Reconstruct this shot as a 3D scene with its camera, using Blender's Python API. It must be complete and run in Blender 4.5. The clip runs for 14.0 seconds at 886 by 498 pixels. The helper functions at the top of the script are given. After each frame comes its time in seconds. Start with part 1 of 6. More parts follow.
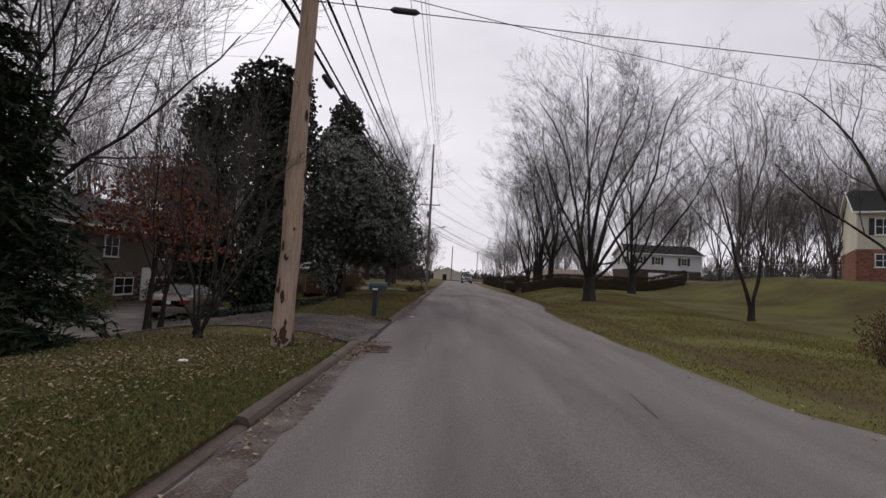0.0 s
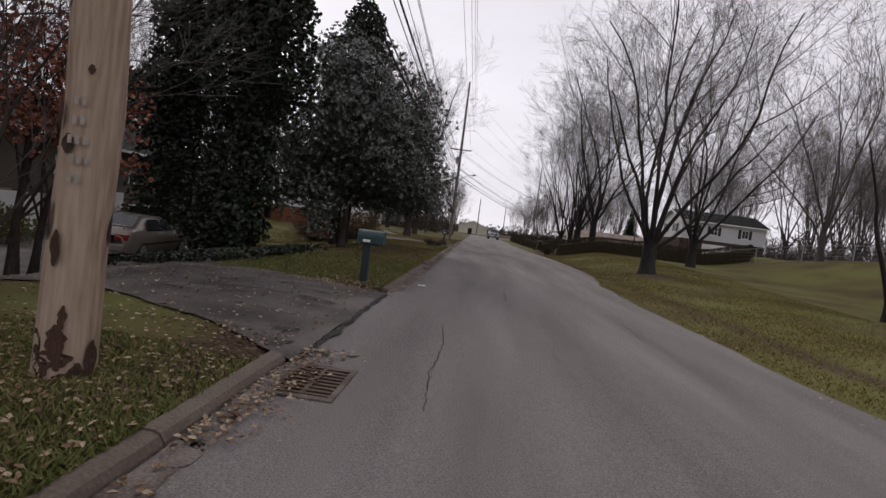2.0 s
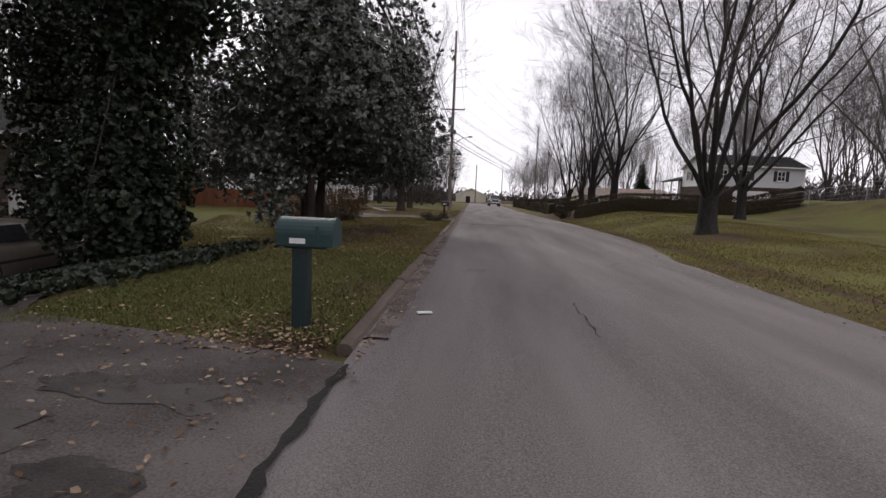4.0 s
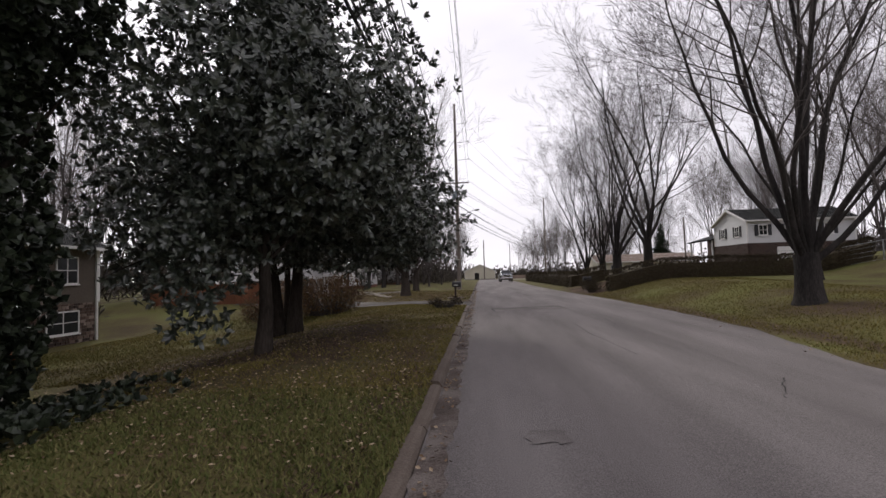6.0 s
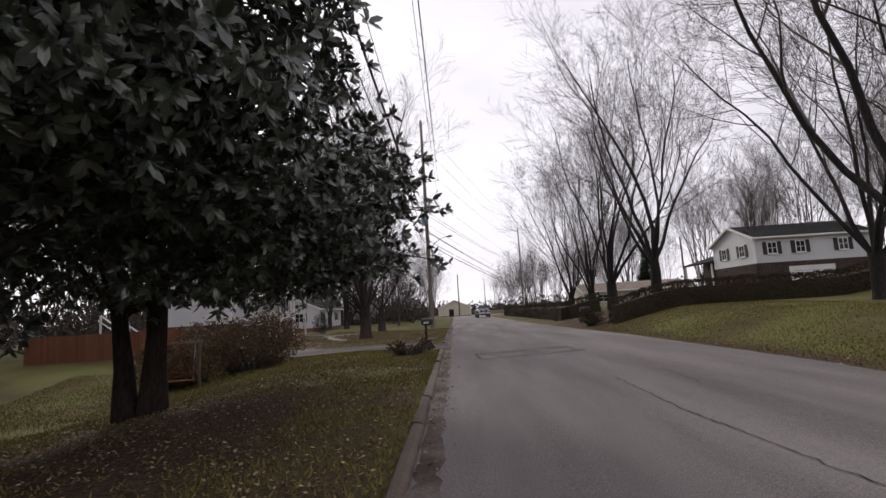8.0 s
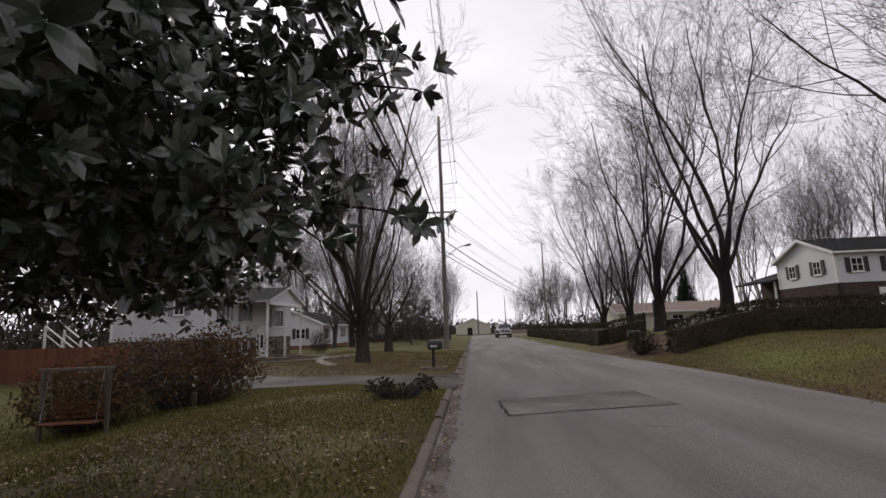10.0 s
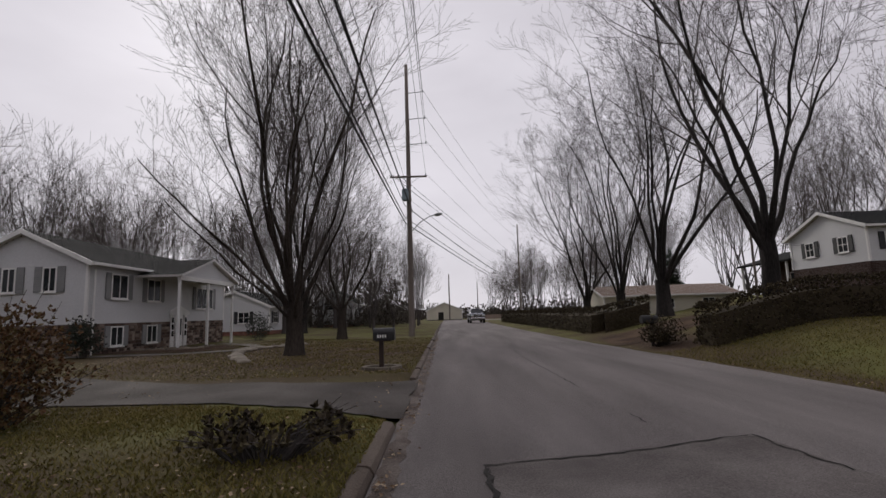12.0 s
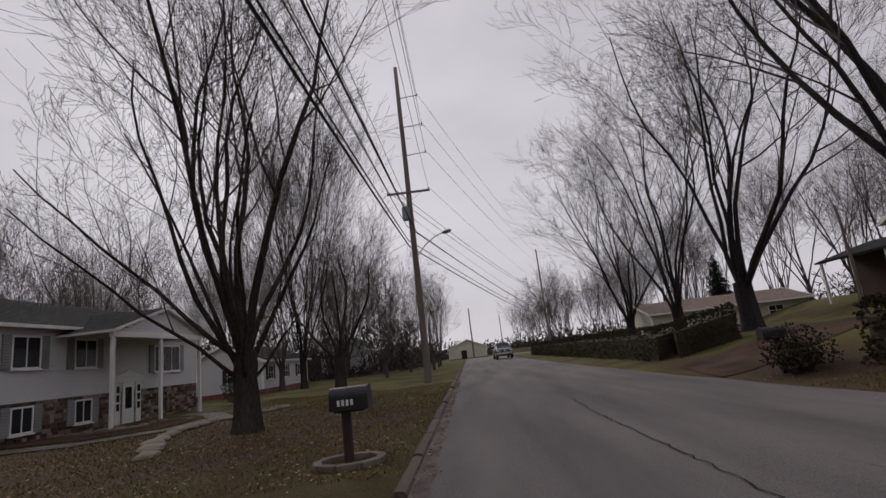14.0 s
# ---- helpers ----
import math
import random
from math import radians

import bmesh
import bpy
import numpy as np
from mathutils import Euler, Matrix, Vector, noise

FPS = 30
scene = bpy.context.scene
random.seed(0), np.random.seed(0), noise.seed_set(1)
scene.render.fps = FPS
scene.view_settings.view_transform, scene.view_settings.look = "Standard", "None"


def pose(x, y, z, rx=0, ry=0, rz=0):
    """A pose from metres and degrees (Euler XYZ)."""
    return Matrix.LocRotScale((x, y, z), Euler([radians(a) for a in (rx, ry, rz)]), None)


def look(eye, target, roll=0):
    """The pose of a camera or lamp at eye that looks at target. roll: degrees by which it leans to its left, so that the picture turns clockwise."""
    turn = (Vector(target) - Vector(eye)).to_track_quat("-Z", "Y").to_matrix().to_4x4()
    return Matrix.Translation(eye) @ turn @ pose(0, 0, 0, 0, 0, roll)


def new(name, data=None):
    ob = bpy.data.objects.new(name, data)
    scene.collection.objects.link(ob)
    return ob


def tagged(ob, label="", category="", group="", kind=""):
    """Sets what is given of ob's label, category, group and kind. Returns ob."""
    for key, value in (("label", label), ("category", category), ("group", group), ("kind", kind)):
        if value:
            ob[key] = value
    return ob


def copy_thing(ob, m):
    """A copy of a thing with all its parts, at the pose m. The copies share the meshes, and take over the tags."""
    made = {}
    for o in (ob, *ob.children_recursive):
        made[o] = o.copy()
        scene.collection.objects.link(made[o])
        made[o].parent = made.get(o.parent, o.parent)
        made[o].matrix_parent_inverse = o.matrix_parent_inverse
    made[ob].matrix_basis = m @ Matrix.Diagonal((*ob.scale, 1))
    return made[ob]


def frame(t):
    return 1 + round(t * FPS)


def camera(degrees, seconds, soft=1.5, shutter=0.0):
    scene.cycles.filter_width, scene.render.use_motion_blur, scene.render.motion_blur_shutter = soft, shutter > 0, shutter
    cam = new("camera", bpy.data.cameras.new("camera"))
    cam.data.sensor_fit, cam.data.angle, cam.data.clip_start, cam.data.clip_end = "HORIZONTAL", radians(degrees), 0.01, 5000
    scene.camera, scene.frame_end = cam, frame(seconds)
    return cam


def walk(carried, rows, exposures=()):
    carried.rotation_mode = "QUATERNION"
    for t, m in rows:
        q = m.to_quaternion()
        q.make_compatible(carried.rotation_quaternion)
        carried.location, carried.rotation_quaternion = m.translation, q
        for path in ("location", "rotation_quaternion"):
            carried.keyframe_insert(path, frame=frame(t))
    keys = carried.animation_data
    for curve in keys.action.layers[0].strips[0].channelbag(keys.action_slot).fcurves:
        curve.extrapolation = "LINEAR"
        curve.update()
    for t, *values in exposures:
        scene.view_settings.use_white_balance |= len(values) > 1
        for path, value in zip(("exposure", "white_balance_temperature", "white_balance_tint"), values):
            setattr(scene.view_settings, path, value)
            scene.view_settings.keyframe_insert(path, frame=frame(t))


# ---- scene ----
cam = camera(84.0, 14.0)
PATH = [
    (0, (-0.195, -0.678, 1.518), (-0.24, 1.318, 1.622), 3.0),
    (0.5, (-0.229, 0.824, 1.522), (-0.17, 2.823, 1.536), 4.4),
    (1, (-0.33, 2.164, 1.456), (-0.271, 4.151, 1.677), 8.7),
    (1.5, (-0.311, 3.574, 1.496), (-0.55, 5.559, 1.552), 4.9),
    (2, (-0.394, 4.896, 1.467), (-0.523, 6.889, 1.371), 7.4),
    (2.5, (-0.557, 6.407, 1.448), (-0.544, 8.403, 1.311), 11.8),
    (3, (-1.013, 7.773, 1.395), (-1.253, 9.741, 1.135), 13.3),
    (3.5, (-0.952, 9.118, 1.402), (-1.081, 11.099, 1.155), 4.9),
    (6, (-1.426, 15.11, 1.532), (-1.577, 17.102, 1.635), -1.6),
    (6.5, (-1.533, 16.686, 1.477), (-1.775, 18.661, 1.679), -4.9),
    (7, (-1.542, 18.218, 1.481), (-1.742, 20.195, 1.705), -7.1),
    (7.5, (-1.547, 19.691, 1.37), (-1.574, 21.677, 1.597), -3.8),
    (10, (-1.435, 26.036, 1.465), (-1.548, 28.007, 1.788), -2.1),
    (10.5, (-1.372, 27.625, 1.496), (-1.495, 29.604, 1.753), -4.4),
    (11, (-1.32, 29.008, 1.454), (-1.284, 30.974, 1.822), -1.2),
    (11.5, (-1.339, 30.251, 1.401), (-1.339, 32.228, 1.701), -3.4),
    (12, (-1.324, 31.65, 1.395), (-1.329, 33.633, 1.655), -1.8),
    (12.5, (-1.278, 32.891, 1.358), (-1.3, 34.831, 1.845), -0.1),
    (13, (-1.24, 34.329, 1.407), (-1.222, 36.295, 1.773), -1.6),
    (13.5, (-1.321, 35.941, 1.381), (-1.438, 37.882, 1.849), -6.3),
    (14, (-1.183, 37.13, 1.364), (-1.242, 39.085, 1.78), -6.8),
]
walk(cam, [(t, look(eye, target, roll)) for t, eye, target, roll in PATH], exposures=[(0, 0.08), (1, 0.1), (2, 0.18), (3, 0.34), (3.5, 0.48), (6, 0.4), (7.5, 0.42), (10, 0.33), (11, 0.13), (11.5, 0.0), (12, -0.12), (12.5, -0.2), (14, -0.32)])

# ---- light ----
world = bpy.data.worlds.new("overcast")
scene.world = world
world.use_nodes = True
wn, wl = world.node_tree.nodes, world.node_tree.links
wn.clear()
w_out = wn.new("ShaderNodeOutputWorld")
w_bg = wn.new("ShaderNodeBackground")
w_sky = wn.new("ShaderNodeTexSky")
w_sky.sky_type, w_sky.sun_disc = "NISHITA", False
w_sky.sun_elevation, w_sky.sun_rotation = radians(30), radians(-26)
w_hsv = wn.new("ShaderNodeHueSaturation")
w_hsv.inputs["Saturation"].default_value = 0.15
w_hsv.inputs["Value"].default_value = 0.1
w_tc = wn.new("ShaderNodeTexCoord")
w_map = wn.new("ShaderNodeMapping")
w_map.inputs["Scale"].default_value = (1.0, 1.0, 2.6)
w_noise = wn.new("ShaderNodeTexNoise")
w_noise.inputs["Scale"].default_value = 2.2
w_noise.inputs["Detail"].default_value = 5
w_ramp = wn.new("ShaderNodeValToRGB")
w_ramp.color_ramp.elements[0].position, w_ramp.color_ramp.elements[0].color = 0.3, (0.66, 0.625, 0.69, 1)
w_ramp.color_ramp.elements[1].position, w_ramp.color_ramp.elements[1].color = 0.72, (0.86, 0.82, 0.895, 1)
w_mix = wn.new("ShaderNodeMix")
w_mix.data_type = "RGBA"
w_mix.inputs["Factor"].default_value = 0.86
wl.new(w_tc.outputs["Generated"], w_map.inputs["Vector"])
wl.new(w_map.outputs["Vector"], w_noise.inputs["Vector"])
wl.new(w_noise.outputs["Fac"], w_ramp.inputs["Fac"])
wl.new(w_sky.outputs["Color"], w_hsv.inputs["Color"])
wl.new(w_hsv.outputs["Color"], w_mix.inputs["A"])
wl.new(w_ramp.outputs["Color"], w_mix.inputs["B"])
wl.new(w_mix.outputs["Result"], w_bg.inputs["Color"])
w_bg.inputs["Strength"].default_value = 1.0
wl.new(w_bg.outputs["Background"], w_out.inputs["Surface"])

sun = new("sun", bpy.data.lights.new("sun", "SUN"))
sun.data.energy, sun.data.angle, sun.data.color = 1.3, radians(16), (1.0, 0.95, 0.88)
sun.matrix_world = look((0, 0, 60), (0 + 60 * math.sin(radians(26)) * 1.5, -60 * math.cos(radians(26)) * 1.5, 0))


# ---- materials ----
def material(name, cols, scale=4.0, rough=0.8, bump=0.3, metal=0.0, fine=None, island=0.0, obj_rand=0.0, spec=0.4, stretch=(1, 1, 1), coarse=0.35, tight=0.14, big_stretch=None, share=0.6):
    """Two colours (or three) mixed by noise at two scales, with bump. island, obj_rand: how far brightness varies piece by piece."""
    m = bpy.data.materials.new(name)
    m.use_nodes = True
    n, l = m.node_tree.nodes, m.node_tree.links
    b = n["Principled BSDF"]
    b.inputs["Roughness"].default_value = rough
    b.inputs["Metallic"].default_value = metal
    b.inputs["Specular IOR Level"].default_value = spec
    geo = n.new("ShaderNodeNewGeometry")
    tc = n.new("ShaderNodeTexCoord")
    mp = n.new("ShaderNodeMapping")
    mp.inputs["Scale"].default_value = stretch
    l.new(tc.outputs["Object"], mp.inputs["Vector"])
    big = n.new("ShaderNodeTexNoise")
    big.inputs["Scale"].default_value, big.inputs["Detail"].default_value = scale * coarse, 6
    small = n.new("ShaderNodeTexNoise")
    small.inputs["Scale"].default_value, small.inputs["Detail"].default_value = fine or scale * 8, 5
    if big_stretch:
        mb_ = n.new("ShaderNodeMapping")
        mb_.inputs["Scale"].default_value = big_stretch
        l.new(tc.outputs["Object"], mb_.inputs["Vector"])
        l.new(mb_.outputs["Vector"], big.inputs["Vector"])
    else:
        l.new(mp.outputs["Vector"], big.inputs["Vector"])
    l.new(mp.outputs["Vector"], small.inputs["Vector"])
    mean = n.new("ShaderNodeMath")
    mean.operation = "MULTIPLY_ADD"
    mean.inputs[1].default_value = share
    half = n.new("ShaderNodeMath")
    half.operation = "MULTIPLY"
    half.inputs[1].default_value = 1 - share
    l.new(small.outputs["Fac"], half.inputs[0])
    l.new(big.outputs["Fac"], mean.inputs[0])
    l.new(half.outputs["Value"], mean.inputs[2])
    ramp = n.new("ShaderNodeValToRGB")
    el = ramp.color_ramp.elements
    el[0].position, el[1].position = 0.5 - tight, 0.5 + tight
    el[0].color, el[1].color = (*cols[0], 1), (*cols[-1], 1)
    if len(cols) > 2:
        e = el.new(0.5)
        e.color = (*cols[1], 1)
    fac = mean.outputs["Value"]
    if island or obj_rand:
        src = geo.outputs["Random Per Island"]
        if obj_rand:
            src = n.new("ShaderNodeObjectInfo").outputs["Random"]
        k = island or obj_rand
        mx = n.new("ShaderNodeMix")
        mx.inputs["Factor"].default_value = k
        l.new(fac, mx.inputs["A"])
        sc = n.new("ShaderNodeMapRange")
        sc.inputs["To Min"].default_value, sc.inputs["To Max"].default_value = 0.3, 0.7
        l.new(src, sc.inputs["Value"])
        l.new(sc.outputs["Result"], mx.inputs["B"])
        fac = mx.outputs["Result"]
    l.new(fac, ramp.inputs["Fac"])
    l.new(ramp.outputs["Color"], b.inputs["Base Color"])
    if bump:
        bp = n.new("ShaderNodeBump")
        bp.inputs["Strength"].default_value, bp.inputs["Distance"].default_value = bump, 0.02
        l.new(small.outputs["Fac"], bp.inputs["Height"])
        l.new(bp.outputs["Normal"], b.inputs["Normal"])
    return m


M = {}
M["asphalt"] = material("asphalt", [(0.105, 0.094, 0.091), (0.172, 0.155, 0.149), (0.25, 0.228, 0.22)], 3.0, 0.9, 1.0, fine=85, spec=0.2, tight=0.13, big_stretch=(1, 0.12, 1), share=0.42)
M["asphalt_worn"] = material("asphalt_worn", [(0.045, 0.038, 0.033), (0.075, 0.066, 0.06), (0.11, 0.098, 0.088)], 1.6, 0.9, 0.5, fine=50, spec=0.2, tight=0.1)
M["asphalt_tar"] = material("asphalt_tar", [(0.026, 0.022, 0.02), (0.05, 0.043, 0.039), (0.095, 0.083, 0.075)], 7, 0.85, 0.6, fine=70, spec=0.3, tight=0.15)
M["asphalt_old"] = material("asphalt_old", [(0.04, 0.033, 0.03), (0.078, 0.066, 0.06), (0.125, 0.109, 0.1)], 2.2, 0.85, 0.5, fine=60, spec=0.3, tight=0.1)
M["asphalt_patch"] = material("asphalt_patch", [(0.088, 0.077, 0.073), (0.15, 0.134, 0.127), (0.225, 0.204, 0.195)], 2.4, 0.9, 0.8, fine=70, spec=0.2, tight=0.12)
M["tar"] = material("tar", [(0.008, 0.007, 0.006), (0.022, 0.019, 0.017)], 6, 0.95, 0.5, fine=40)
M["damp"] = material("damp_asphalt", [(0.042, 0.036, 0.032), (0.085, 0.074, 0.067)], 5, 0.7, 0.5, fine=60)
M["gutter"] = material("gutter_dirt", [(0.05, 0.036, 0.029), (0.105, 0.083, 0.071), (0.17, 0.145, 0.13)], 5, 0.95, 0.8, fine=60, tight=0.1)
M["kerb"] = material("kerb_concrete", [(0.045, 0.032, 0.023), (0.09, 0.068, 0.053), (0.145, 0.116, 0.095)], 2.6, 0.9, 0.5, fine=40, obj_rand=0.25)
M["lawn"] = material("lawn", [(0.066, 0.048, 0.025), (0.1, 0.088, 0.034), (0.115, 0.12, 0.038)], 1.0, 0.95, 1.0, fine=34, spec=0.1, tight=0.1)
M["mulch"] = material("mulch", [(0.032, 0.02, 0.014), (0.062, 0.04, 0.027), (0.105, 0.07, 0.045)], 2.0, 0.95, 0.9, fine=30, spec=0.1)
M["grass"] = material("grass_blade", [(0.07, 0.09, 0.026), (0.115, 0.12, 0.038), (0.19, 0.155, 0.07)], 0.9, 0.8, 0, island=0.55, spec=0.15)
M["grass_dry"] = material("grass_dry", [(0.095, 0.092, 0.026), (0.155, 0.132, 0.04), (0.21, 0.165, 0.06)], 0.7, 0.85, 0, island=0.5, spec=0.12)
M["dead_leaf"] = material("dead_leaf", [(0.075, 0.044, 0.026), (0.18, 0.118, 0.07), (0.36, 0.28, 0.19)], 3, 0.8, 0, island=0.85, spec=0.2)
M["bark"] = material("bark", [(0.012, 0.0105, 0.01), (0.026, 0.023, 0.0215), (0.05, 0.044, 0.041)], 4, 0.95, 0.9, fine=24, spec=0.15, stretch=(1, 1, 0.25))
M["bark_dark"] = material("bark_dark", [(0.018, 0.014, 0.012), (0.037, 0.03, 0.025), (0.065, 0.053, 0.044)], 4, 0.95, 0.9, fine=24, spec=0.15, stretch=(1, 1, 0.25))
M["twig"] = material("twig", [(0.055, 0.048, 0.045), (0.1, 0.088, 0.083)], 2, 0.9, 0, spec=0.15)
# Paler copy of twig: distance haze mixed into the colour
M["twig_haze"] = material("twig_haze", [(0.082, 0.071, 0.067), (0.138, 0.122, 0.115)], 2, 0.9, 0, spec=0.1)
M["magnolia"] = material("magnolia_leaf", [(0.018, 0.026, 0.018), (0.038, 0.049, 0.033), (0.083, 0.095, 0.068)], 2, 0.3, 0, island=0.8, spec=0.9)
M["ivy"] = material("ivy_leaf", [(0.011, 0.016, 0.01), (0.021, 0.029, 0.016), (0.038, 0.049, 0.027)], 2, 0.45, 0, island=0.7)
M["cedar"] = material("cedar_needle", [(0.012, 0.02, 0.01), (0.026, 0.038, 0.018)], 2, 0.8, 0, island=0.6, spec=0.2)
M["maple_leaf"] = material("maple_leaf", [(0.12, 0.04, 0.027), (0.21, 0.08, 0.052), (0.31, 0.14, 0.09)], 2, 0.7, 0, island=0.85, spec=0.2)
M["brush_leaf"] = material("brush_leaf", [(0.075, 0.045, 0.024), (0.15, 0.078, 0.04), (0.15, 0.115, 0.052)], 2, 0.8, 0, island=0.85, spec=0.2)
M["woods"] = material("woods_brush", [(0.045, 0.039, 0.032), (0.075, 0.066, 0.055), (0.11, 0.097, 0.082)], 0.6, 0.9, 0, island=0.5, spec=0.1)
M["hedge"] = material("hedge_leaf", [(0.03, 0.022, 0.016), (0.055, 0.042, 0.026), (0.085, 0.07, 0.035)], 2, 0.8, 0, island=0.8, spec=0.2)
M["pole"] = material("pole_wood", [(0.17, 0.12, 0.085), (0.3, 0.225, 0.165), (0.38, 0.3, 0.235)], 3, 0.85, 0.8, fine=30, spec=0.2, stretch=(1, 1, 0.09))
M["pole_grey"] = material("pole_grey", [(0.12, 0.1, 0.085), (0.2, 0.17, 0.15)], 3, 0.9, 0.6, fine=30, stretch=(1, 1, 0.1))
M["scar"] = material("scar_wood", [(0.025, 0.014, 0.009), (0.07, 0.035, 0.022)], 9, 0.9, 0.8, fine=60, stretch=(1, 1, 0.3))
M["white_siding"] = material("white_siding", [(0.53, 0.53, 0.535), (0.63, 0.63, 0.635)], 1, 0.55, 0.08, fine=14)
M["white_paint"] = material("white_paint", [(0.68, 0.67, 0.65), (0.8, 0.79, 0.77)], 2, 0.5, 0.1)
# Tan darkened: the house's shade under the trees is put into the colour
M["shaded_tan_siding"] = material("shaded_tan_siding", [(0.085, 0.068, 0.053), (0.13, 0.107, 0.085)], 1.5, 0.8, 0.2)
M["cream_siding"] = material("cream_siding", [(0.5, 0.47, 0.38), (0.6, 0.56, 0.46)], 1.5, 0.7, 0.1)
M["brick"] = material("brick", [(0.13, 0.05, 0.035), (0.22, 0.085, 0.06), (0.3, 0.13, 0.09)], 4, 0.9, 0.5, island=0.6)
M["stone"] = material("stone_veneer", [(0.045, 0.03, 0.024), (0.13, 0.085, 0.065), (0.3, 0.24, 0.2)], 4, 0.9, 0.5, island=0.85)
M["pale_stone"] = material("pale_stone", [(0.1, 0.083, 0.063), (0.21, 0.178, 0.14)], 5, 0.9, 0.6, obj_rand=0.5)
# Darkened copy of brick: the lower storey's shade is put into the colour
M["brick_shaded"] = material("brick_shaded", [(0.035, 0.02, 0.016), (0.07, 0.04, 0.032)], 4, 0.9, 0.5, island=0.6)
M["mortar"] = material("mortar", [(0.13, 0.115, 0.1), (0.2, 0.18, 0.16)], 5, 0.95, 0.4)
M["roof"] = material("roof_shingle", [(0.018, 0.019, 0.019), (0.042, 0.043, 0.042)], 2, 0.95, 0.5, island=0.6, fine=50, spec=0.1)
M["roof_tan"] = material("roof_tan", [(0.2, 0.15, 0.12), (0.32, 0.25, 0.21)], 2, 0.9, 0.4, island=0.5)
M["shutter"] = material("shutter_grey", [(0.2, 0.2, 0.2), (0.27, 0.27, 0.27)], 3, 0.7, 0.2)
M["shutter_black"] = material("shutter_black", [(0.012, 0.012, 0.014), (0.03, 0.03, 0.032)], 3, 0.6, 0.1)
M["glass"] = material("window_glass", [(0.012, 0.014, 0.016), (0.03, 0.032, 0.035)], 1, 0.1, 0, spec=0.28)
# Near-black colour that paints the shade inside openings built without depth
M["dark"] = material("inside_shade", [(0.012, 0.011, 0.01), (0.03, 0.026, 0.024)], 3, 0.9, 0.2)
M["iron"] = material("cast_iron", [(0.045, 0.03, 0.023), (0.12, 0.08, 0.06)], 8, 0.7, 0.5, metal=0.5)
M["cable"] = material("cable_black", [(0.012, 0.012, 0.013), (0.025, 0.025, 0.027)], 3, 0.6, 0)
M["wire"] = material("bare_wire", [(0.22, 0.22, 0.23), (0.32, 0.32, 0.33)], 3, 0.5, 0, metal=0.4)
M["steel"] = material("galvanised_steel", [(0.25, 0.26, 0.27), (0.38, 0.39, 0.4)], 5, 0.5, 0.1, metal=0.6)
M["transformer"] = material("transformer_grey", [(0.13, 0.17, 0.19), (0.2, 0.25, 0.27)], 5, 0.5, 0.1)
M["mb_green"] = material("mailbox_green", [(0.012, 0.035, 0.035), (0.02, 0.055, 0.055)], 4, 0.45, 0.1)
M["mb_dark"] = material("mailbox_dark_green", [(0.008, 0.017, 0.018), (0.014, 0.03, 0.031)], 4, 0.5, 0.1)
M["mb_black"] = material("mailbox_black", [(0.012, 0.012, 0.013), (0.028, 0.027, 0.027)], 4, 0.45, 0.1)
M["mb_post"] = material("mailbox_post", [(0.018, 0.012, 0.01), (0.05, 0.03, 0.024)], 4, 0.8, 0.4, stretch=(1, 1, 0.2))
M["tag_metal"] = material("tag_metal", [(0.2, 0.18, 0.155), (0.3, 0.27, 0.235)], 8, 0.6, 0)
M["plate_white"] = material("white_bar", [(0.62, 0.62, 0.6), (0.75, 0.75, 0.72)], 8, 0.6, 0)
M["car_paint"] = material("car_champagne", [(0.19, 0.165, 0.14), (0.235, 0.205, 0.175)], 1, 0.28, 0, metal=0.45)
M["truck_paint"] = material("truck_blue_grey", [(0.035, 0.045, 0.065), (0.055, 0.07, 0.095)], 1, 0.22, 0, metal=0.4)
M["chrome"] = material("chrome", [(0.6, 0.6, 0.62), (0.75, 0.75, 0.77)], 2, 0.15, 0, metal=1.0)
M["tyre"] = material("tyre_rubber", [(0.015, 0.015, 0.015), (0.035, 0.034, 0.033)], 6, 0.85, 0.2)
M["rim"] = material("alloy_rim", [(0.3, 0.3, 0.31), (0.42, 0.42, 0.43)], 4, 0.4, 0, metal=0.7)
M["lamp_red"] = material("tail_lamp_red", [(0.14, 0.012, 0.01), (0.22, 0.02, 0.016)], 4, 0.2, 0)
M["lamp_clear"] = material("lamp_clear", [(0.5, 0.52, 0.55), (0.62, 0.64, 0.66)], 4, 0.12, 0)
M["fence_wood"] = material("fence_wood", [(0.12, 0.045, 0.02), (0.2, 0.08, 0.04)], 4, 0.85, 0.4, stretch=(1, 1, 0.2), obj_rand=0.5)
M["grey_wood"] = material("grey_wood", [(0.08, 0.065, 0.05), (0.16, 0.135, 0.11)], 4, 0.9, 0.5)
M["pumpkin"] = material("pumpkin_orange", [(0.4, 0.1, 0.02), (0.55, 0.17, 0.04)], 6, 0.6, 0.2)
M["concrete"] = material("concrete", [(0.065, 0.056, 0.047), (0.14, 0.123, 0.105)], 3, 0.9, 0.4, fine=40)
M["door_grey"] = material("garage_door_paint", [(0.45, 0.43, 0.4), (0.55, 0.53, 0.5)], 2, 0.6, 0.1)
M["paper"] = material("litter_white", [(0.6, 0.6, 0.58), (0.75, 0.75, 0.73)], 9, 0.7, 0.2)



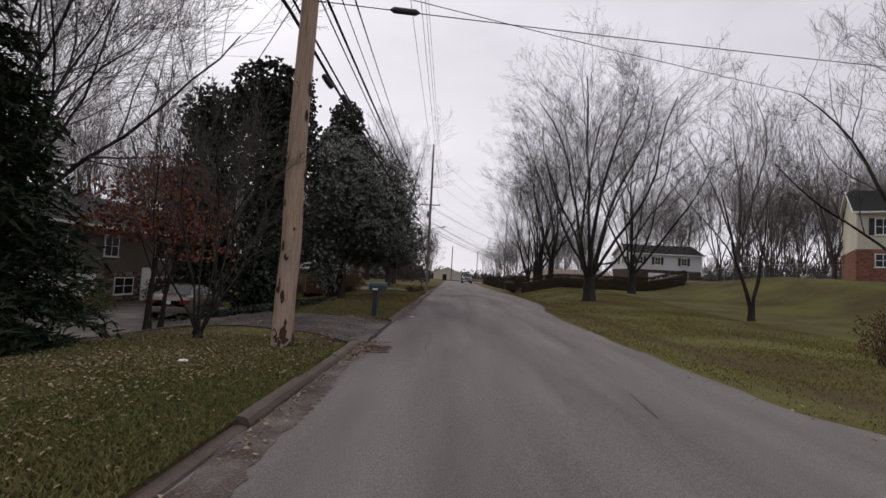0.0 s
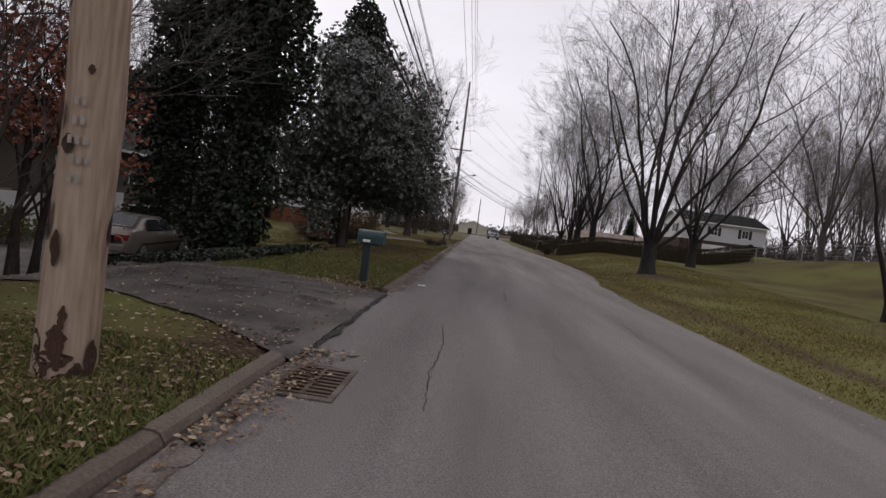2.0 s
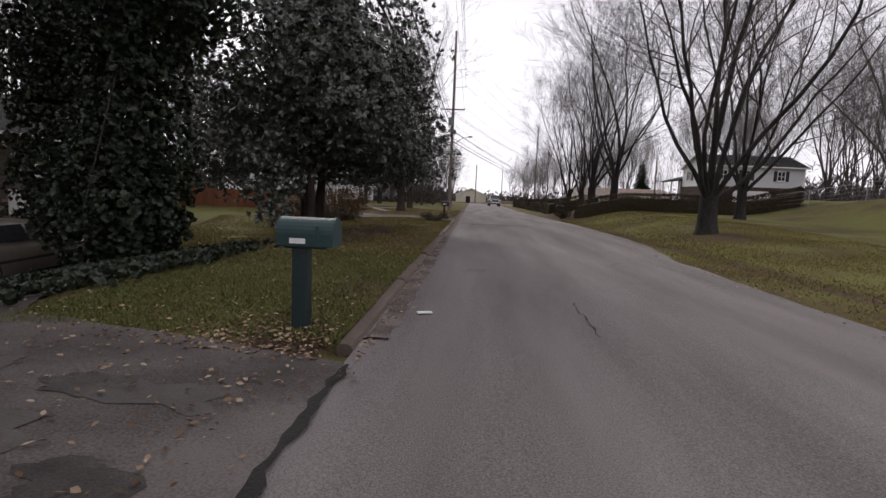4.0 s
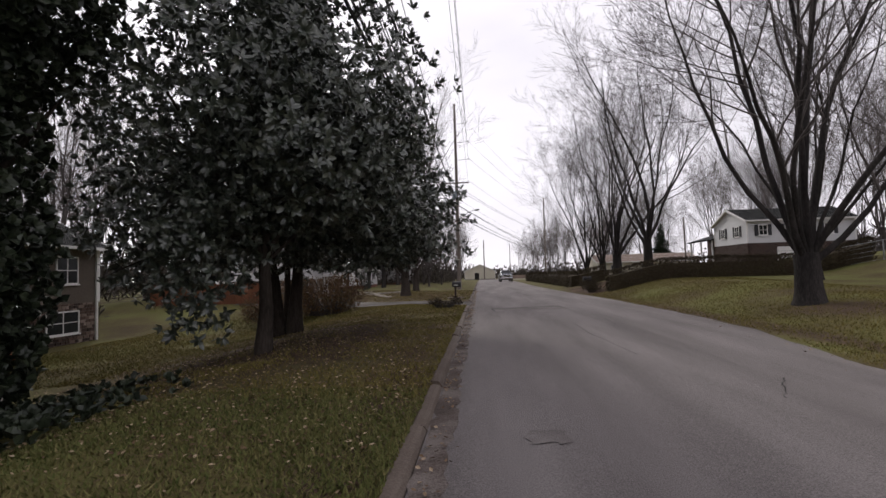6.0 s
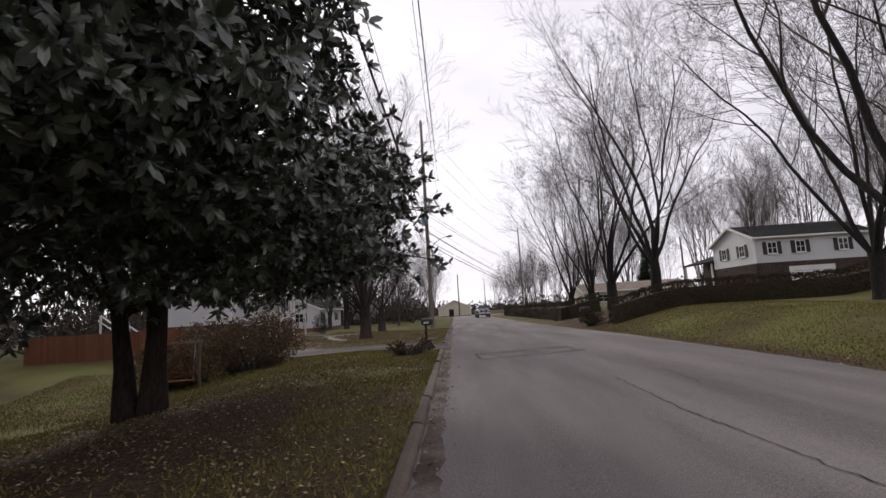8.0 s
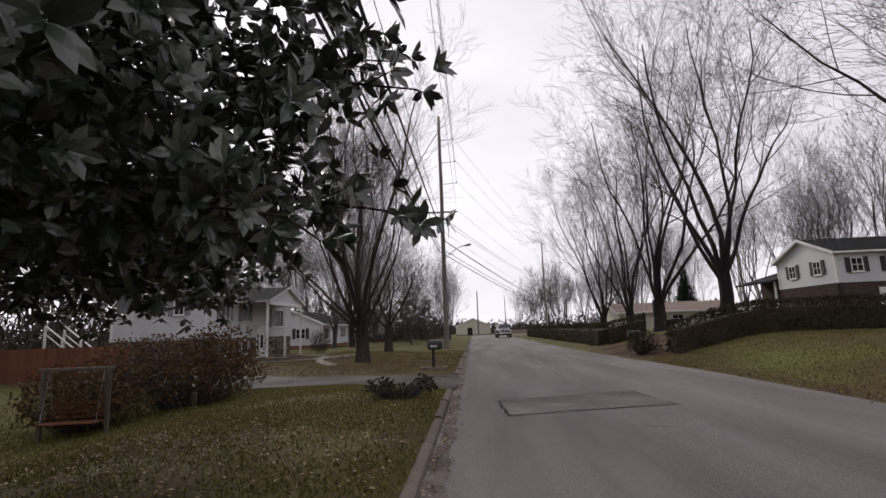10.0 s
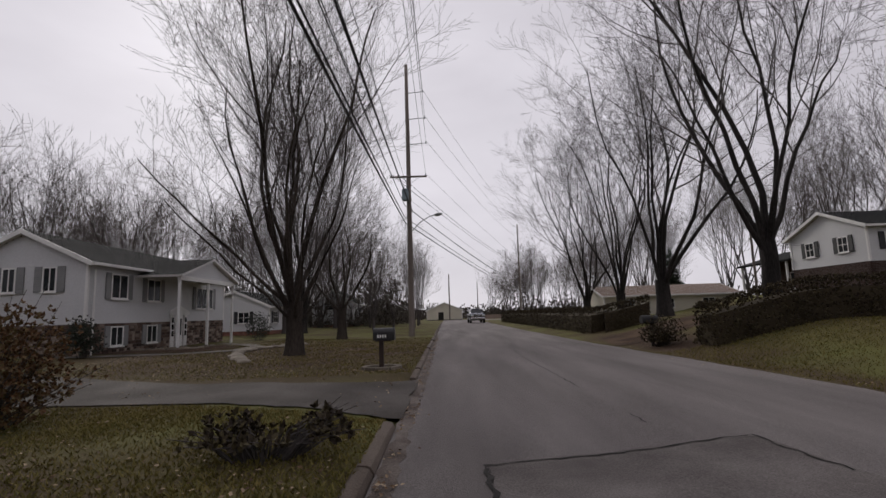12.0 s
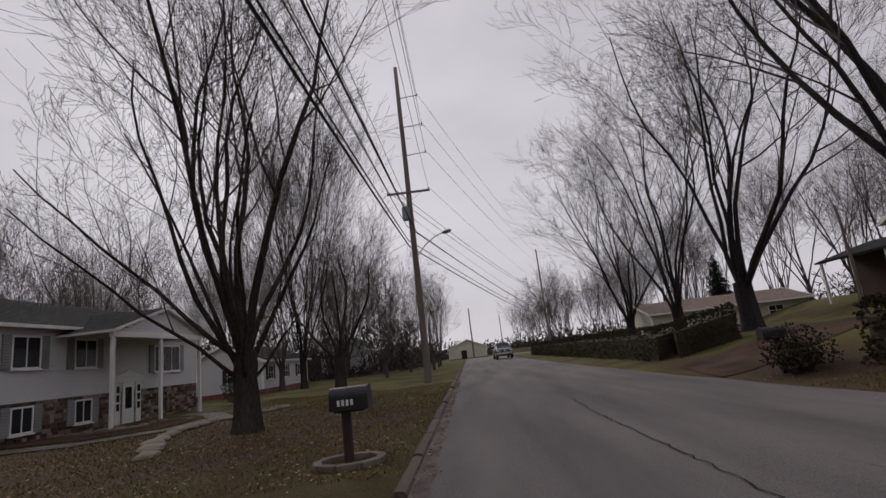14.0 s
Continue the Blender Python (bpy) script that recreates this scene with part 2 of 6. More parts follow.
def bare_earth(m, zones, cols):
    """Bare, leaf-rotted earth in ragged ovals of the lawn: (x, y, half width, half length) each."""
    n, l = m.node_tree.nodes, m.node_tree.links
    b = n["Principled BSDF"]
    base = b.inputs["Base Color"].links[0].from_socket
    geo = n.new("ShaderNodeNewGeometry")
    ragged = n.new("ShaderNodeTexNoise")
    ragged.inputs["Scale"].default_value, ragged.inputs["Detail"].default_value = 0.9, 8
    ragged.inputs["Roughness"].default_value = 0.7
    l.new(geo.outputs["Position"], ragged.inputs["Vector"])
    speck = n.new("ShaderNodeTexNoise")
    speck.inputs["Scale"].default_value, speck.inputs["Detail"].default_value = 26, 6
    l.new(geo.outputs["Position"], speck.inputs["Vector"])
    ramp = n.new("ShaderNodeValToRGB")
    el = ramp.color_ramp.elements
    el[0].position, el[1].position = 0.38, 0.64
    el[0].color, el[1].color = (*cols[0], 1), (*cols[1], 1)
    l.new(speck.outputs["Fac"], ramp.inputs["Fac"])
    for x, y, rx, ry in zones:
        mp = n.new("ShaderNodeMapping")
        mp.inputs["Location"].default_value = (-x / rx, -y / ry, 0)
        mp.inputs["Scale"].default_value = (1 / rx, 1 / ry, 0)
        l.new(geo.outputs["Position"], mp.inputs["Vector"])
        ln = n.new("ShaderNodeVectorMath")
        ln.operation = "LENGTH"
        l.new(mp.outputs["Vector"], ln.inputs[0])
        add = n.new("ShaderNodeMath")
        add.operation = "MULTIPLY_ADD"
        add.inputs[1].default_value = 0.9
        l.new(ragged.outputs["Fac"], add.inputs[0])
        l.new(ln.outputs["Value"], add.inputs[2])
        rng = n.new("ShaderNodeMapRange")
        rng.inputs["From Min"].default_value, rng.inputs["From Max"].default_value = 0.85, 1.65
        rng.inputs["To Min"].default_value, rng.inputs["To Max"].default_value = 1.0, 0.0
        l.new(add.outputs["Value"], rng.inputs["Value"])
        mx = n.new("ShaderNodeMix")
        mx.data_type = "RGBA"
        l.new(rng.outputs["Result"], mx.inputs["Factor"])
        l.new(base, mx.inputs["A"])
        l.new(ramp.outputs["Color"], mx.inputs["B"])
        base = mx.outputs["Result"]
    l.new(base, b.inputs["Base Color"])


bare_earth(M["lawn"], [(-6.0, 26.8, 4.6, 7.0), (-9.5, 5.0, 5.2, 6.0), (-7.0, 50.0, 8.0, 11.0), (-6.0, 35.0, 3.5, 2.5), (6.2, 50.0, 1.6, 9.0), (8.4, 29.6, 2.2, 1.8), (-2.6, 11.0, 0.5, 22.0), (5.6, 25.0, 0.5, 28.0)], [(0.034, 0.022, 0.016), (0.1, 0.068, 0.045)])

# ---- building helpers ----
def mesh_object(name, verts, faces, mat, parent=None, label="", smooth=False):
    me = bpy.data.meshes.new(name)
    me.from_pydata(verts, [], faces)
    me.materials.append(mat)
    if smooth:
        me.polygons.foreach_set("use_smooth", [True] * len(me.polygons))
    me.update()
    ob = new(name, me)
    if parent:
        ob.parent = parent
    if label:
        ob["label"] = label
    return ob


def part(name, bm, mat, parent=None, label="", smooth=False):
    me = bpy.data.meshes.new(name)
    bm.to_mesh(me)
    bm.free()
    me.materials.append(mat)
    if smooth:
        me.polygons.foreach_set("use_smooth", [True] * len(me.polygons))
    ob = new(name, me)
    if parent:
        ob.parent = parent
    if label:
        ob["label"] = label
    return ob


def empty(name, m=None, label="", category="", group="", kind=""):
    e = new(name)
    e.empty_display_size = 0.2
    if m is not None:
        e.matrix_basis = m
    return tagged(e, label, category, group, kind)


def box(bm, lo, hi, bevel=0.0, m=None):
    lo, hi = Vector(lo), Vector(hi)
    c, s = (lo + hi) / 2, hi - lo
    r = bmesh.ops.create_cube(bm, size=1, matrix=(m or Matrix()) @ Matrix.Translation(c) @ Matrix.Diagonal((*s, 1)))
    if bevel:
        ed = list({e for v in r["verts"] for e in v.link_edges})
        bmesh.ops.bevel(bm, geom=ed, offset=bevel, segments=2, affect="EDGES", profile=0.6)
    return bm


def boxed(name, lo, hi, mat, parent=None, label="", bevel=0.0):
    return part(name, box(bmesh.new(), lo, hi, bevel), mat, parent, label)


def tube(bm, a, b, ra, rb, seg=10):
    a, b = Vector(a), Vector(b)
    d = b - a
    q = d.to_track_quat("Z", "Y").to_matrix().to_4x4()
    bmesh.ops.create_cone(bm, cap_ends=True, segments=seg, radius1=ra, radius2=rb, depth=d.length, matrix=Matrix.Translation((a + b) / 2) @ q)
    return bm


def step(a, b, x):
    t = min(1.0, max(0.0, (x - a) / (b - a)))
    return t * t * (3 - 2 * t)


def lerp_table(tab, y):
    if y <= tab[0][0]:
        return tab[0][1]
    for (a, p), (b, q) in zip(tab, tab[1:]):
        if y <= b:
            return p + (q - p) * (y - a) / (b - a)
    return tab[-1][1]


# ---- ground ----
LEFT = -2.0
RIGHT = [(-30, 5.2), (4.9, 4.75), (5.6, 4.3), (9, 4.12), (18, 4.1), (23, 4.3), (27, 5.0), (31, 5.3), (40, 5.3), (46, 5.05), (52, 4.7), (66, 4.4), (400, 4.4)]
END, CROSS = 131.0, 121.0


def right_edge(y):
    return lerp_table(RIGHT, y) + 0.13 * noise.noise((y * 0.45, 3.1, 0)) + 0.05 * noise.noise((y * 2.1, 7.7, 0))


def ground_z(x, y):
    """Height of lawns and far land over the road's level."""
    if x < LEFT - 0.1:
        near = 0.078 - 1.0 * step(-4.5, -12.5, x) * (1 - 1.2 * step(36, 46, y))
        near += 0.03 * noise.noise((x * 0.5, y * 0.5, 0))
        near -= 0.1 * step(45, 60, y)
        cut = max(step(8.6, 9.5, y) * (1 - step(14.1, 14.9, y)), step(37.8, 38.6, y) * (1 - step(42.2, 43.0, y)))
        return near * (1 - cut * (1 - step(-2.1, -3.6, x)))
    e = lerp_table(RIGHT, y)
    if x < e:
        return -0.06
    g = lerp_table([(16, 0.0), (25, 0.2), (31, 0.5), (42, 0.85), (50, 0.95), (90, 0.7), (150, 0)], y)
    z = (g * step(e, 10.5, x) + 1.3 * step(17, 24.5, x) * step(12, 28, y)) * (1 - step(95, 119, y))
    z += 0.7 * step(20, 26, x) * step(23, 31, y) * (1 - step(38, 46, y))
    return z + 0.03 * noise.noise((x * 0.5, y * 0.5, 0)) * step(e, e + 1, x) + 0.012


def spaced(marks):
    out = []
    for (a, b, s) in marks:
        n = max(1, round((b - a) / s))
        out += [a + (b - a) * i / n for i in range(n)]
    return out + [marks[-1][1]]


gx = spaced([(-900, -100, 80), (-100, -30, 7), (-30, -12, 1.0), (-12, -2.16, 0.33), (-2.16, -2.1, 0.06), (-2.1, 3.9, 1.0), (3.9, 6.4, 0.16), (6.4, 14, 0.45), (14, 40, 1.3), (40, 100, 8), (100, 900, 80)])
gy = spaced([(-60, -4, 4), (-4, 66, 0.5), (66, 118, 4), (118, 134, 1), (134, 200, 6), (200, 1500, 90)])
gv, gf = [], []
for y in gy:
    for x in gx:
        z = ground_z(x, y)
        if (LEFT - 0.2 < x < right_edge(y) + 0.02 and y < END) or (CROSS < y < END and LEFT < x < 90):
            z = -0.06
        gv.append((x, y, z))
nx = len(gx)
for j in range(len(gy) - 1):
    for i in range(nx - 1):
        a = j * nx + i
        gf.append((a, a + 1, a + nx + 1, a + nx))
ground = tagged(mesh_object("ground", gv, gf, M["lawn"], smooth=True), "patchy olive and brown winter lawn on gentle slopes", "ground", kind="structure")

ry = spaced([(-60, -4, 2), (-4, 70, 0.25), (70, END - 1, 3)])
rv, rf = [], []
for y in ry:
    e = right_edge(y)
    for k in range(9):
        t = k / 8
        x = LEFT + (e - LEFT) * t
        rv.append((x, y, 0.0 + 0.03 * math.sin(math.pi * t) - (0.0 if k else 0.0)))
for j in range(len(ry) - 1):
    for i in range(8):
        a = j * 9 + i
        rf.append((a, a + 1, a + 10, a + 9))
road = tagged(mesh_object("road", rv, rf, M["asphalt"], smooth=True), "worn grey asphalt residential road with ragged edges", "road", kind="structure")


def road_z(x, y):
    return 0.03 * math.sin(math.pi * min(1, max(0, (x - LEFT) / (lerp_table(RIGHT, y) - LEFT))))


side_road = mesh_object("side_road", [(LEFT, CROSS, 0.012), (30, CROSS, 0.012), (90, CROSS + 6, 0.012), (90, END + 5, 0.012), (30, END - 0.5, 0.012), (LEFT, END - 0.5, 0.012)], [(0, 1, 4, 5), (1, 2, 3, 4)], M["asphalt"])
tagged(side_road, "grey asphalt side road at the end of the street", "road", kind="structure")


def draped(name, outline, mat, lift, label, category, kind="structure", zf=None, cell=0.4, thick=0.0):
    """A sheet with an outline of corners (convex or not), laid on the ground in small cells."""
    zf = zf or ground_z
    bm = bmesh.new()
    vs = [bm.verts.new((x, y, 0)) for x, y in outline]
    bm.faces.new(vs)
    xs, ys = [p[0] for p in outline], [p[1] for p in outline]
    for a, b, ax in ((min(xs), max(xs), 0), (min(ys), max(ys), 1)):
        for i in range(1, int((b - a) / cell)):
            co = [0, 0, 0]
            no = [0, 0, 0]
            co[ax], no[ax] = a + i * cell, 1
            bmesh.ops.bisect_plane(bm, geom=bm.verts[:] + bm.edges[:] + bm.faces[:], plane_co=co, plane_no=no)
    for v in bm.verts:
        v.co.z = zf(v.co.x, v.co.y) + lift
    bmesh.ops.recalc_face_normals(bm, faces=bm.faces)
    if bm.faces[:] and sum(f.normal.z for f in bm.faces) < 0:
        bmesh.ops.reverse_faces(bm, faces=bm.faces)
    return tagged(part(name, bm, mat, smooth=True), label, category, kind=kind)


def wobble(points, amp, seed, n=6):
    """The outline with each side broken into n uneven bits."""
    r = random.Random(seed)
    out = []
    for (x0, y0), (x1, y1) in zip(points, points[1:] + points[:1]):
        for i in range(n):
            t = i / n
            k = 0 if i == 0 else amp
            out.append((x0 + (x1 - x0) * t + r.uniform(-k, k), y0 + (y1 - y0) * t + r.uniform(-k, k)))
    return out


def drive_z(x, y):
    return ground_z(min(x, LEFT - 0.11), y)


draped("driveway", wobble([(-1.97, 9.36), (-1.97, 14.2), (-3.6, 14.5), (-5.6, 15.0), (-6.5, 16.4), (-8.2, 21.0), (-12.5, 26.0), (-18.4, 26.0), (-18.4, 12.8), (-8.5, 12.0), (-5.2, 11.1), (-3.75, 10.35), (-2.85, 9.94)], 0.03, 4), M["asphalt_old"], 0.025, "old cracked asphalt driveway strewn with leaves", "driveway", zf=drive_z)
draped("driveway_far", wobble([(-1.97, 38.4), (-1.97, 42.3), (-3.44, 41.6), (-6.5, 42.4), (-10.1, 43.7), (-16, 45.4), (-16, 43.2), (-8.1, 40.9), (-4.85, 39.66), (-3.0, 38.95)], 0.05, 5), M["asphalt_worn"], 0.022, "grey asphalt driveway beside the white house", "driveway", zf=drive_z)
draped("driveway_right", wobble([(4.9, 50.0), (5.5, 54.0), (12, 55.0), (19.8, 60.0), (19.8, 56.0), (12, 51.5)], 0.06, 6), M["mulch"], 0.02, "bare brown dirt drive between two hedges", "driveway")
draped("garden_path", wobble([(-13.0, 56.9), (-11.3, 55.6), (-10.1, 53.8), (-10.1, 51.4), (-11.3, 49.8), (-15.6, 49.5), (-15.6, 48.7), (-11.0, 48.9), (-9.4, 50.9), (-9.3, 54.0), (-10.7, 56.2), (-13.0, 57.8)], 0.03, 8, 4), M["concrete"], 0.03, "grey concrete garden path to the porch", "path", cell=0.5)
draped("flower_bed", wobble([(-14.7, 50.2), (-11.6, 50.4), (-10.5, 51.7), (-10.5, 53.6), (-11.8, 55.2), (-12.9, 54.9), (-14.7, 53.4)], 0.05, 18, 5), M["mulch"], 0.028, "dark mulched bed in front of the white house", "flower bed", cell=0.5)

# leaf-stained gutter along the kerb, patched asphalt, cracks
draped("gutter_dirt", wobble([(-1.99, -6), (-1.99, 7.7), (-1.8, 7.6), (-1.62, 4.0), (-1.55, -6)], 0.06, 9, 70), M["gutter"], 0.006, "dark damp dirt along the kerb", "dirt", zf=road_z, cell=0.5)
draped("gutter_dirt", wobble([(-1.99, 15.0), (-1.99, 64), (-1.84, 64), (-1.74, 15.0)], 0.045, 10, 260), M["gutter"], 0.006, "dark damp dirt along the kerb", "dirt", zf=road_z, cell=0.7)
draped("road_patch", wobble([(-0.92, 34.6), (-1.0, 36.35), (1.86, 37.0), (2.1, 35.2)], 0.05, 11, 5), M["asphalt_patch"], 0.008, "rough patched square of darker asphalt", "asphalt patch", zf=road_z)
for x, y, rx, ry, sd in ((-2.36, 9.9, 0.2, 0.15, 1), (-2.45, 10.43, 0.19, 0.1, 2), (-2.75, 12.35, 0.26, 0.17, 3), (-3.05, 11.2, 0.2, 0.12, 4), (-3.9, 12.0, 0.4, 0.2, 5), (-4.6, 13.1, 0.5, 0.25, 6), (-6.2, 13.4, 0.5, 0.3, 7), (-3.4, 13.3, 0.35, 0.18, 8)):
    rp = random.Random(sd)
    draped("asphalt_stain", [(x + math.cos(i * 0.1496) * rx * q, y + math.sin(i * 0.1496) * ry * q) for i in range(42) for q in [1 + 0.7 * noise.noise((math.cos(i * 0.1496) * 1.6, math.sin(i * 0.1496) * 1.6, sd * 3.1)) + rp.uniform(-0.09, 0.09)]], M["asphalt_tar"], 0.029, "dark tarry patch sunk in the old driveway", "asphalt patch", zf=drive_z, cell=0.2)
draped("road_patch", wobble([(-1.05, 19.55), (-1.0, 19.95), (-0.66, 19.9), (-0.68, 19.6)], 0.05, 12, 4), M["asphalt_patch"], 0.008, "small dark asphalt patch", "asphalt patch", zf=road_z, cell=0.2)


def crack(points, width, seed, mat="tar", zf=road_z, lift=0.011):
    r = random.Random(seed)
    vs, fs = [], []
    prev = None
    for (x0, y0), (x1, y1) in zip(points, points[1:]):
        d = Vector((x1 - x0, y1 - y0))
        n = max(2, int(d.length / 0.12))
        p = Vector((-d.y, d.x)).normalized()
        for i in range(n):
            t = i / n
            w = width * r.uniform(0.3, 1.2)
            c = Vector((x0, y0)) + d * t + p * r.uniform(-1, 1) * min(width * 1.4, 0.03)
            for s in (-0.5, 0.5):
                q = c + p * w * s
                vs.append((q.x, q.y, zf(q.x, q.y) + lift))
            k = len(vs)
            if prev:
                fs.append((k - 4, k - 3, k - 1, k - 2))
            prev = True
    ob = mesh_object("road_crack", vs, fs, M[mat])
    return tagged(ob, "thin dark crack in the asphalt", "crack", "cracks in the road", kind="structure")


crack([(1.25, 24.0), (1.1, 27.2), (1.2, 30.0)], 0.02, 1)
crack([(0.97, 40.6), (0.97, 43.1), (0.9, 46.2), (1.0, 49)], 0.024, 2)
crack([(1.01, 38.24), (1.03, 37.6)], 0.02, 10)
crack([(-0.62, 8.6), (-0.68, 9.6), (-0.62, 10.6), (-0.7, 12.0)], 0.011, 3)
crack([(-0.94, 34.5), (-1.03, 36.35)], 0.05, 4, lift=0.014)
crack([(-0.94, 34.55), (2.1, 35.15)], 0.03, 5, lift=0.014)
crack([(-1.03, 36.3), (0.29, 36.53), (1.86, 37.04), (1.84, 36.65), (1.95, 35.7)], 0.035, 6, lift=0.014)
crack([(-1.95, 9.4), (-1.93, 11.0), (-1.97, 12.6), (-1.94, 14.3)], 0.09, 7, lift=0.028)
crack([(0.6, 33.5), (1.4, 33.2)], 0.03, 8)
crack([(0.4, 15.4), (0.45, 17.2)], 0.02, 9)
for i, (y, l) in enumerate([(5.0, 1.3), (13.0, 1.6), (21.0, 1.2), (29.0, 2.0), (40.5, 1.4)]):
    crack([(2.2 + 0.3 * math.sin(i * 2.1), y), (2.3 + 0.35 * math.sin(i), y + l)], 0.015, 20 + i)
for i, (x, y, s) in enumerate([(-3.0, 11.4, 0.45), (-3.7, 12.6, 0.5), (-2.9, 13.3, 0.4), (-4.6, 13.5, 0.45), (-4.5, 12.0, 0.35)]):
    draped("damp_patch", wobble([(x - s, y - s * 0.5), (x + s, y - s * 0.4), (x + s * 0.8, y + s * 0.5), (x - s * 0.7, y + s * 0.4)], 0.1, 40 + i, 4), M["damp"], 0.03, "dark damp patch on the driveway", "damp patch", zf=drive_z, cell=0.3)

# kerb stones
kerb = empty("kerb", pose(0, 0, 0), "low rounded concrete kerb, weathered and leaf-strewn", "kerb", kind="structure")
prof = [(-2.165, -0.05), (-2.165, 0.06), (-2.145, 0.078), (-2.07, 0.074), (-2.03, 0.058), (-2.0, 0.01), (-1.995, -0.05)]


def kerb_mesh(length):
    vs, fs = [], []
    n = len(prof)
    for y in (0.006, length - 0.006):
        vs += [(x, y, z) for x, z in prof]
    for i in range(n - 1):
        fs.append((i, i + 1, n + i + 1, n + i))
    fs += [tuple(range(n))[::-1], tuple(range(n, 2 * n))]
    me = bpy.data.meshes.new("kerb_stone")
    me.from_pydata(vs, [], fs)
    me.materials.append(M["kerb"])
    return me


kerb_me = kerb_mesh(1.8)
rk = random.Random(5)
for a, b in ((-8.65, 9.35), (14.6, 38.0), (42.6, 110)):
    n = round((b - a) / 1.8)
    for i in range(n):
        k = new("kerb_stone", kerb_me)
        k.parent = kerb
        k.matrix_basis = pose(rk.uniform(-0.012, 0.012), a + i * 1.8, rk.uniform(-0.015, 0.008), 0, rk.uniform(-1, 1), rk.uniform(-0.2, 0.2))


# ---- trees ----
def branch_tubes(branches, sides):
    """Tapered tubes round polylines: (points, radii) each."""
    vs, fs = [], []
    for pts, rad in branches:
        k = sides(rad[0])
        base = len(vs)
        for i, p in enumerate(pts):
            d = (pts[min(i + 1, len(pts) - 1)] - pts[max(i - 1, 0)])
            d = d.normalized() if d.length > 1e-6 else Vector((0, 0, 1))
            u = d.cross(Vector((0.31, 0.95, 0.07)))
            u = u.normalized() if u.length > 0.05 else d.orthogonal().normalized()
            w = d.cross(u)
            for j in range(k):
                a = 2 * math.pi * j / k
                q = p + (u * math.cos(a) + w * math.sin(a)) * rad[i]
                vs.append((q.x, q.y, q.z))
        for i in range(len(pts) - 1):
            for j in range(k):
                a, b = base + i * k + j, base + i * k + (j + 1) % k
                fs.append((a, b, b + k, a + k))
    return vs, fs


def grow(r, start, way, length, radius, level, top, out, spread, density, lift, rmin):
    """One limb and its children, level by level, into out[level]."""
    n = (8, 6, 5, 3, 2)[min(level, 4)]
    pts, rad = [start.copy()], [radius]
    d = way.normalized()
    wig = (0.2, 0.18, 0.17, 0.14, 0.1)[min(level, 4)]
    end = max(rmin, radius * (0.22 if level < top else 0.5))
    for i in range(n):
        d = (d + Vector((r.uniform(-1, 1), r.uniform(-1, 1), r.uniform(-0.7, 0.7))) * wig + Vector((0, 0, lift * (1.5, 1.5, 1.5, 1.2, 0.8)[min(level, 4)]))).normalized()
        pts.append(pts[-1] + d * (length / n))
        rad.append(radius + (end - radius) * ((i + 1) / n) ** 0.8)
    out[level].append((pts, rad))
    if level >= top:
        return
    kids = density[level]
    k = max(1, round(kids * r.uniform(0.85, 1.15) * min(1.05, length / (11.0, 4.2, 1.7, 1.0)[level]) ** 0.8)) if top == 4 else max(1, round(kids * r.uniform(0.8, 1.2)))
    for c in range(k):
        t = (0.22 + 0.78 * (c + r.random()) / k) if level else (0.3 + 0.7 * (c + r.random()) / k)
        t = min(t, 0.999)
        i = int(t * n)
        f = t * n - i
        p = pts[i].lerp(pts[i + 1], f)
        dd = (pts[i + 1] - pts[i]).normalized()
        side = dd.cross(Vector((r.uniform(-1, 1), r.uniform(-1, 1), r.uniform(-1, 1)))).normalized()
        ang = radians(r.uniform(*spread))
        nd = dd * math.cos(ang) + side * math.sin(ang)
        if nd.z < -0.25:
            nd.z *= -0.3
        rr = (rad[i] + (rad[i + 1] - rad[i]) * f) * (r.uniform(0.46, 0.66) if level == 0 else r.uniform(0.4, 0.6))
        ll = length * (r.uniform(0.36, 0.6) if level == 0 else r.uniform(0.38, 0.6) if level == 1 else r.uniform(0.5, 0.85)) * (1.15 - 0.5 * t)
        grow(r, p, nd, ll, max(rmin, rr), level + 1, top, out, spread, density, lift, rmin)


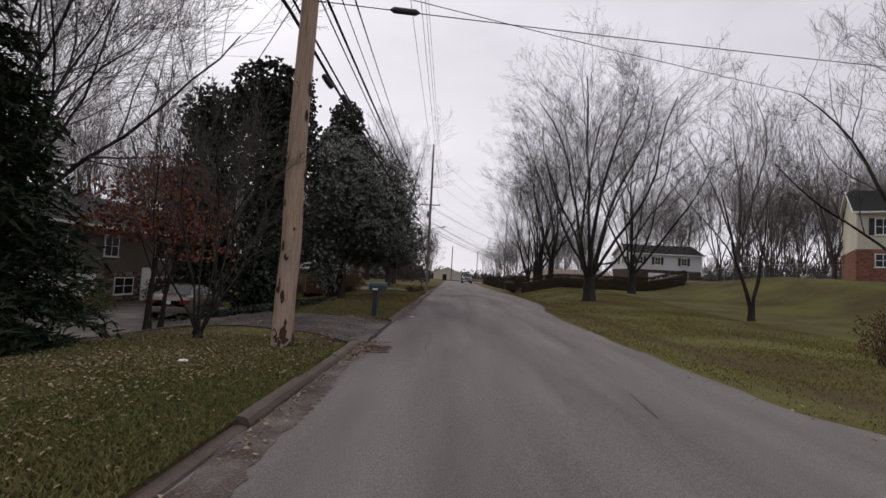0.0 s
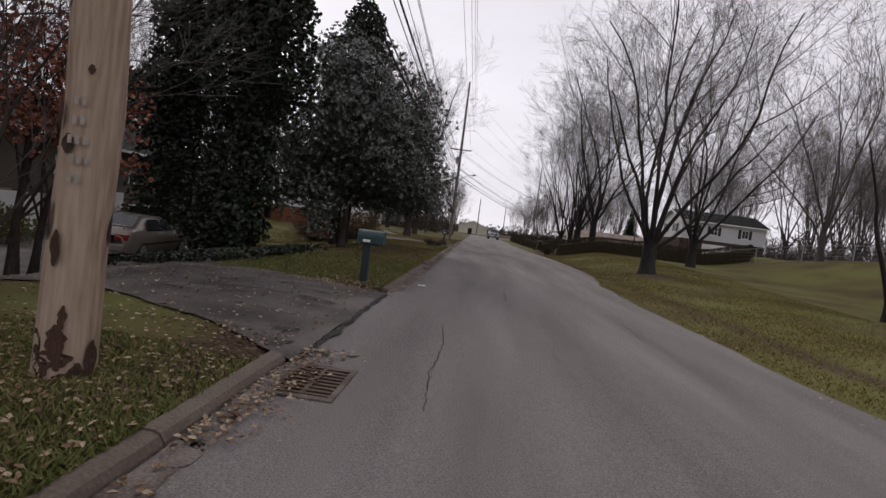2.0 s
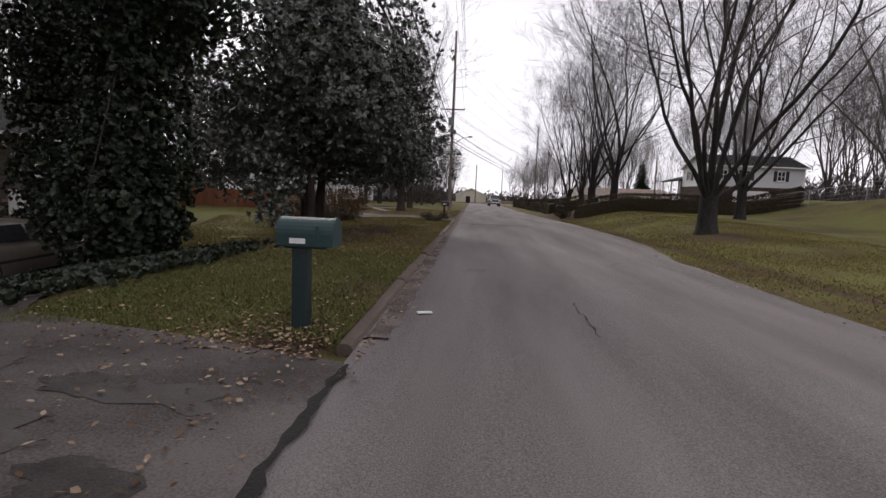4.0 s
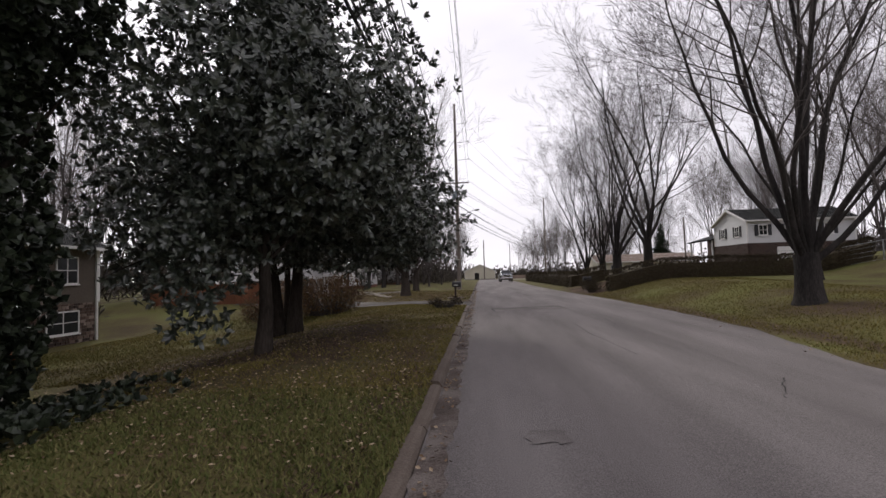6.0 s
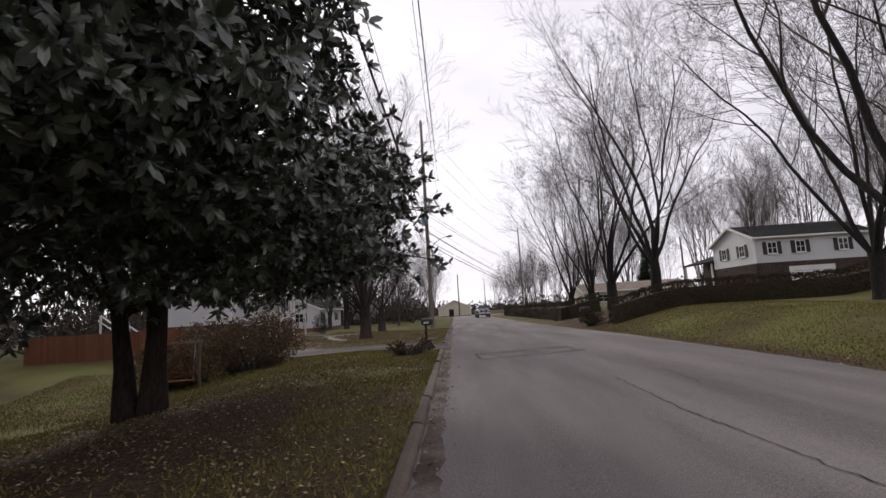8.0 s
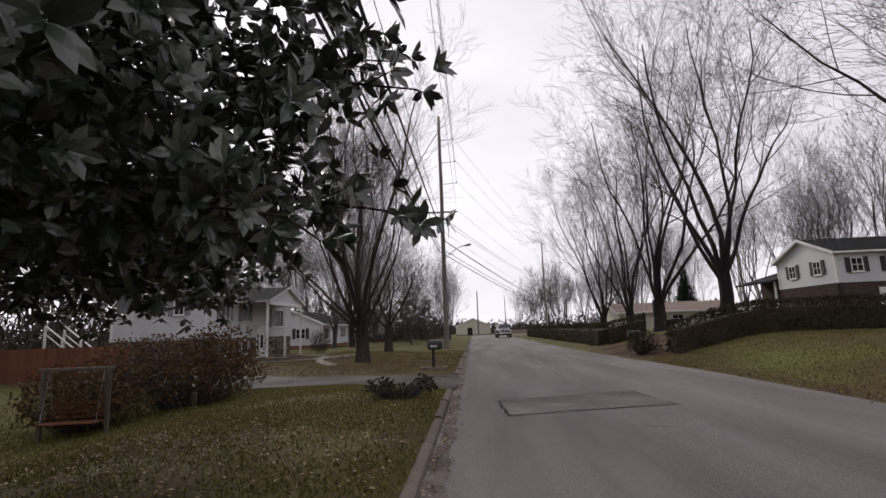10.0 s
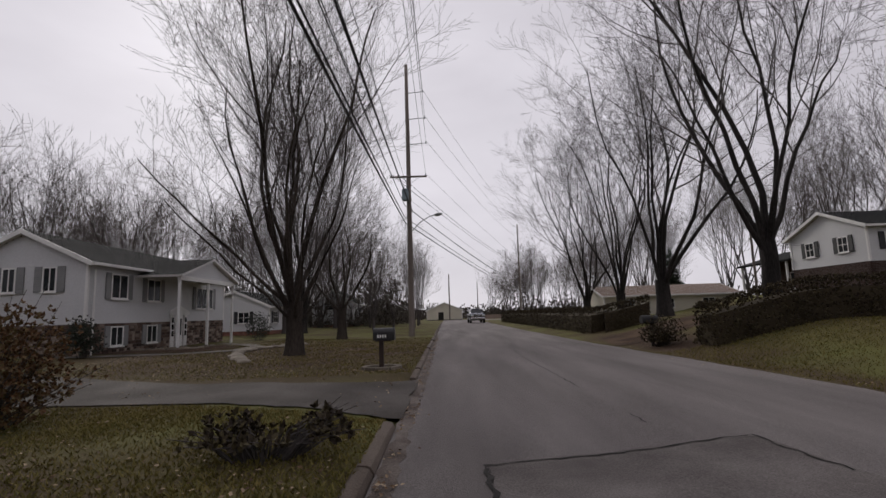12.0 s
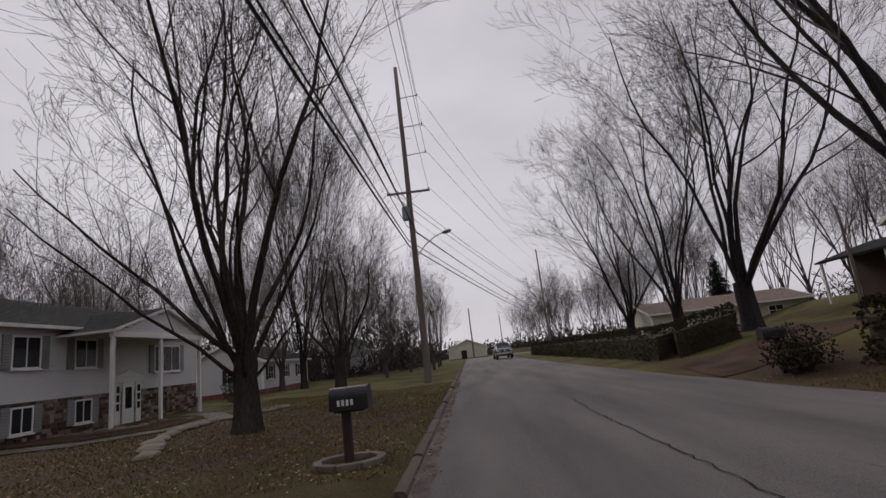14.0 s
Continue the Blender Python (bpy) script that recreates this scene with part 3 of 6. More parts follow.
def bare_tree(name, m, seed, trunk, stems, density, label, top=4, spread=(22, 48), lift=0.05, rmin=0.0045, bark="bark", twig="twig", group="", crown_name="crown"):
    """trunk: (height, radius); stems: (azimuth, tilt, length, radius, height) each in degrees and metres."""
    r = random.Random(seed)
    out = [[] for _ in range(top + 1)]
    th, tr = trunk
    base = empty(name, m, label, "tree", group)
    tp, tra = [], []
    for i in range(7):
        t = i / 6
        tp.append(Vector((r.uniform(-1, 1) * 0.04 * t, r.uniform(-1, 1) * 0.04 * t, -0.15 + (th + 0.15) * t)))
        tra.append(tr * (1.0 + 0.42 * (1 - t) ** 5 - 0.1 * t))
    trunk_branches = [(tp, tra)]
    for az, tilt, ln, rr, hh in stems:
        a, b = radians(az), radians(tilt)
        d = Vector((math.cos(a) * math.sin(b), math.sin(a) * math.sin(b), math.cos(b)))
        z = min(hh, th)
        s = Vector((0, 0, z)) - d * 0.1 + Vector((math.cos(a), math.sin(a), 0)) * tr * 0.35
        grow(r, s, d, ln, rr * 0.82, 0, top, out, spread, density, lift, rmin)
    vs, fs = branch_tubes(trunk_branches, lambda q: 14)
    mesh_object("trunk", vs, fs, M[bark], base, smooth=True)
    for one in out[0]:
        vs, fs = branch_tubes([one], lambda q: 10 if q > 0.05 else 5)
        mesh_object("limb", vs, fs, M[bark], base, smooth=True)
    rest = [b for lv in out[1:] for b in lv]
    vs, fs = branch_tubes(rest, lambda q: 6 if q > 0.03 else (4 if q > 0.015 else 3))
    mesh_object(crown_name, vs, fs, M[twig], base, "fine leafless twigs", smooth=True)
    return base


def stems_fan(seed, n, tilt, ln, rr, hh):
    r = random.Random(seed)
    return [(360 * i / n + r.uniform(-25, 25), r.uniform(*tilt), r.uniform(*ln), r.uniform(*rr), r.uniform(*hh)) for i in range(n)]


def leaf_mesh(spots, size, mat, name, parent, label, seed, width=0.42, per=6, cup=0.35, lean=(0.15, 1.25), drop=0.0):
    """Rosettes of pointed leaves, each folded along its midrib. spots: (place, outward direction)."""
    r = random.Random(seed)
    vs, fs = [], []
    for p, o in spots:
        o = o.normalized()
        u = o.orthogonal().normalized()
        w = o.cross(u)
        a0 = r.uniform(0, 6.28)
        for k in range(per):
            a = a0 + 6.283 * k / per + r.uniform(-0.4, 0.4)
            tilt = r.uniform(*lean)
            d = (u * math.cos(a) + w * math.sin(a)) * math.sin(tilt) + o * math.cos(tilt)
            d.z -= drop
            d.normalize()
            s = d.cross(o)
            s = s.normalized() if s.length > 0.05 else u
            nrm = s.cross(d)
            L = size * r.uniform(0.7, 1.25)
            W = L * width * 0.5
            b = len(vs)
            q0 = p + d * L * 0.04
            q1 = p + d * L * 0.5 + nrm * L * 0.06
            q2 = p + d * L
            up = nrm * W * cup
            e1, f1 = p + d * L * 0.27 + s * W * 0.82 + up, p + d * L * 0.27 - s * W * 0.82 + up
            e2, f2 = p + d * L * 0.68 + s * W * 0.9 + up, p + d * L * 0.68 - s * W * 0.9 + up
            for q in (q0, e1, e2, q2, f2, f1, q1):
                vs.append((q.x, q.y, q.z))
            fs += [(b, b + 1, b + 6), (b + 1, b + 2, b + 6), (b + 2, b + 3, b + 6), (b + 3, b + 4, b + 6), (b + 4, b + 5, b + 6), (b + 5, b, b + 6)]
    return mesh_object(name, vs, fs, mat, parent, label)


def crown_spots(seed, n, blobs, inner=0.25):
    """Places in and on a group of uneven ellipsoids: (centre, radii) each, in local metres."""
    r = random.Random(seed)
    vol = [b[1][0] * b[1][1] + b[1][1] * b[1][2] for b in blobs]
    out = []
    while len(out) < n:
        c, q = r.choices(blobs, vol)[0]
        d = Vector((r.gauss(0, 1), r.gauss(0, 1), r.gauss(0, 1))).normalized()
        k = 1 + 0.3 * noise.noise((d.x * 2.2 + c[0], d.y * 2.2 + c[1], d.z * 2.2 + c[2])) + 0.18 * noise.noise((d.x * 6 + c[1], d.y * 6, d.z * 6))
        f = k * (r.uniform(0.35, 0.85) if r.random() < inner else r.uniform(0.85, 1.06))
        p = Vector((c[0] + d.x * q[0] * f, c[1] + d.y * q[1] * f, c[2] + d.z * q[2] * f))
        if p.z > 0.15:
            o = (Vector((d.x / q[0], d.y / q[1], d.z / q[2])).normalized() + Vector((0, 0, 0.35)) + Vector((r.uniform(-1, 1), r.uniform(-1, 1), r.uniform(-1, 1))) * 0.5)
            out.append((p, o))
    return out


def leafy_tree(name, m, seed, trunks, blobs, n, size, mat, label, width=0.42, per=6, bark="bark_dark", category="tree", limbs=26, drop=0.0, part_name="crown", leaf_label="", inner=0.38, lean=(0.15, 1.25), boughs=()):
    """boughs: outer ends of leafy boughs that reach beyond the crown."""
    base = empty(name, m, label, category)
    r = random.Random(seed)
    spots = crown_spots(seed, n, blobs, inner)
    br = []
    for (x, y, tilt_x, tilt_y, h, rad) in trunks:
        pts, ra = [], []
        for i in range(8):
            t = i / 7
            pts.append(Vector((x + tilt_x * h * t + r.uniform(-1, 1) * 0.05, y + tilt_y * h * t + r.uniform(-1, 1) * 0.05, -0.12 + h * t)))
            ra.append(rad * (1 - 0.75 * t) * (1 + 0.5 * (1 - t) ** 8))
        br.append((pts, ra))
        for k in range(limbs // len(trunks)):
            i = r.randint(2, 6)
            goal = r.choice(spots)[0]
            a = pts[i]
            mid = a.lerp(goal, 0.5) + Vector((0, 0, 0.25)) + Vector((r.uniform(-1, 1), r.uniform(-1, 1), 0)) * 0.25
            br.append(([a, a.lerp(mid, 0.5), mid, mid.lerp(goal, 0.5), goal], [ra[i] * 0.45, ra[i] * 0.36, ra[i] * 0.26, ra[i] * 0.16, 0.008]))
    for end in boughs:
        goal = Vector(end)
        a = br[-1][0][0].lerp(Vector((0, 0, goal.z)), 0.8)
        way = [a.lerp(goal, k / 6) + Vector((r.uniform(-0.08, 0.08), r.uniform(-0.08, 0.08), 0.25 * math.sin(k / 6 * 3.1) - 0.05 * k)) for k in range(7)]
        br.append((way, [0.05, 0.042, 0.034, 0.027, 0.02, 0.013, 0.006]))
        for k in range(30):
            u = 0.45 + 0.55 * (k / 29) ** 0.8
            i = min(5, int(u * 6))
            p = way[i].lerp(way[i + 1], u * 6 - i)
            side = Vector((r.uniform(-1, 1), r.uniform(-1, 1), r.uniform(-0.5, 0.8))) * 0.34
            tip = p + side * (1.15 - 0.5 * u)
            if k % 2:
                br.append(([p, p.lerp(tip, 0.5), tip], [0.008, 0.006, 0.004]))
            spots.append((tip, side.normalized() + (goal - a).normalized() * 0.6))
    for i, one in enumerate(br):
        vs, fs = branch_tubes([one], lambda q: 12 if q > 0.1 else 5)
        mesh_object("trunk" if one[1][0] >= 0.069 and len(one[0]) == 8 else "limb", vs, fs, M[bark], base, smooth=True)
    leaf_mesh(spots, size, M[mat], part_name, base, leaf_label, seed + 1, width, per, lean=lean, drop=drop)
    return base


def at(x, y, rz=0.0, sink=0.0):
    return pose(x, y, ground_z(x, y) - sink, 0, 0, rz)


# big bare maples beside the road
bare_tree("bare_maple", at(8.55, 31.0), 11, (1.5, 0.38),
          [(200, 42, 8.4, 0.15, 1.3), (150, 15, 12.5, 0.15, 1.5), (80, 9, 15.2, 0.19, 1.5), (20, 20, 13.2, 0.16, 1.4), (-40, 24, 12, 0.14, 1.5), (-85, 15, 12.6, 0.15, 1.5), (-10, 48, 9.5, 0.13, 1.2), (110, 30, 11, 0.13, 1.4), (-130, 28, 11, 0.13, 1.4), (60, 34, 10, 0.11, 1.3)],
          (8, 6, 4, 3), "large leafless maple with many rising stems and a flared trunk", spread=(24, 52))
bare_tree("bare_maple", at(14.4, 39.8), 12, (1.8, 0.28),
          stems_fan(3, 7, (12, 38), (9, 13), (0.1, 0.14), (1.4, 1.8)), (8, 6, 4, 3), "leafless maple with ascending limbs on the lawn", spread=(24, 52))
bare_tree("bare_maple", at(9.4, 47.9), 13, (2.6, 0.29),
          [(195, 38, 8.2, 0.12, 2.2), (170, 18, 11, 0.14, 2.6), (60, 8, 15, 0.16, 2.6), (-20, 24, 12.5, 0.12, 2.6), (5, 44, 10.5, 0.13, 2.5), (-80, 20, 10.5, 0.11, 2.6), (110, 22, 12, 0.14, 2.6)],
          (8, 6, 4, 3), "tall leafless maple with forked trunk behind a hedge", spread=(24, 52))
bare_tree("bare_maple", at(10.0, 57.4), 14, (1.9, 0.38),
          stems_fan(5, 8, (8, 32), (10, 13.5), (0.11, 0.16), (1.3, 1.9)), (7, 6, 4, 3), "multi-stemmed leafless maple beside the clipped hedge", spread=(24, 52))
bare_tree("bare_maple", at(11.0, 66.5), 15, (1.6, 0.34), stems_fan(7, 8, (5, 26), (10, 14), (0.1, 0.14), (1.0, 1.6)), (7, 6, 4, 3), "multi-stemmed leafless maple along the road", spread=(24, 50))
bare_tree("bare_maple", at(11.6, 77), 16, (1.6, 0.34), stems_fan(9, 8, (5, 26), (10, 14), (0.1, 0.14), (1.0, 1.6)), (7, 6, 4, 3), "multi-stemmed leafless maple along the road", spread=(24, 50))
bare_tree("bare_maple", at(-6.72, 49.3), 17, (1.9, 0.31),
          [(120, 6, 13, 0.15, 1.9), (170, 20, 12, 0.13, 1.8), (205, 36, 8.5, 0.1, 1.5), (250, 28, 9, 0.11, 1.6), (110, 6, 10, 0.11, 1.9), (150, 14, 12, 0.12, 1.9), (0, 30, 3.0, 0.06, 1.4), (-80, 16, 5.0, 0.08, 1.6), (150, 42, 8, 0.09, 1.3), (300, 46, 7, 0.09, 1.2), (20, 62, 2.6, 0.06, 1.2), (225, 56, 6, 0.07, 1.2), (180, 60, 7.5, 0.09, 1.7), (270, 36, 8.5, 0.1, 1.8), (80, 25, 10, 0.1, 1.9), (45, 40, 7, 0.09, 1.6), (195, 12, 12, 0.12, 1.9)],
          (8, 6, 4, 3), "broad leafless maple with low spreading limbs on the front lawn", bark="bark_dark", spread=(24, 55), lift=0.085)
bare_tree("bare_tree", at(-7.6, 61.5), 18, (1.9, 0.28),
          [(200, 50, 5.0, 0.11, 1.6), (0, 46, 5.0, 0.11, 1.8), (90, 24, 6.0, 0.12, 1.9), (-60, 44, 4.5, 0.1, 1.7), (150, 34, 5.5, 0.1, 1.9)], (7, 6, 4, 3), "small leafless tree with crooked limbs on the lawn", bark="bark_dark", spread=(28, 60))
bare_tree("forked_tree", at(13.55, 22.25) @ Matrix.Diagonal((0.8, 0.8, 0.8, 1)), 19, (0.9, 0.2),
          [(180, 10, 7.0, 0.15, 0.8), (0, 9, 5.5, 0.13, 0.8), (30, 30, 4.0, 0.07, 0.9)], (6, 5, 5, 3), "crooked twin-stemmed leafless tree standing alone on the lawn", rmin=0.01, spread=(35, 70))
bare_tree("crepe_myrtle", at(-4.95, 8.6), 20, (0.15, 0.10),
          [(360 * i / 9 + 11, 10 + 5 * (i % 4), 3.4 + 0.25 * (i % 3), 0.032, 0.12) for i in range(9)], (6, 5, 4), "leafless multi-stemmed crepe myrtle beside the driveway", top=3, spread=(14, 32), lift=0.03, rmin=0.004)
bare_tree("bare_tree", at(-13.4, 12.0), 22, (3.0, 0.28), stems_fan(33, 10, (4, 42), (8, 12), (0.06, 0.1), (2.0, 3.0)), (8, 6, 4, 3), "tall spreading leafless tree over the tan house", spread=(24, 55))
bare_tree("bare_tree", at(-15.6, 15.2), 24, (3.2, 0.26), stems_fan(35, 9, (6, 40), (9, 13), (0.08, 0.13), (2.0, 3.2)), (8, 6, 4, 3), "tall spreading leafless tree over the tan house", spread=(24, 55), rmin=0.006)
bare_tree("bare_tree", at(20.6, 21.5), 23, (2.4, 0.3), [(180, 30, 9, 0.13, 2.2), (230, 22, 10, 0.14, 2.4), (100, 15, 11, 0.15, 2.4), (0, 25, 10, 0.13, 2.4), (160, 48, 8, 0.1, 2.0)], (7, 6, 4, 3), "leafless tree reaching over the lawn", spread=(24, 55))

# evergreen magnolias with their low skirts of large glossy leaves
leafy_tree("magnolia", at(-6.1, 25.15), 31, [(0.15, 0, 0.02, 0.0, 7.0, 0.14)],
           [((0, 0, 5.4), (3.5, 3.6, 2.7)), ((1.3, -0.4, 3.9), (2.2, 2.4, 1.4)), ((-1.7, 0.6, 3.0), (2.3, 2.2, 1.7)), ((-0.3, 0.2, 7.3), (1.7, 1.7, 1.7)), ((-0.3, -1.7, 1.5), (0.7, 0.7, 1.0)), ((-0.6, -1.3, 2.6), (1.0, 1.0, 0.9)), ((1.2, 1.4, 4.5), (2.4, 2.0, 1.8))],
           7600, 0.165, "magnolia", "dark evergreen magnolia with large glossy leaves and low boughs", per=7, inner=0.32, width=0.4, lean=(0.55, 1.4), boughs=((-2.3, -1.6, 1.9), (2.6, -1.5, 3.2)))
leafy_tree("magnolia", at(-7.6, 30.5), 32, [(-0.25, 0, -0.09, -0.04, 7.0, 0.17), (0.2, 0.1, 0.06, -0.1, 7.5, 0.2)],
           [((1.2, -1.9, 5.5), (3.2, 2.7, 2.7)), ((3.4, -2.0, 3.5), (2.0, 1.8, 1.2)), ((-2.2, -0.4, 4.9), (2.2, 2.4, 1.8)), ((0.6, -1.5, 7.6), (1.8, 1.7, 1.7)), ((4.2, -1.6, 3.0), (1.3, 1.2, 0.8)), ((2.8, -3.4, 3.4), (2.2, 1.6, 1.5)), ((0.5, -0.2, 4.2), (2.4, 2.0, 1.1)), ((2.6, -0.4, 3.9), (1.5, 1.0, 1.0)), ((4.5, -1.2, 4.2), (1.1, 0.9, 0.8)), ((1.6, 1.2, 3.2), (1.7, 1.4, 1.1)), ((2.1, 2.7, 3.5), (1.2, 1.2, 1.5)), ((0.4, 2.4, 4.6), (2.2, 1.8, 2.4)), ((1.8, -1.2, 2.85), (2.6, 2.0, 0.9)), ((3.8, -1.2, 2.75), (1.4, 1.3, 0.7)), ((-1.2, -0.5, 3.3), (2.0, 2.0, 1.1)), ((1.5, 1.6, 2.9), (2.2, 1.6, 0.9))],
           8000, 0.15, "magnolia", "twin-trunked evergreen magnolia with boughs hanging over the verge", per=7, inner=0.24, width=0.4, lean=(0.55, 1.4), boughs=((5.9, -1.6, 3.5), (5.8, -1.2, 2.75), (5.5, -0.6, 4.3), (5.3, -2.4, 2.5)))
# ivy-clad and evergreen trees by the driveway
leafy_tree("ivy_covered_tree", at(-8.75, 21.3), 33, [(0, 0, 0, 0, 10, 0.24)],
           [((0.0, 0, 3.0), (1.1, 1.2, 3.0)), ((0.3, 0, 7.0), (1.7, 1.6, 2.6)), ((-0.2, 0.4, 9.6), (1.8, 1.7, 1.8)), ((-0.1, -0.5, 1.2), (1.3, 1.3, 1.3))],
           8500, 0.15, "ivy", "tall tree wholly clad in dark ivy", width=0.8, per=5)
leafy_tree("ivy_covered_tree", at(-13.3, 25.0), 34, [(0, 0, 0, 0, 11, 0.22)],
           [((0, 0, 3.2), (1.5, 1.5, 3.2)), ((0.0, 0, 7.5), (1.3, 1.3, 2.6)), ((-0.2, 0.4, 10.2), (1.6, 1.5, 1.7)), ((-1.2, 0.5, 6.0), (1.5, 1.4, 1.6))],
           7500, 0.15, "ivy", "tall tree with dark ivy hanging to the ground", width=0.8, per=5)
leafy_tree("ivy_covered_tree", at(-8.0, 31.3), 36, [(0, 0, 0, 0, 11.5, 0.1)],
           [((0, 0, 6.4), (1.5, 1.5, 2.6)), ((0.1, 0, 9.4), (1.7, 1.6, 2.1)), ((0.3, 0, 11.6), (1.0, 1.0, 1.3))],
           5200, 0.16, "ivy", "tall ivy-laden tree rising behind a magnolia", width=0.8, per=5)



def conifer(name, m, seed, h, r0, label, mat="cedar"):
    base = empty(name, m, label, "tree")
    r = random.Random(seed)
    vs, fs = branch_tubes([([Vector((0, 0, -0.1)), Vector((0, 0, h * 0.5)), Vector((0, 0, h))], [0.16, 0.09, 0.01])], lambda q: 10)
    mesh_object("trunk", vs, fs, M["bark_dark"], base, smooth=True)
    vs, fs = [], []
    z = 0.25
    while z < h:
        t = z / h
        for k in range(int(20 * (1 - t) + 6)):
            a = r.uniform(0, 6.283)
            L = (r0 * (1 - t) ** 0.85 + 0.12) * r.uniform(0.7, 1.12)
            d = Vector((math.cos(a), math.sin(a), 0))
            p0 = Vector((0, 0, z + r.uniform(-0.1, 0.1)))
            for s in range(int(L / 0.07)):
                u = (s + 1) * 0.07 / L
                q = p0 + d * L * u + Vector((0, 0, 0.15 * u - 0.32 * L * u * u))
                side = Vector((-d.y, d.x, 0))
                for g in range(2):
                    w = (side * r.uniform(-1, 1) + d * r.uniform(0, 1) + Vector((0, 0, r.uniform(-0.7, 0.4)))).normalized() * r.uniform(0.16, 0.36)
                    o = w.cross(Vector((r.uniform(-1, 1), r.uniform(-1, 1), 1))).normalized() * 0.036
                    b = len(vs)
                    for e in (q - o, q + o, q + w):
                        vs.append((e.x, e.y, e.z))
                    fs.append((b, b + 1, b + 2))
        z += 0.17
    mesh_object("crown", vs, fs, M[mat], base, "dense dark needles")
    return base


conifer("spruce", at(-9.3, 8.0), 41, 8.5, 2.8, "dark dense spruce at the lawn's edge")
conifer("spruce", at(-12.2, 9.6), 42, 7.5, 2.2, "dark dense spruce behind the lawn")
bare_tree("bare_tree", at(-12.6, 71.0), 21, (2.5, 0.22), stems_fan(31, 12, (1, 7), (13, 16.5), (0.05, 0.08), (1.0, 2.5)), (15, 6, 4), "tall narrow tree with dense upright twigs behind the house", top=3, spread=(14, 34), rmin=0.007)
conifer("cedar", at(24.5, 88.0), 44, 6.0, 1.7, "dark evergreen behind the tan-roofed house")

leafy_tree("japanese_maple", at(-9.0, 13.6), 45, [(0, 0, 0.05, 0, 4.0, 0.09), (0.25, 0.1, 0.12, 0.05, 3.8, 0.07)],
           [((0.1, 0, 3.7), (1.9, 1.7, 0.7)), ((0.9, -0.3, 3.0), (1.3, 1.1, 0.45)), ((-1.0, 0.3, 3.1), (1.3, 1.2, 0.5)), ((0.2, 0.2, 4.5), (1.1, 1.1, 0.6)), ((1.4, 0.1, 2.3), (0.8, 0.8, 0.25))],
           1500, 0.09, "maple_leaf", "japanese maple with rusty red autumn leaves", width=0.9, per=5, limbs=40, leaf_label="rusty red autumn leaves")


# ---- shrubs and hedges ----
def shrub(name, m, seed, blobs, n, size, mat, label, sticks=40, per=5, width=0.5):
    base = empty(name, m, label, "shrub")
    r = random.Random(seed)
    spots = crown_spots(seed, n, blobs, inner=0.45)
    br = []
    for k in range(sticks):
        g = r.choice(spots)[0] * r.uniform(0.9, 1.3)
        a = Vector((g.x * 0.3, g.y * 0.3, -0.05))
        mid = a.lerp(g, 0.5) + Vector((r.uniform(-0.1, 0.1), r.uniform(-0.1, 0.1), 0.1))
        br.append(([a, mid, g], [0.014, 0.009, 0.004]))
    vs, fs = branch_tubes(br, lambda q: 3)
    mesh_object("stem_tangle", vs, fs, M["twig"], base)
    leaf_mesh(spots, size, M[mat], "foliage", base, "", seed + 2, width, per)
    return base


shrub("bush", at(-9.2, 39.5), 51, [((0, 0, 0.95), (1.9, 1.0, 0.95)), ((-1.6, 0.2, 1.0), (1.5, 0.9, 0.9)), ((0.9, -0.1, 1.15), (0.9, 0.8, 0.95))], 3600, 0.075, "brush_leaf", "tangled half-bare bush with reddish-brown leaves", sticks=260)
shrub("bush", at(-11.4, 38.4), 56, [((0, 0, 0.8), (1.6, 0.9, 0.8))], 2300, 0.075, "brush_leaf", "tangled half-bare bush with reddish-brown leaves", sticks=140)
shrub("low_plants", at(-3.1, 36.5), 52, [((0, 0, 0.1), (0.75, 0.4, 0.16)), ((-0.35, 0.1, 0.2), (0.3, 0.25, 0.2)), ((0.55, 0.1, 0.22), (0.25, 0.25, 0.22))], 190, 0.08, "hedge", "low clump of ragged green perennials by the kerb", sticks=110)
shrub("shrub", at(9.5, 10.4), 53, [((0.2, 0, 0.6), (0.75, 0.75, 0.6))], 1200, 0.05, "brush_leaf", "dense reddish-brown shrub at the lawn's edge", sticks=60)
shrub("shrub", at(6.0, 48.6), 54, [((0, 0, 0.45), (0.7, 0.6, 0.5)), ((-0.3, -0.2, 0.3), (0.5, 0.4, 0.35))], 900, 0.06, "hedge", "dark scrubby shrub round a roadside mailbox", sticks=60)
shrub("shrub", at(-12.3, 60.6), 55, [((0, 0, 0.75), (0.65, 0.65, 0.8))], 900, 0.06, "ivy", "dark rounded evergreen shrub by the porch", sticks=20)
shrub("shrub", at(-14.0, 49.0), 57, [((0, 0, 0.5), (0.6, 0.6, 0.55)), ((0.2, -0.4, 0.9), (0.4, 0.4, 0.5))], 700, 0.07, "ivy", "small evergreen shrub at the house corner", sticks=20)
shrub("pale_shrub", at(-15.5, 19.5), 59, [((0, 0, 0.8), (0.9, 0.9, 0.5)), ((0.5, 0.2, 0.5), (0.7, 0.7, 0.4))], 600, 0.09, "grass", "pale green shrub in front of the garage", sticks=40)
shrub("shrub", at(-17.4, 28.5), 60, [((0, 0, 0.6), (0.8, 1.6, 0.7))], 900, 0.07, "hedge", "dark foundation shrub below the windows", sticks=20)


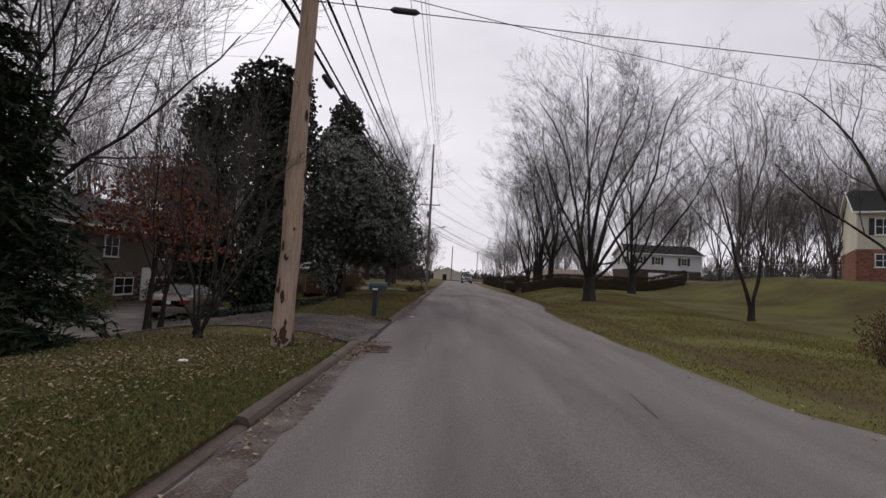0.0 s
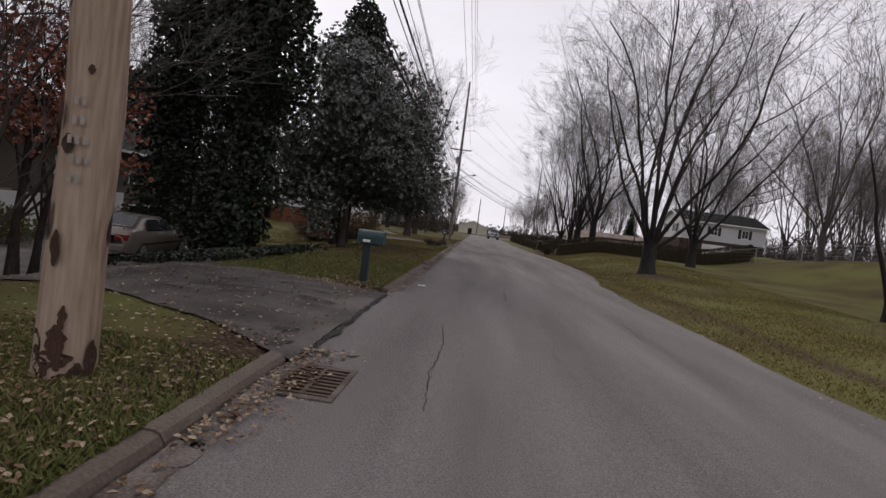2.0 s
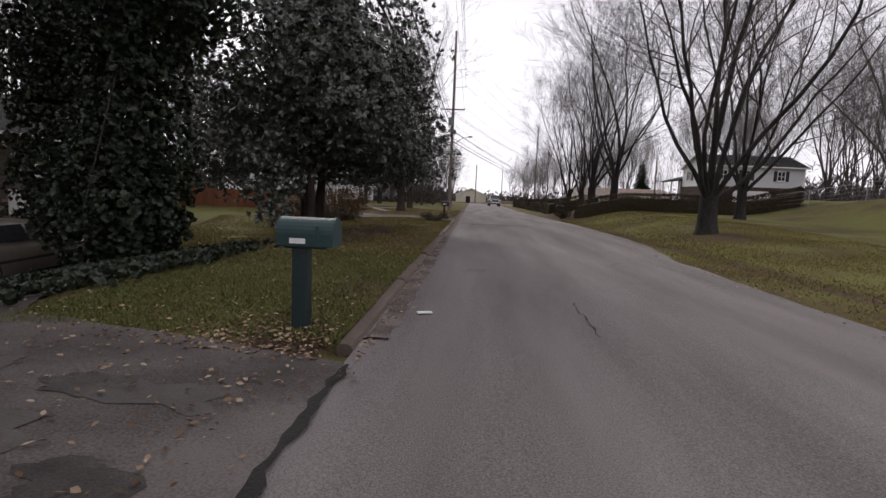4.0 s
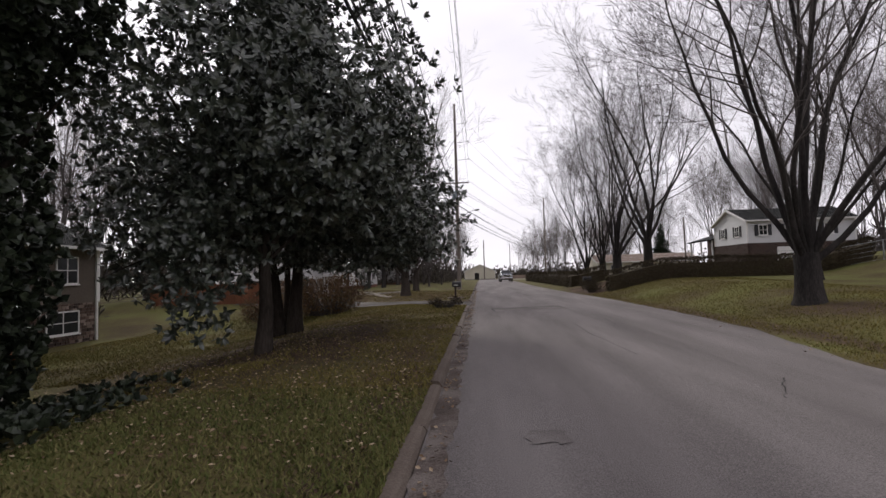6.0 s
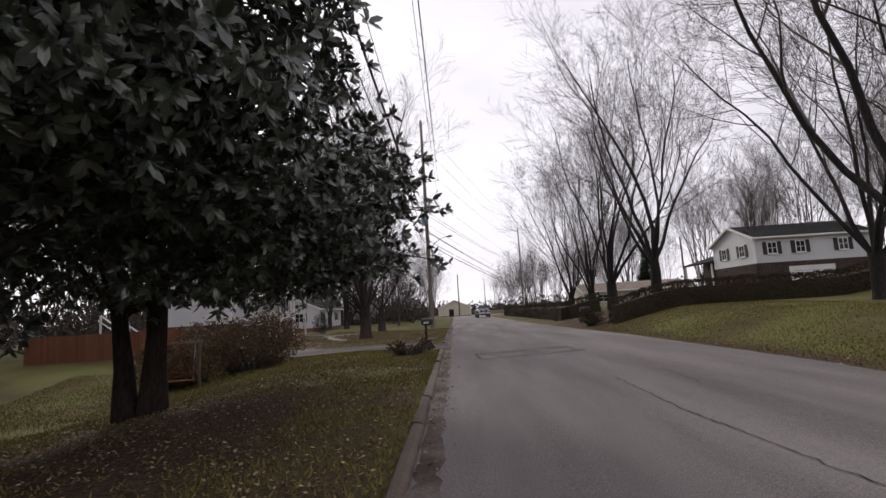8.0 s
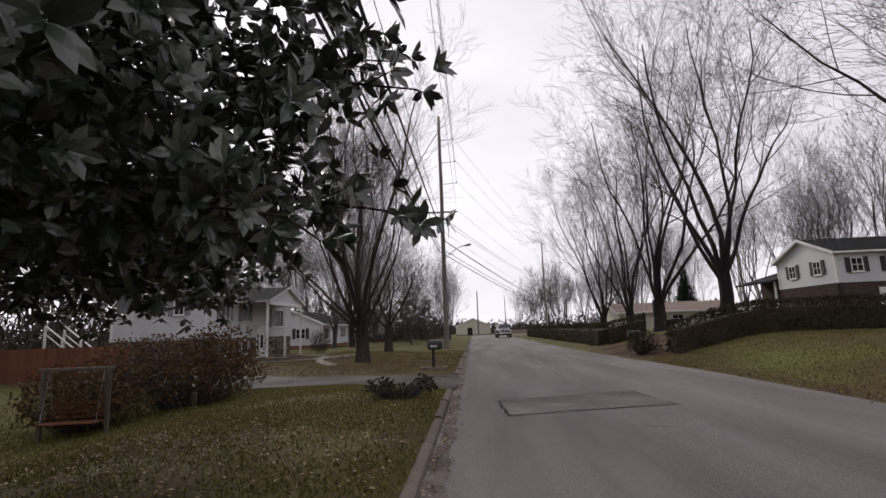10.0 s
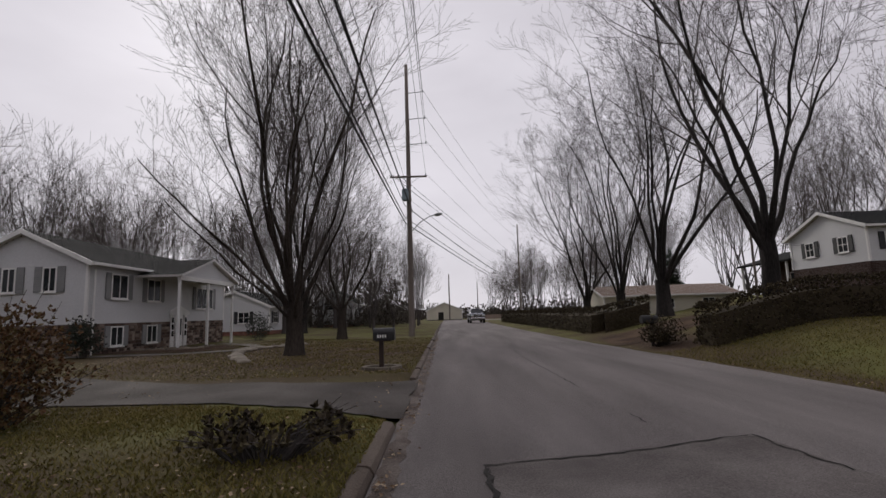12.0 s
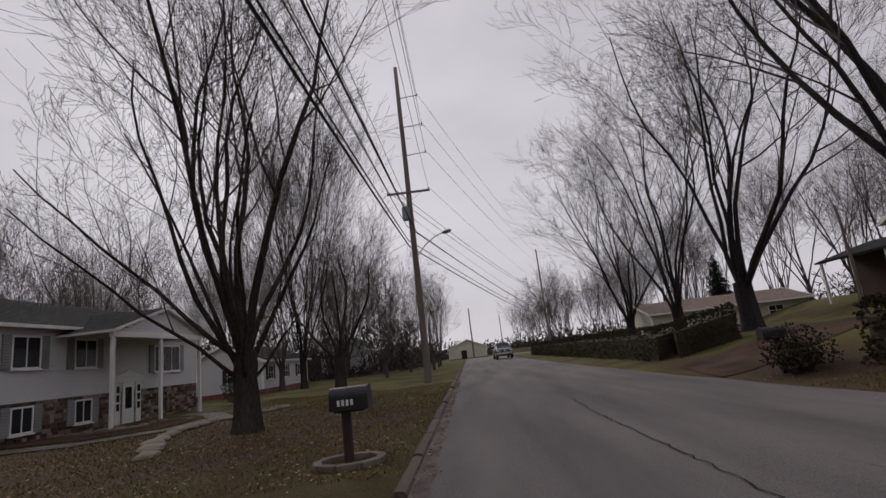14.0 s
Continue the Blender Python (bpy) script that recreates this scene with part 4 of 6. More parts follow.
def hedge(name, a, b, h, w, seed, label):
    """A clipped hedge from a to b along the ground."""
    r = random.Random(seed)
    a, b = Vector(a), Vector(b)
    d = (b - a)
    n = int(d.length * h * (420 if d.length < 20 else 230))
    p = Vector((-d.y, d.x)).normalized()
    spots = []
    for i in range(n):
        t, s = r.random(), r.uniform(-1, 1)
        hh = h * (1 + 0.07 * noise.noise((t * d.length * 0.8, seed, 0)))
        v = r.random()
        face = r.random()
        if face < 0.35:
            v, o = 1.0, Vector((0, 0, 1))
        else:
            s = math.copysign(1.0, s) * (1 + 0.12 * noise.noise((t * d.length, v * 3, seed)))
            o = Vector((p.x * s, p.y * s, 0.2))
        if r.random() < 0.05:
            t = round(t)
            s = r.uniform(-1, 1)
        c = a + d * t + p * (s * w / 2 * (1 - 0.22 * v ** 3) + r.uniform(-0.07, 0.07))
        q = Vector((c.x, c.y, ground_z(c.x, c.y) + 0.03 + v * hh * (1 - 0.1 * s * s) + r.uniform(-0.09, 0.07)))
        spots.append((q, o + Vector((r.uniform(-1, 1), r.uniform(-1, 1), r.uniform(-1, 1))) * 0.6))
    ob = empty(name, pose(0, 0, 0), label, "hedge")
    leaf_mesh(spots, 0.075, M["hedge"], "foliage", ob, "", seed, 0.6, 5)
    vs, fs = [], []
    m = int(d.length / 0.5) + 1
    for i in range(m + 1):
        c = a + d * min(0.995, max(0.005, i / m))
        for k, (s, v) in enumerate(((-0.36, 0), (-0.33, 0.8), (0.33, 0.8), (0.36, 0))):
            q = c + p * (w * s)
            vs.append((q.x, q.y, ground_z(q.x, q.y) - 0.05 + v * h))
    for i in range(m):
        for k in range(3):
            e = i * 4 + k
            fs.append((e, e + 1, e + 5, e + 4))
    fs += [(0, 1, 2, 3), (m * 4, m * 4 + 3, m * 4 + 2, m * 4 + 1)]
    mesh_object("core", vs, fs, M["hedge"], ob)
    return ob


hedge("hedge", (6.5, 46.9), (21.5, 46.1), 1.2, 1.2, 61, "long clipped brown-green hedge rising up the slope")
hedge("hedge", (6.5, 57.0), (6.4, 96), 1.15, 1.2, 62, "long clipped brown-green hedge along the roadside")
hedge("hedge", (6.6, 56.6), (8.6, 56.0), 1.2, 1.2, 63, "short end of the clipped roadside hedge")


# ---- poles and wires ----
def utility_pole(m, h, r0, r1, mat, label, seed, scars=0):
    base = empty("utility_pole", m, label, "utility pole", "utility poles")
    r = random.Random(seed)
    pts = [Vector((r.uniform(-0.02, 0.02), r.uniform(-0.02, 0.02), -0.2 + (h + 0.2) * i / 12)) for i in range(13)]
    vs, fs = branch_tubes([(pts, [r0 + (r1 - r0) * i / 12 + (0.05 * r0 if i == 0 else 0) for i in range(13)])], lambda q: 18)
    n = len(vs)
    fs.append(tuple(range(n - 18, n)))
    mesh_object("post", vs, fs, M[mat], base, smooth=True)
    for k in range(scars):
        a = r.uniform(0, 6.283) if k > 10 else r.uniform(-2.3, -0.4)
        z = r.choice((0.0, 0.0, 0.03, 0.1, 0.3, 0.9, 1.0, 1.7, 2.2, 2.6, 3.1, 3.5, 4.1, 4.6)) + r.uniform(-0.15, 0.15)
        hh, ww = r.uniform(0.06, 0.32), r.uniform(0.018, 0.05) * (1.7 if z < 0.2 else 1)
        rr = (r0 + (r1 - r0) * max(z, 0) / h) * 1.012
        bm = bmesh.new()
        vv = []
        for i in range(9):
            t = i / 8
            for s in (-1, 1):
                wa = a + s * ww / rr * math.sin(math.pi * (0.08 + 0.84 * t)) * r.uniform(0.6, 1.3)
                vv.append(bm.verts.new((math.cos(wa) * rr, math.sin(wa) * rr, max(0.0, z) + hh * t)))
        for i in range(8):
            bm.faces.new((vv[2 * i], vv[2 * i + 1], vv[2 * i + 3], vv[2 * i + 2]))
        part("scar", bm, M["scar"], base, "dark gouge in the pale wood" if k == 0 else "")
    return base


pole_near = utility_pole(pose(-3.2, 8.2, 0.03, 0.3, 0.9, 0), 12.5, 0.19, 0.12, "pole", "pale weathered wooden utility pole with dark gouges beside the kerb", 71, scars=64)
for i, z in enumerate((1.95, 1.82, 1.69, 1.56, 1.43)):
    for k in range(2 + (i in (2, 3))):
        a = -1.35 + 0.24 * k - 0.1 * (i == 2)
        rr = 0.19
        bm = bmesh.new()
        box(bm, (-0.013, -0.002, -0.028), (0.013, 0.002, 0.028), 0, Matrix.Translation((math.cos(a) * rr, math.sin(a) * rr, z)) @ Matrix.Rotation(a + math.pi / 2, 4, "Z"))
        part("tag_bar", bm, M["tag_metal"], pole_near)

pole_far = utility_pole(pose(-3.6, 64.2, -0.05), 18.8, 0.2, 0.11, "pole_grey", "tall grey wooden utility pole with crossarm and street lamp", 72)


def crossarm(parent, z, x0, x1, mat="pole_grey"):
    bm = bmesh.new()
    box(bm, (x0, -0.19, z - 0.06), (x1, -0.10, z + 0.06), 0.008)
    part("crossarm", bm, M[mat], parent)
    for s in (-1, 1):
        bm = bmesh.new()
        tube(bm, (s * 0.75, -0.15, z - 0.06), (0, -0.12, z - 0.55), 0.012, 0.012, 6)
        part("brace", bm, M["steel"], parent)
    for x in (x0 + 0.08, x0 + 0.55, x1 - 0.08):
        bm = bmesh.new()
        tube(bm, (x, -0.145, z + 0.05), (x, -0.145, z + 0.2), 0.04, 0.025, 8)
        part("insulator", bm, M["transformer"], parent)


crossarm(pole_far, 10.7, -1.25, 1.25)
for z, w in ((16.8, 1.1), (14.9, 1.2), (13.1, 1.25)):
    bm = bmesh.new()
    tube(bm, (0.05, 0, z - 0.08), (w, 0, z), 0.03, 0.02, 8)
    tube(bm, (w, 0, z - 0.05), (w, 0, z + 0.12), 0.05, 0.04, 8)
    part("bracket", bm, M["steel"], pole_far)
bm = bmesh.new()
bmesh.ops.create_cone(bm, cap_ends=True, segments=20, radius1=0.23, radius2=0.23, depth=0.8, matrix=Matrix.Translation((-0.22, -0.35, 9.4)))
bmesh.ops.bevel(bm, geom=[e for e in bm.edges if abs(e.verts[0].co.z - e.verts[1].co.z) < 0.01], offset=0.05, segments=2, affect="EDGES")
tube(bm, (-0.3, -0.35, 9.8), (-0.3, -0.35, 10.05), 0.035, 0.02, 8)
tube(bm, (-0.12, -0.35, 9.8), (-0.12, -0.35, 10.05), 0.035, 0.02, 8)
part("transformer", bm, M["transformer"], pole_far, "blue-grey transformer can")
bm = bmesh.new()
pts = [Vector((0.1, -0.1, 6.9)), Vector((0.7, -0.7, 7.4)), Vector((1.3, -1.3, 7.65)), Vector((1.75, -1.75, 7.7))]
for p, q in zip(pts, pts[1:]):
    tube(bm, p, q, 0.032, 0.028, 8)
part("lamp_arm", bm, M["steel"], pole_far)
bm = bmesh.new()
bmesh.ops.create_uvsphere(bm, u_segments=16, v_segments=8, radius=0.2, matrix=Matrix.Translation((1.95, -1.95, 7.68)) @ Matrix.Rotation(radians(-45), 4, "Z") @ Matrix.Diagonal((1.8, 0.8, 0.5, 1)))
part("lamp_head", bm, M["steel"], pole_far, "grey street lamp head", smooth=True)

pole_right = utility_pole(pose(13.2, 127.6, 0.0), 18.4, 0.2, 0.11, "pole_grey", "slender utility pole with crossarm in the distance", 73)
crossarm(pole_right, 10.6, -1.3, 1.3)
utility_pole(pose(-0.6, 132.5, 0), 9.4, 0.16, 0.1, "pole_grey", "short grey utility pole in the distance", 74)
utility_pole(pose(9.5, 200, 0), 12, 0.18, 0.1, "pole_grey", "slim grey utility pole far off", 75)
pole_yard = utility_pole(at(16.8, 60.5), 5.2, 0.08, 0.06, "pole_grey", "thin wooden yard pole behind the hedge", 76)


def wire(points, sag, rad, mat, label, name="overhead_wire"):
    pts = []
    for a, b in zip(points, points[1:]):
        a, b = Vector(a), Vector(b)
        for i in range(16):
            t = i / 16
            p = a.lerp(b, t)
            p.z -= sag * 4 * t * (1 - t)
            pts.append(p)
    pts.append(Vector(points[-1]))
    vs, fs = branch_tubes([(pts, [rad] * len(pts))], lambda q: 5)
    return tagged(mesh_object(name, vs, fs, M[mat]), label, "wire", "wires along the poles")


for (xo, z1, z3, z5, rad, mat, sag) in ((-1.17, 10.9, 10.9, 10.8, 0.018, "cable", 0.55), (-0.7, 10.9, 10.9, 10.8, 0.018, "cable", 0.6), (1.17, 10.9, 10.9, 10.8, 0.01, "wire", 0.5),
                                        (1.1, 16.5, 16.9, 18.0, 0.012, "wire", 0.9), (1.2, 14.6, 15.0, 16.4, 0.012, "wire", 0.9), (1.25, 12.9, 13.2, 14.8, 0.012, "wire", 0.9)):
    wire([(-3.2 + xo, -48, z1), (-3.2 + xo, 8.2, z1), (-3.6 + xo, 64.2, z3), (13.2 + xo, 127.6, z5)], sag, rad, mat, "thin power line strung between poles")
for (xo, z1, z3, z5, rad) in ((-0.25, 6.25, 7.5, 5.6, 0.036), (-0.3, 6.6, 7.9, 6.0, 0.026), (0.22, 6.9, 8.3, 6.4, 0.03), (-0.28, 7.6, 8.7, 6.9, 0.018), (0.2, 8.4, 9.0, 7.4, 0.01)):
    wire([(-3.2 + xo, -48, z1), (-3.2 + xo, 8.2, z1), (-3.6 + xo, 64.2, z3), (13.2 + xo, 127.6, z5)], 0.5, rad, "cable", "thick black communication cable strung between poles")
wire([(-3.1, 8.1, 6.45), (14.0, 12.8, 7.7)], 0.06, 0.01, "cable", "black service cable crossing above the road")
wire([(-3.1, 8.2, 7.0), (30.0, 24.0, 9.5)], 0.3, 0.01, "wire", "thin service wire crossing above the road")
wire([(-3.3, 8.2, 6.6), (-18.4, 27, 3.2)], 0.3, 0.01, "cable", "black service drop to the house")
wire([(-3.6, 64.2, 7.9), (-14.5, 62, 3.9)], 0.4, 0.01, "cable", "black service drop to the house")
wire([(13.2, 127.6, 8.6), (16.8, 60.5, 6.0), (20.2, 60.0, 4.7)], 0.5, 0.01, "cable", "black service drop to the house")


def splice(p, q, rad):
    bm = bmesh.new()
    p, q = Vector(p), Vector(q)
    d = (q - p)
    tube(bm, p + d * 0.12, q - d * 0.12, rad, rad, 10)
    tube(bm, p, p + d * 0.12, rad * 0.3, rad, 10)
    tube(bm, q - d * 0.12, q, rad, rad * 0.3, 10)
    tagged(part("splice_case", bm, M["cable"]), "grey-black splice case hanging on a cable", "splice case", "splice cases on the cables")


splice((-3.47, 10.6, 6.05), (-3.47, 11.4, 6.06), 0.075)
splice((-3.49, 12.6, 6.3), (-3.5, 13.4, 6.31), 0.075)
splice((-1.65, 8.5, 6.545), (-1.1, 8.65, 6.58), 0.06)


# ---- houses ----
def siding(bm, p0, p1, zlo, top, course=0.13, holes=()):
    """Lapped boards on the wall from p0 to p1 (outward to the right of that way). top: a function of the way along, 0 to 1."""
    p0, p1 = Vector((*p0, 0)), Vector((*p1, 0))
    d = (p1 - p0)
    L = d.length
    o = Vector((d.y, -d.x, 0)).normalized()
    z = zlo
    zmax = max(top(i / 20) for i in range(21))
    while z < zmax - 0.01:
        t0, t1 = 0.0, 1.0
        while t0 < 0.5 and top(t0) < z + course * 0.5:
            t0 += 0.01
        while t1 > 0.5 and top(t1) < z + course * 0.5:
            t1 -= 0.01
        if t1 - t0 > 0.02:
            a, b = p0 + d * t0, p0 + d * t1
            zt = min(z + course, zmax)
            q = [a + o * 0.022 + Vector((0, 0, z)), b + o * 0.022 + Vector((0, 0, z)), b + o * 0.004 + Vector((0, 0, zt)), a + o * 0.004 + Vector((0, 0, zt))]
            vs = [bm.verts.new(v) for v in q]
            bm.faces.new(vs)
            lip = [bm.verts.new(a + o * 0.004 + Vector((0, 0, z))), bm.verts.new(b + o * 0.004 + Vector((0, 0, z)))]
            bm.faces.new((lip[0], lip[1], vs[1], vs[0]))
        z += course
    return bm


def stones(bm, p0, p1, z0, z1, seed, w=(0.14, 0.34), h=0.12, proud=0.03):
    r = random.Random(seed)
    p0, p1 = Vector((*p0, 0)), Vector((*p1, 0))
    d = p1 - p0
    L = d.length
    u = d / L
    o = Vector((u.y, -u.x, 0))
    z = z0
    while z < z1 - 0.02:
        hh = min(h * r.uniform(0.85, 1.15), z1 - z)
        s = -r.uniform(0, 0.1)
        while s < L:
            ww = r.uniform(*w)
            a, b = max(0, s + 0.006), min(L, s + ww - 0.006)
            if b - a > 0.02:
                k = proud * r.uniform(0.4, 1.2)
                c = [p0 + u * a + Vector((0, 0, z + 0.006)), p0 + u * b + Vector((0, 0, z + 0.006)), p0 + u * b + Vector((0, 0, z + hh - 0.006)), p0 + u * a + Vector((0, 0, z + hh - 0.006))]
                mid = (c[0] + c[2]) / 2
                back = [bm.verts.new(v) for v in c]
                front = [bm.verts.new(v.lerp(mid, 0.08) + o * k) for v in c]
                bm.faces.new(front)
                for i in range(4):
                    bm.faces.new((back[i], back[(i + 1) % 4], front[(i + 1) % 4], front[i]))
            s += ww
        z += hh
    return bm


def window(parent, p, u, w, h, shutters=None, panes=(2, 2), name="window", sill=True):
    """A framed window on a wall at p (lower middle), u along the wall; the wall faces u turned to the right."""
    u = Vector((*u, 0)).normalized()
    o = Vector((u.y, -u.x, 0))
    m = Matrix.Translation(p) @ Matrix((u.to_4d(), o.to_4d(), (0, 0, 1, 0), (0, 0, 0, 1))).transposed()
    m[3][3] = 1.0
    m = Matrix(((u.x, o.x, 0, p[0]), (u.y, o.y, 0, p[1]), (0, 0, 1, p[2]), (0, 0, 0, 1)))
    win = empty(name)
    win.parent = parent
    f = 0.055
    bm = bmesh.new()
    for lo, hi in (((-w / 2, 0, 0), (w / 2, 0.05, f)), ((-w / 2, 0, h - f), (w / 2, 0.05, h)), ((-w / 2, 0, f), (-w / 2 + f, 0.05, h - f)), ((w / 2 - f, 0, f), (w / 2, 0.05, h - f))):
        box(bm, lo, hi, 0, m)
    for i in range(1, panes[0]):
        x = -w / 2 + w * i / panes[0]
        box(bm, (x - 0.018, 0.004, f), (x + 0.018, 0.045, h - f), 0, m)
    for i in range(1, panes[1]):
        z = h * i / panes[1]
        box(bm, (-w / 2 + f, 0.008, z - 0.016), (w / 2 - f, 0.04, z + 0.016), 0, m)
    part("window_frame", bm, M["white_paint"], win)
    bm = bmesh.new()
    box(bm, (-w / 2 + 0.01, -0.02, 0.01), (w / 2 - 0.01, 0.03, h - 0.01), 0, m)
    part("pane", bm, M["glass"], win)
    if sill:
        bm = bmesh.new()
        box(bm, (-w / 2 - 0.04, 0, -0.05), (w / 2 + 0.04, 0.09, -0.004), 0.006, m)
        part("window_sill", bm, M["white_paint"], win)
    if shutters:
        for s in (-1, 1):
            bm = bmesh.new()
            x0 = s * (w / 2 + 0.02)
            x1 = s * (w / 2 + 0.3)
            n = max(4, int(h / 0.09))
            prof_ = [(0.0, -0.02), (0.045, -0.02)]
            for i in range(n):
                z = 0.04 + (h - 0.08) * i / n
                prof_ += [(0.045, z), (0.06, z + 0.012), (0.046, z + (h - 0.08) / n * 0.9)]
            prof_ += [(0.045, h + 0.02), (0.0, h + 0.02)]
            ends = [[bm.verts.new(m @ Vector((x, y, z))) for y, z in prof_] for x in (min(x0, x1), max(x0, x1))]
            for i in range(len(prof_)):
                j = (i + 1) % len(prof_)
                bm.faces.new((ends[0][i], ends[0][j], ends[1][j], ends[1][i]))
            bm.faces.new(ends[0][::-1])
            bm.faces.new(ends[1])
            bmesh.ops.recalc_face_normals(bm, faces=bm.faces)
            part("shutter", bm, M[shutters], win)
    return win


def roof_slab(bm, a, b, c, d, t=0.1):
    """A slab with upper corners a, b (eave) and c, d (ridge)."""
    up = [Vector(v) for v in (a, b, c, d)]
    n = (up[1] - up[0]).cross(up[3] - up[0]).normalized()
    if n.z < 0:
        n = -n
    lo = [v - n * t for v in up]
    V = [bm.verts.new(v) for v in up + lo]
    for f in ((0, 1, 2, 3), (7, 6, 5, 4), (0, 4, 5, 1), (1, 5, 6, 2), (2, 6, 7, 3), (3, 7, 4, 0)):
        bm.faces.new([V[i] for i in f])
    return bm


def shingles(bm, a, b, c, d, seed, row=0.16):
    """Rows of thin shingle tabs on the slope a b (eave) to d c (ridge)."""
    r = random.Random(seed)
    a, b, c, d = (Vector(v) for v in (a, b, c, d))
    n = (b - a).cross(d - a).normalized()
    if n.z < 0:
        n = -n
    k = max(1, int((d - a).length / row))
    for i in range(k):
        t0, t1 = i / k, (i + 1.1) / k
        e0, e1, f0, f1 = a.lerp(d, t0), b.lerp(c, t0), a.lerp(d, min(1, t1)), b.lerp(c, min(1, t1))
        m = max(1, int((e1 - e0).length / 0.9))
        off = r.random() / m
        for j in range(m + 1):
            s0, s1 = max(0, (j - 1) / m + off), min(1, j / m + off)
            if s1 - s0 < 0.01:
                continue
            q = [e0.lerp(e1, s0) + n * 0.016, e0.lerp(e1, s1) + n * 0.016, f0.lerp(f1, s1) + n * 0.005, f0.lerp(f1, s0) + n * 0.005]
            bm.faces.new([bm.verts.new(v) for v in q])
    return bm


def gable_house(name, m, L, D, base, split, eave, peak, upper, lower, roofmat, label, over=0.35, course=0.13, trim="white_paint"):
    """Front on local +x at x = 0, from y = 0 to L; ridge along y; depth D towards -x."""
    h = empty(name, m, label, "house")
    slope = (peak - eave) / (D / 2)

    def gable_top(t):
        return eave + (peak - eave) * (1 - abs(2 * t - 1))

    walls = [((0, 0), (0, L), lambda t: eave), ((0, L), (-D, L), gable_top), ((-D, L), (-D, 0), lambda t: eave), ((-D, 0), (0, 0), gable_top)]
    for i, (p, q, top) in enumerate(walls):
        bm = bmesh.new()
        pts = [(*p, base), (*q, base), (*q, eave), ((p[0] + q[0]) / 2, (p[1] + q[1]) / 2, top(0.5)), (*p, eave)]
        inn = [Vector(v) for v in pts]
        dv = Vector((q[0] - p[0], q[1] - p[1], 0)).normalized()
        o = Vector((dv.y, -dv.x, 0))
        f = [bm.verts.new(v) for v in inn]
        g = [bm.verts.new(v - o * 0.18) for v in inn]
        bm.faces.new(f)
        bm.faces.new(g[::-1])
        for k in range(5):
            bm.faces.new((f[k], g[k], g[(k + 1) % 5], f[(k + 1) % 5]))
        bmesh.ops.recalc_face_normals(bm, faces=bm.faces)
        w = part("wall", bm, M["mortar"], h)
        bm = siding(bmesh.new(), p, q, split, top, course)
        part("cladding", bm, M[upper], w)
        if lower and split - base > 0.2:
            bm = stones(bmesh.new(), p, q, base, split - 0.005, 90 + i, *(((0.14, 0.36), 0.13) if lower == "stone" else ((0.21, 0.23), 0.075, 0.012)))
            part("masonry", bm, M[lower], w)
    for k, (x, y) in enumerate(((0, 0), (0, L), (-D, L), (-D, 0))):
        bm = bmesh.new()
        box(bm, (x - 0.05, y - 0.05, split), (x + 0.05, y + 0.05, eave), 0.004)
        part("corner_board", bm, M[trim], h)
    zo = eave - slope * over
    rf_ = empty("roof")
    rf_.parent = h
    for s, (xe, xr) in enumerate(((over, -D / 2), (-D - over, -D / 2))):
        ys = (-0.25, L + 0.25) if s == 0 else (L + 0.25, -0.25)
        q = [(xe, ys[0], zo + 0.1), (xe, ys[1], zo + 0.1), (xr, ys[1], peak + 0.1), (xr, ys[0], peak + 0.1)]
        part("roof_deck", roof_slab(bmesh.new(), *q), M[trim], rf_)
        part("shingles", shingles(bmesh.new(), *q, 80 + s), M[roofmat], rf_)
        bm = bmesh.new()
        box(bm, (min(xe, xe + 0.09 * (1 if s == 0 else -1)), -0.25, zo - 0.02), (max(xe, xe + 0.09 * (1 if s == 0 else -1)), L + 0.25, zo + 0.09), 0.012)
        part("gutter", bm, M[trim], h)
    for y in (-0.26, L + 0.26):
        for s in (0, 1):
            xe = over if s == 0 else -D - over
            bm = bmesh.new()
            V = [bm.verts.new(v) for v in ((xe, y - 0.015, zo - 0.06), (xe, y + 0.015, zo - 0.06), (xe, y + 0.015, zo + 0.12), (xe, y - 0.015, zo + 0.12),
                                           (-D / 2, y - 0.015, peak - 0.06), (-D / 2, y + 0.015, peak - 0.06), (-D / 2, y + 0.015, peak + 0.12), (-D / 2, y - 0.015, peak + 0.12))]
            for f in ((0, 1, 2, 3), (7, 6, 5, 4), (0, 4, 5, 1), (1, 5, 6, 2), (2, 6, 7, 3), (3, 7, 4, 0)):
                bm.faces.new([V[i] for i in f])
            bmesh.ops.recalc_face_normals(bm, faces=bm.faces)
            part("bargeboard", bm, M[trim], h)
    return h


# white split-level house with stone base and gabled porch
hl = gable_house("white_house", pose(-14.8, 50.1, 0), 11.4, 4.9, -0.15, 1.42, 3.78, 4.95, "white_siding", "stone", "roof", "white split-level house with stone base, grey shutters and gabled porch", over=0.3)
for y, w, zz, hh in ((1.8, 1.05, 2.4, 1.02), (4.2, 1.05, 2.35, 1.02), (9.0, 1.9, 2.05, 1.15)):
    window(hl, (0.022, y, zz), (0, 1), w, hh, "shutter", panes=(2 if w < 1.5 else 3, 1))
for y in (1.75, 4.15):
    window(hl, (0.03, y, 0.5), (0, 1), 0.8, 0.8, "shutter", panes=(2, 1))
for x in (-2.95, -1.4):
    window(hl, (x, -0.022, 2.65), (1, 0), 0.55, 0.95, "shutter", panes=(2, 1))
door = empty("front_door")
door.parent = hl
boxed("door_leaf", (0.02, 6.1, 0.05), (0.075, 6.75, 1.72), M["white_paint"], door, bevel=0.006)
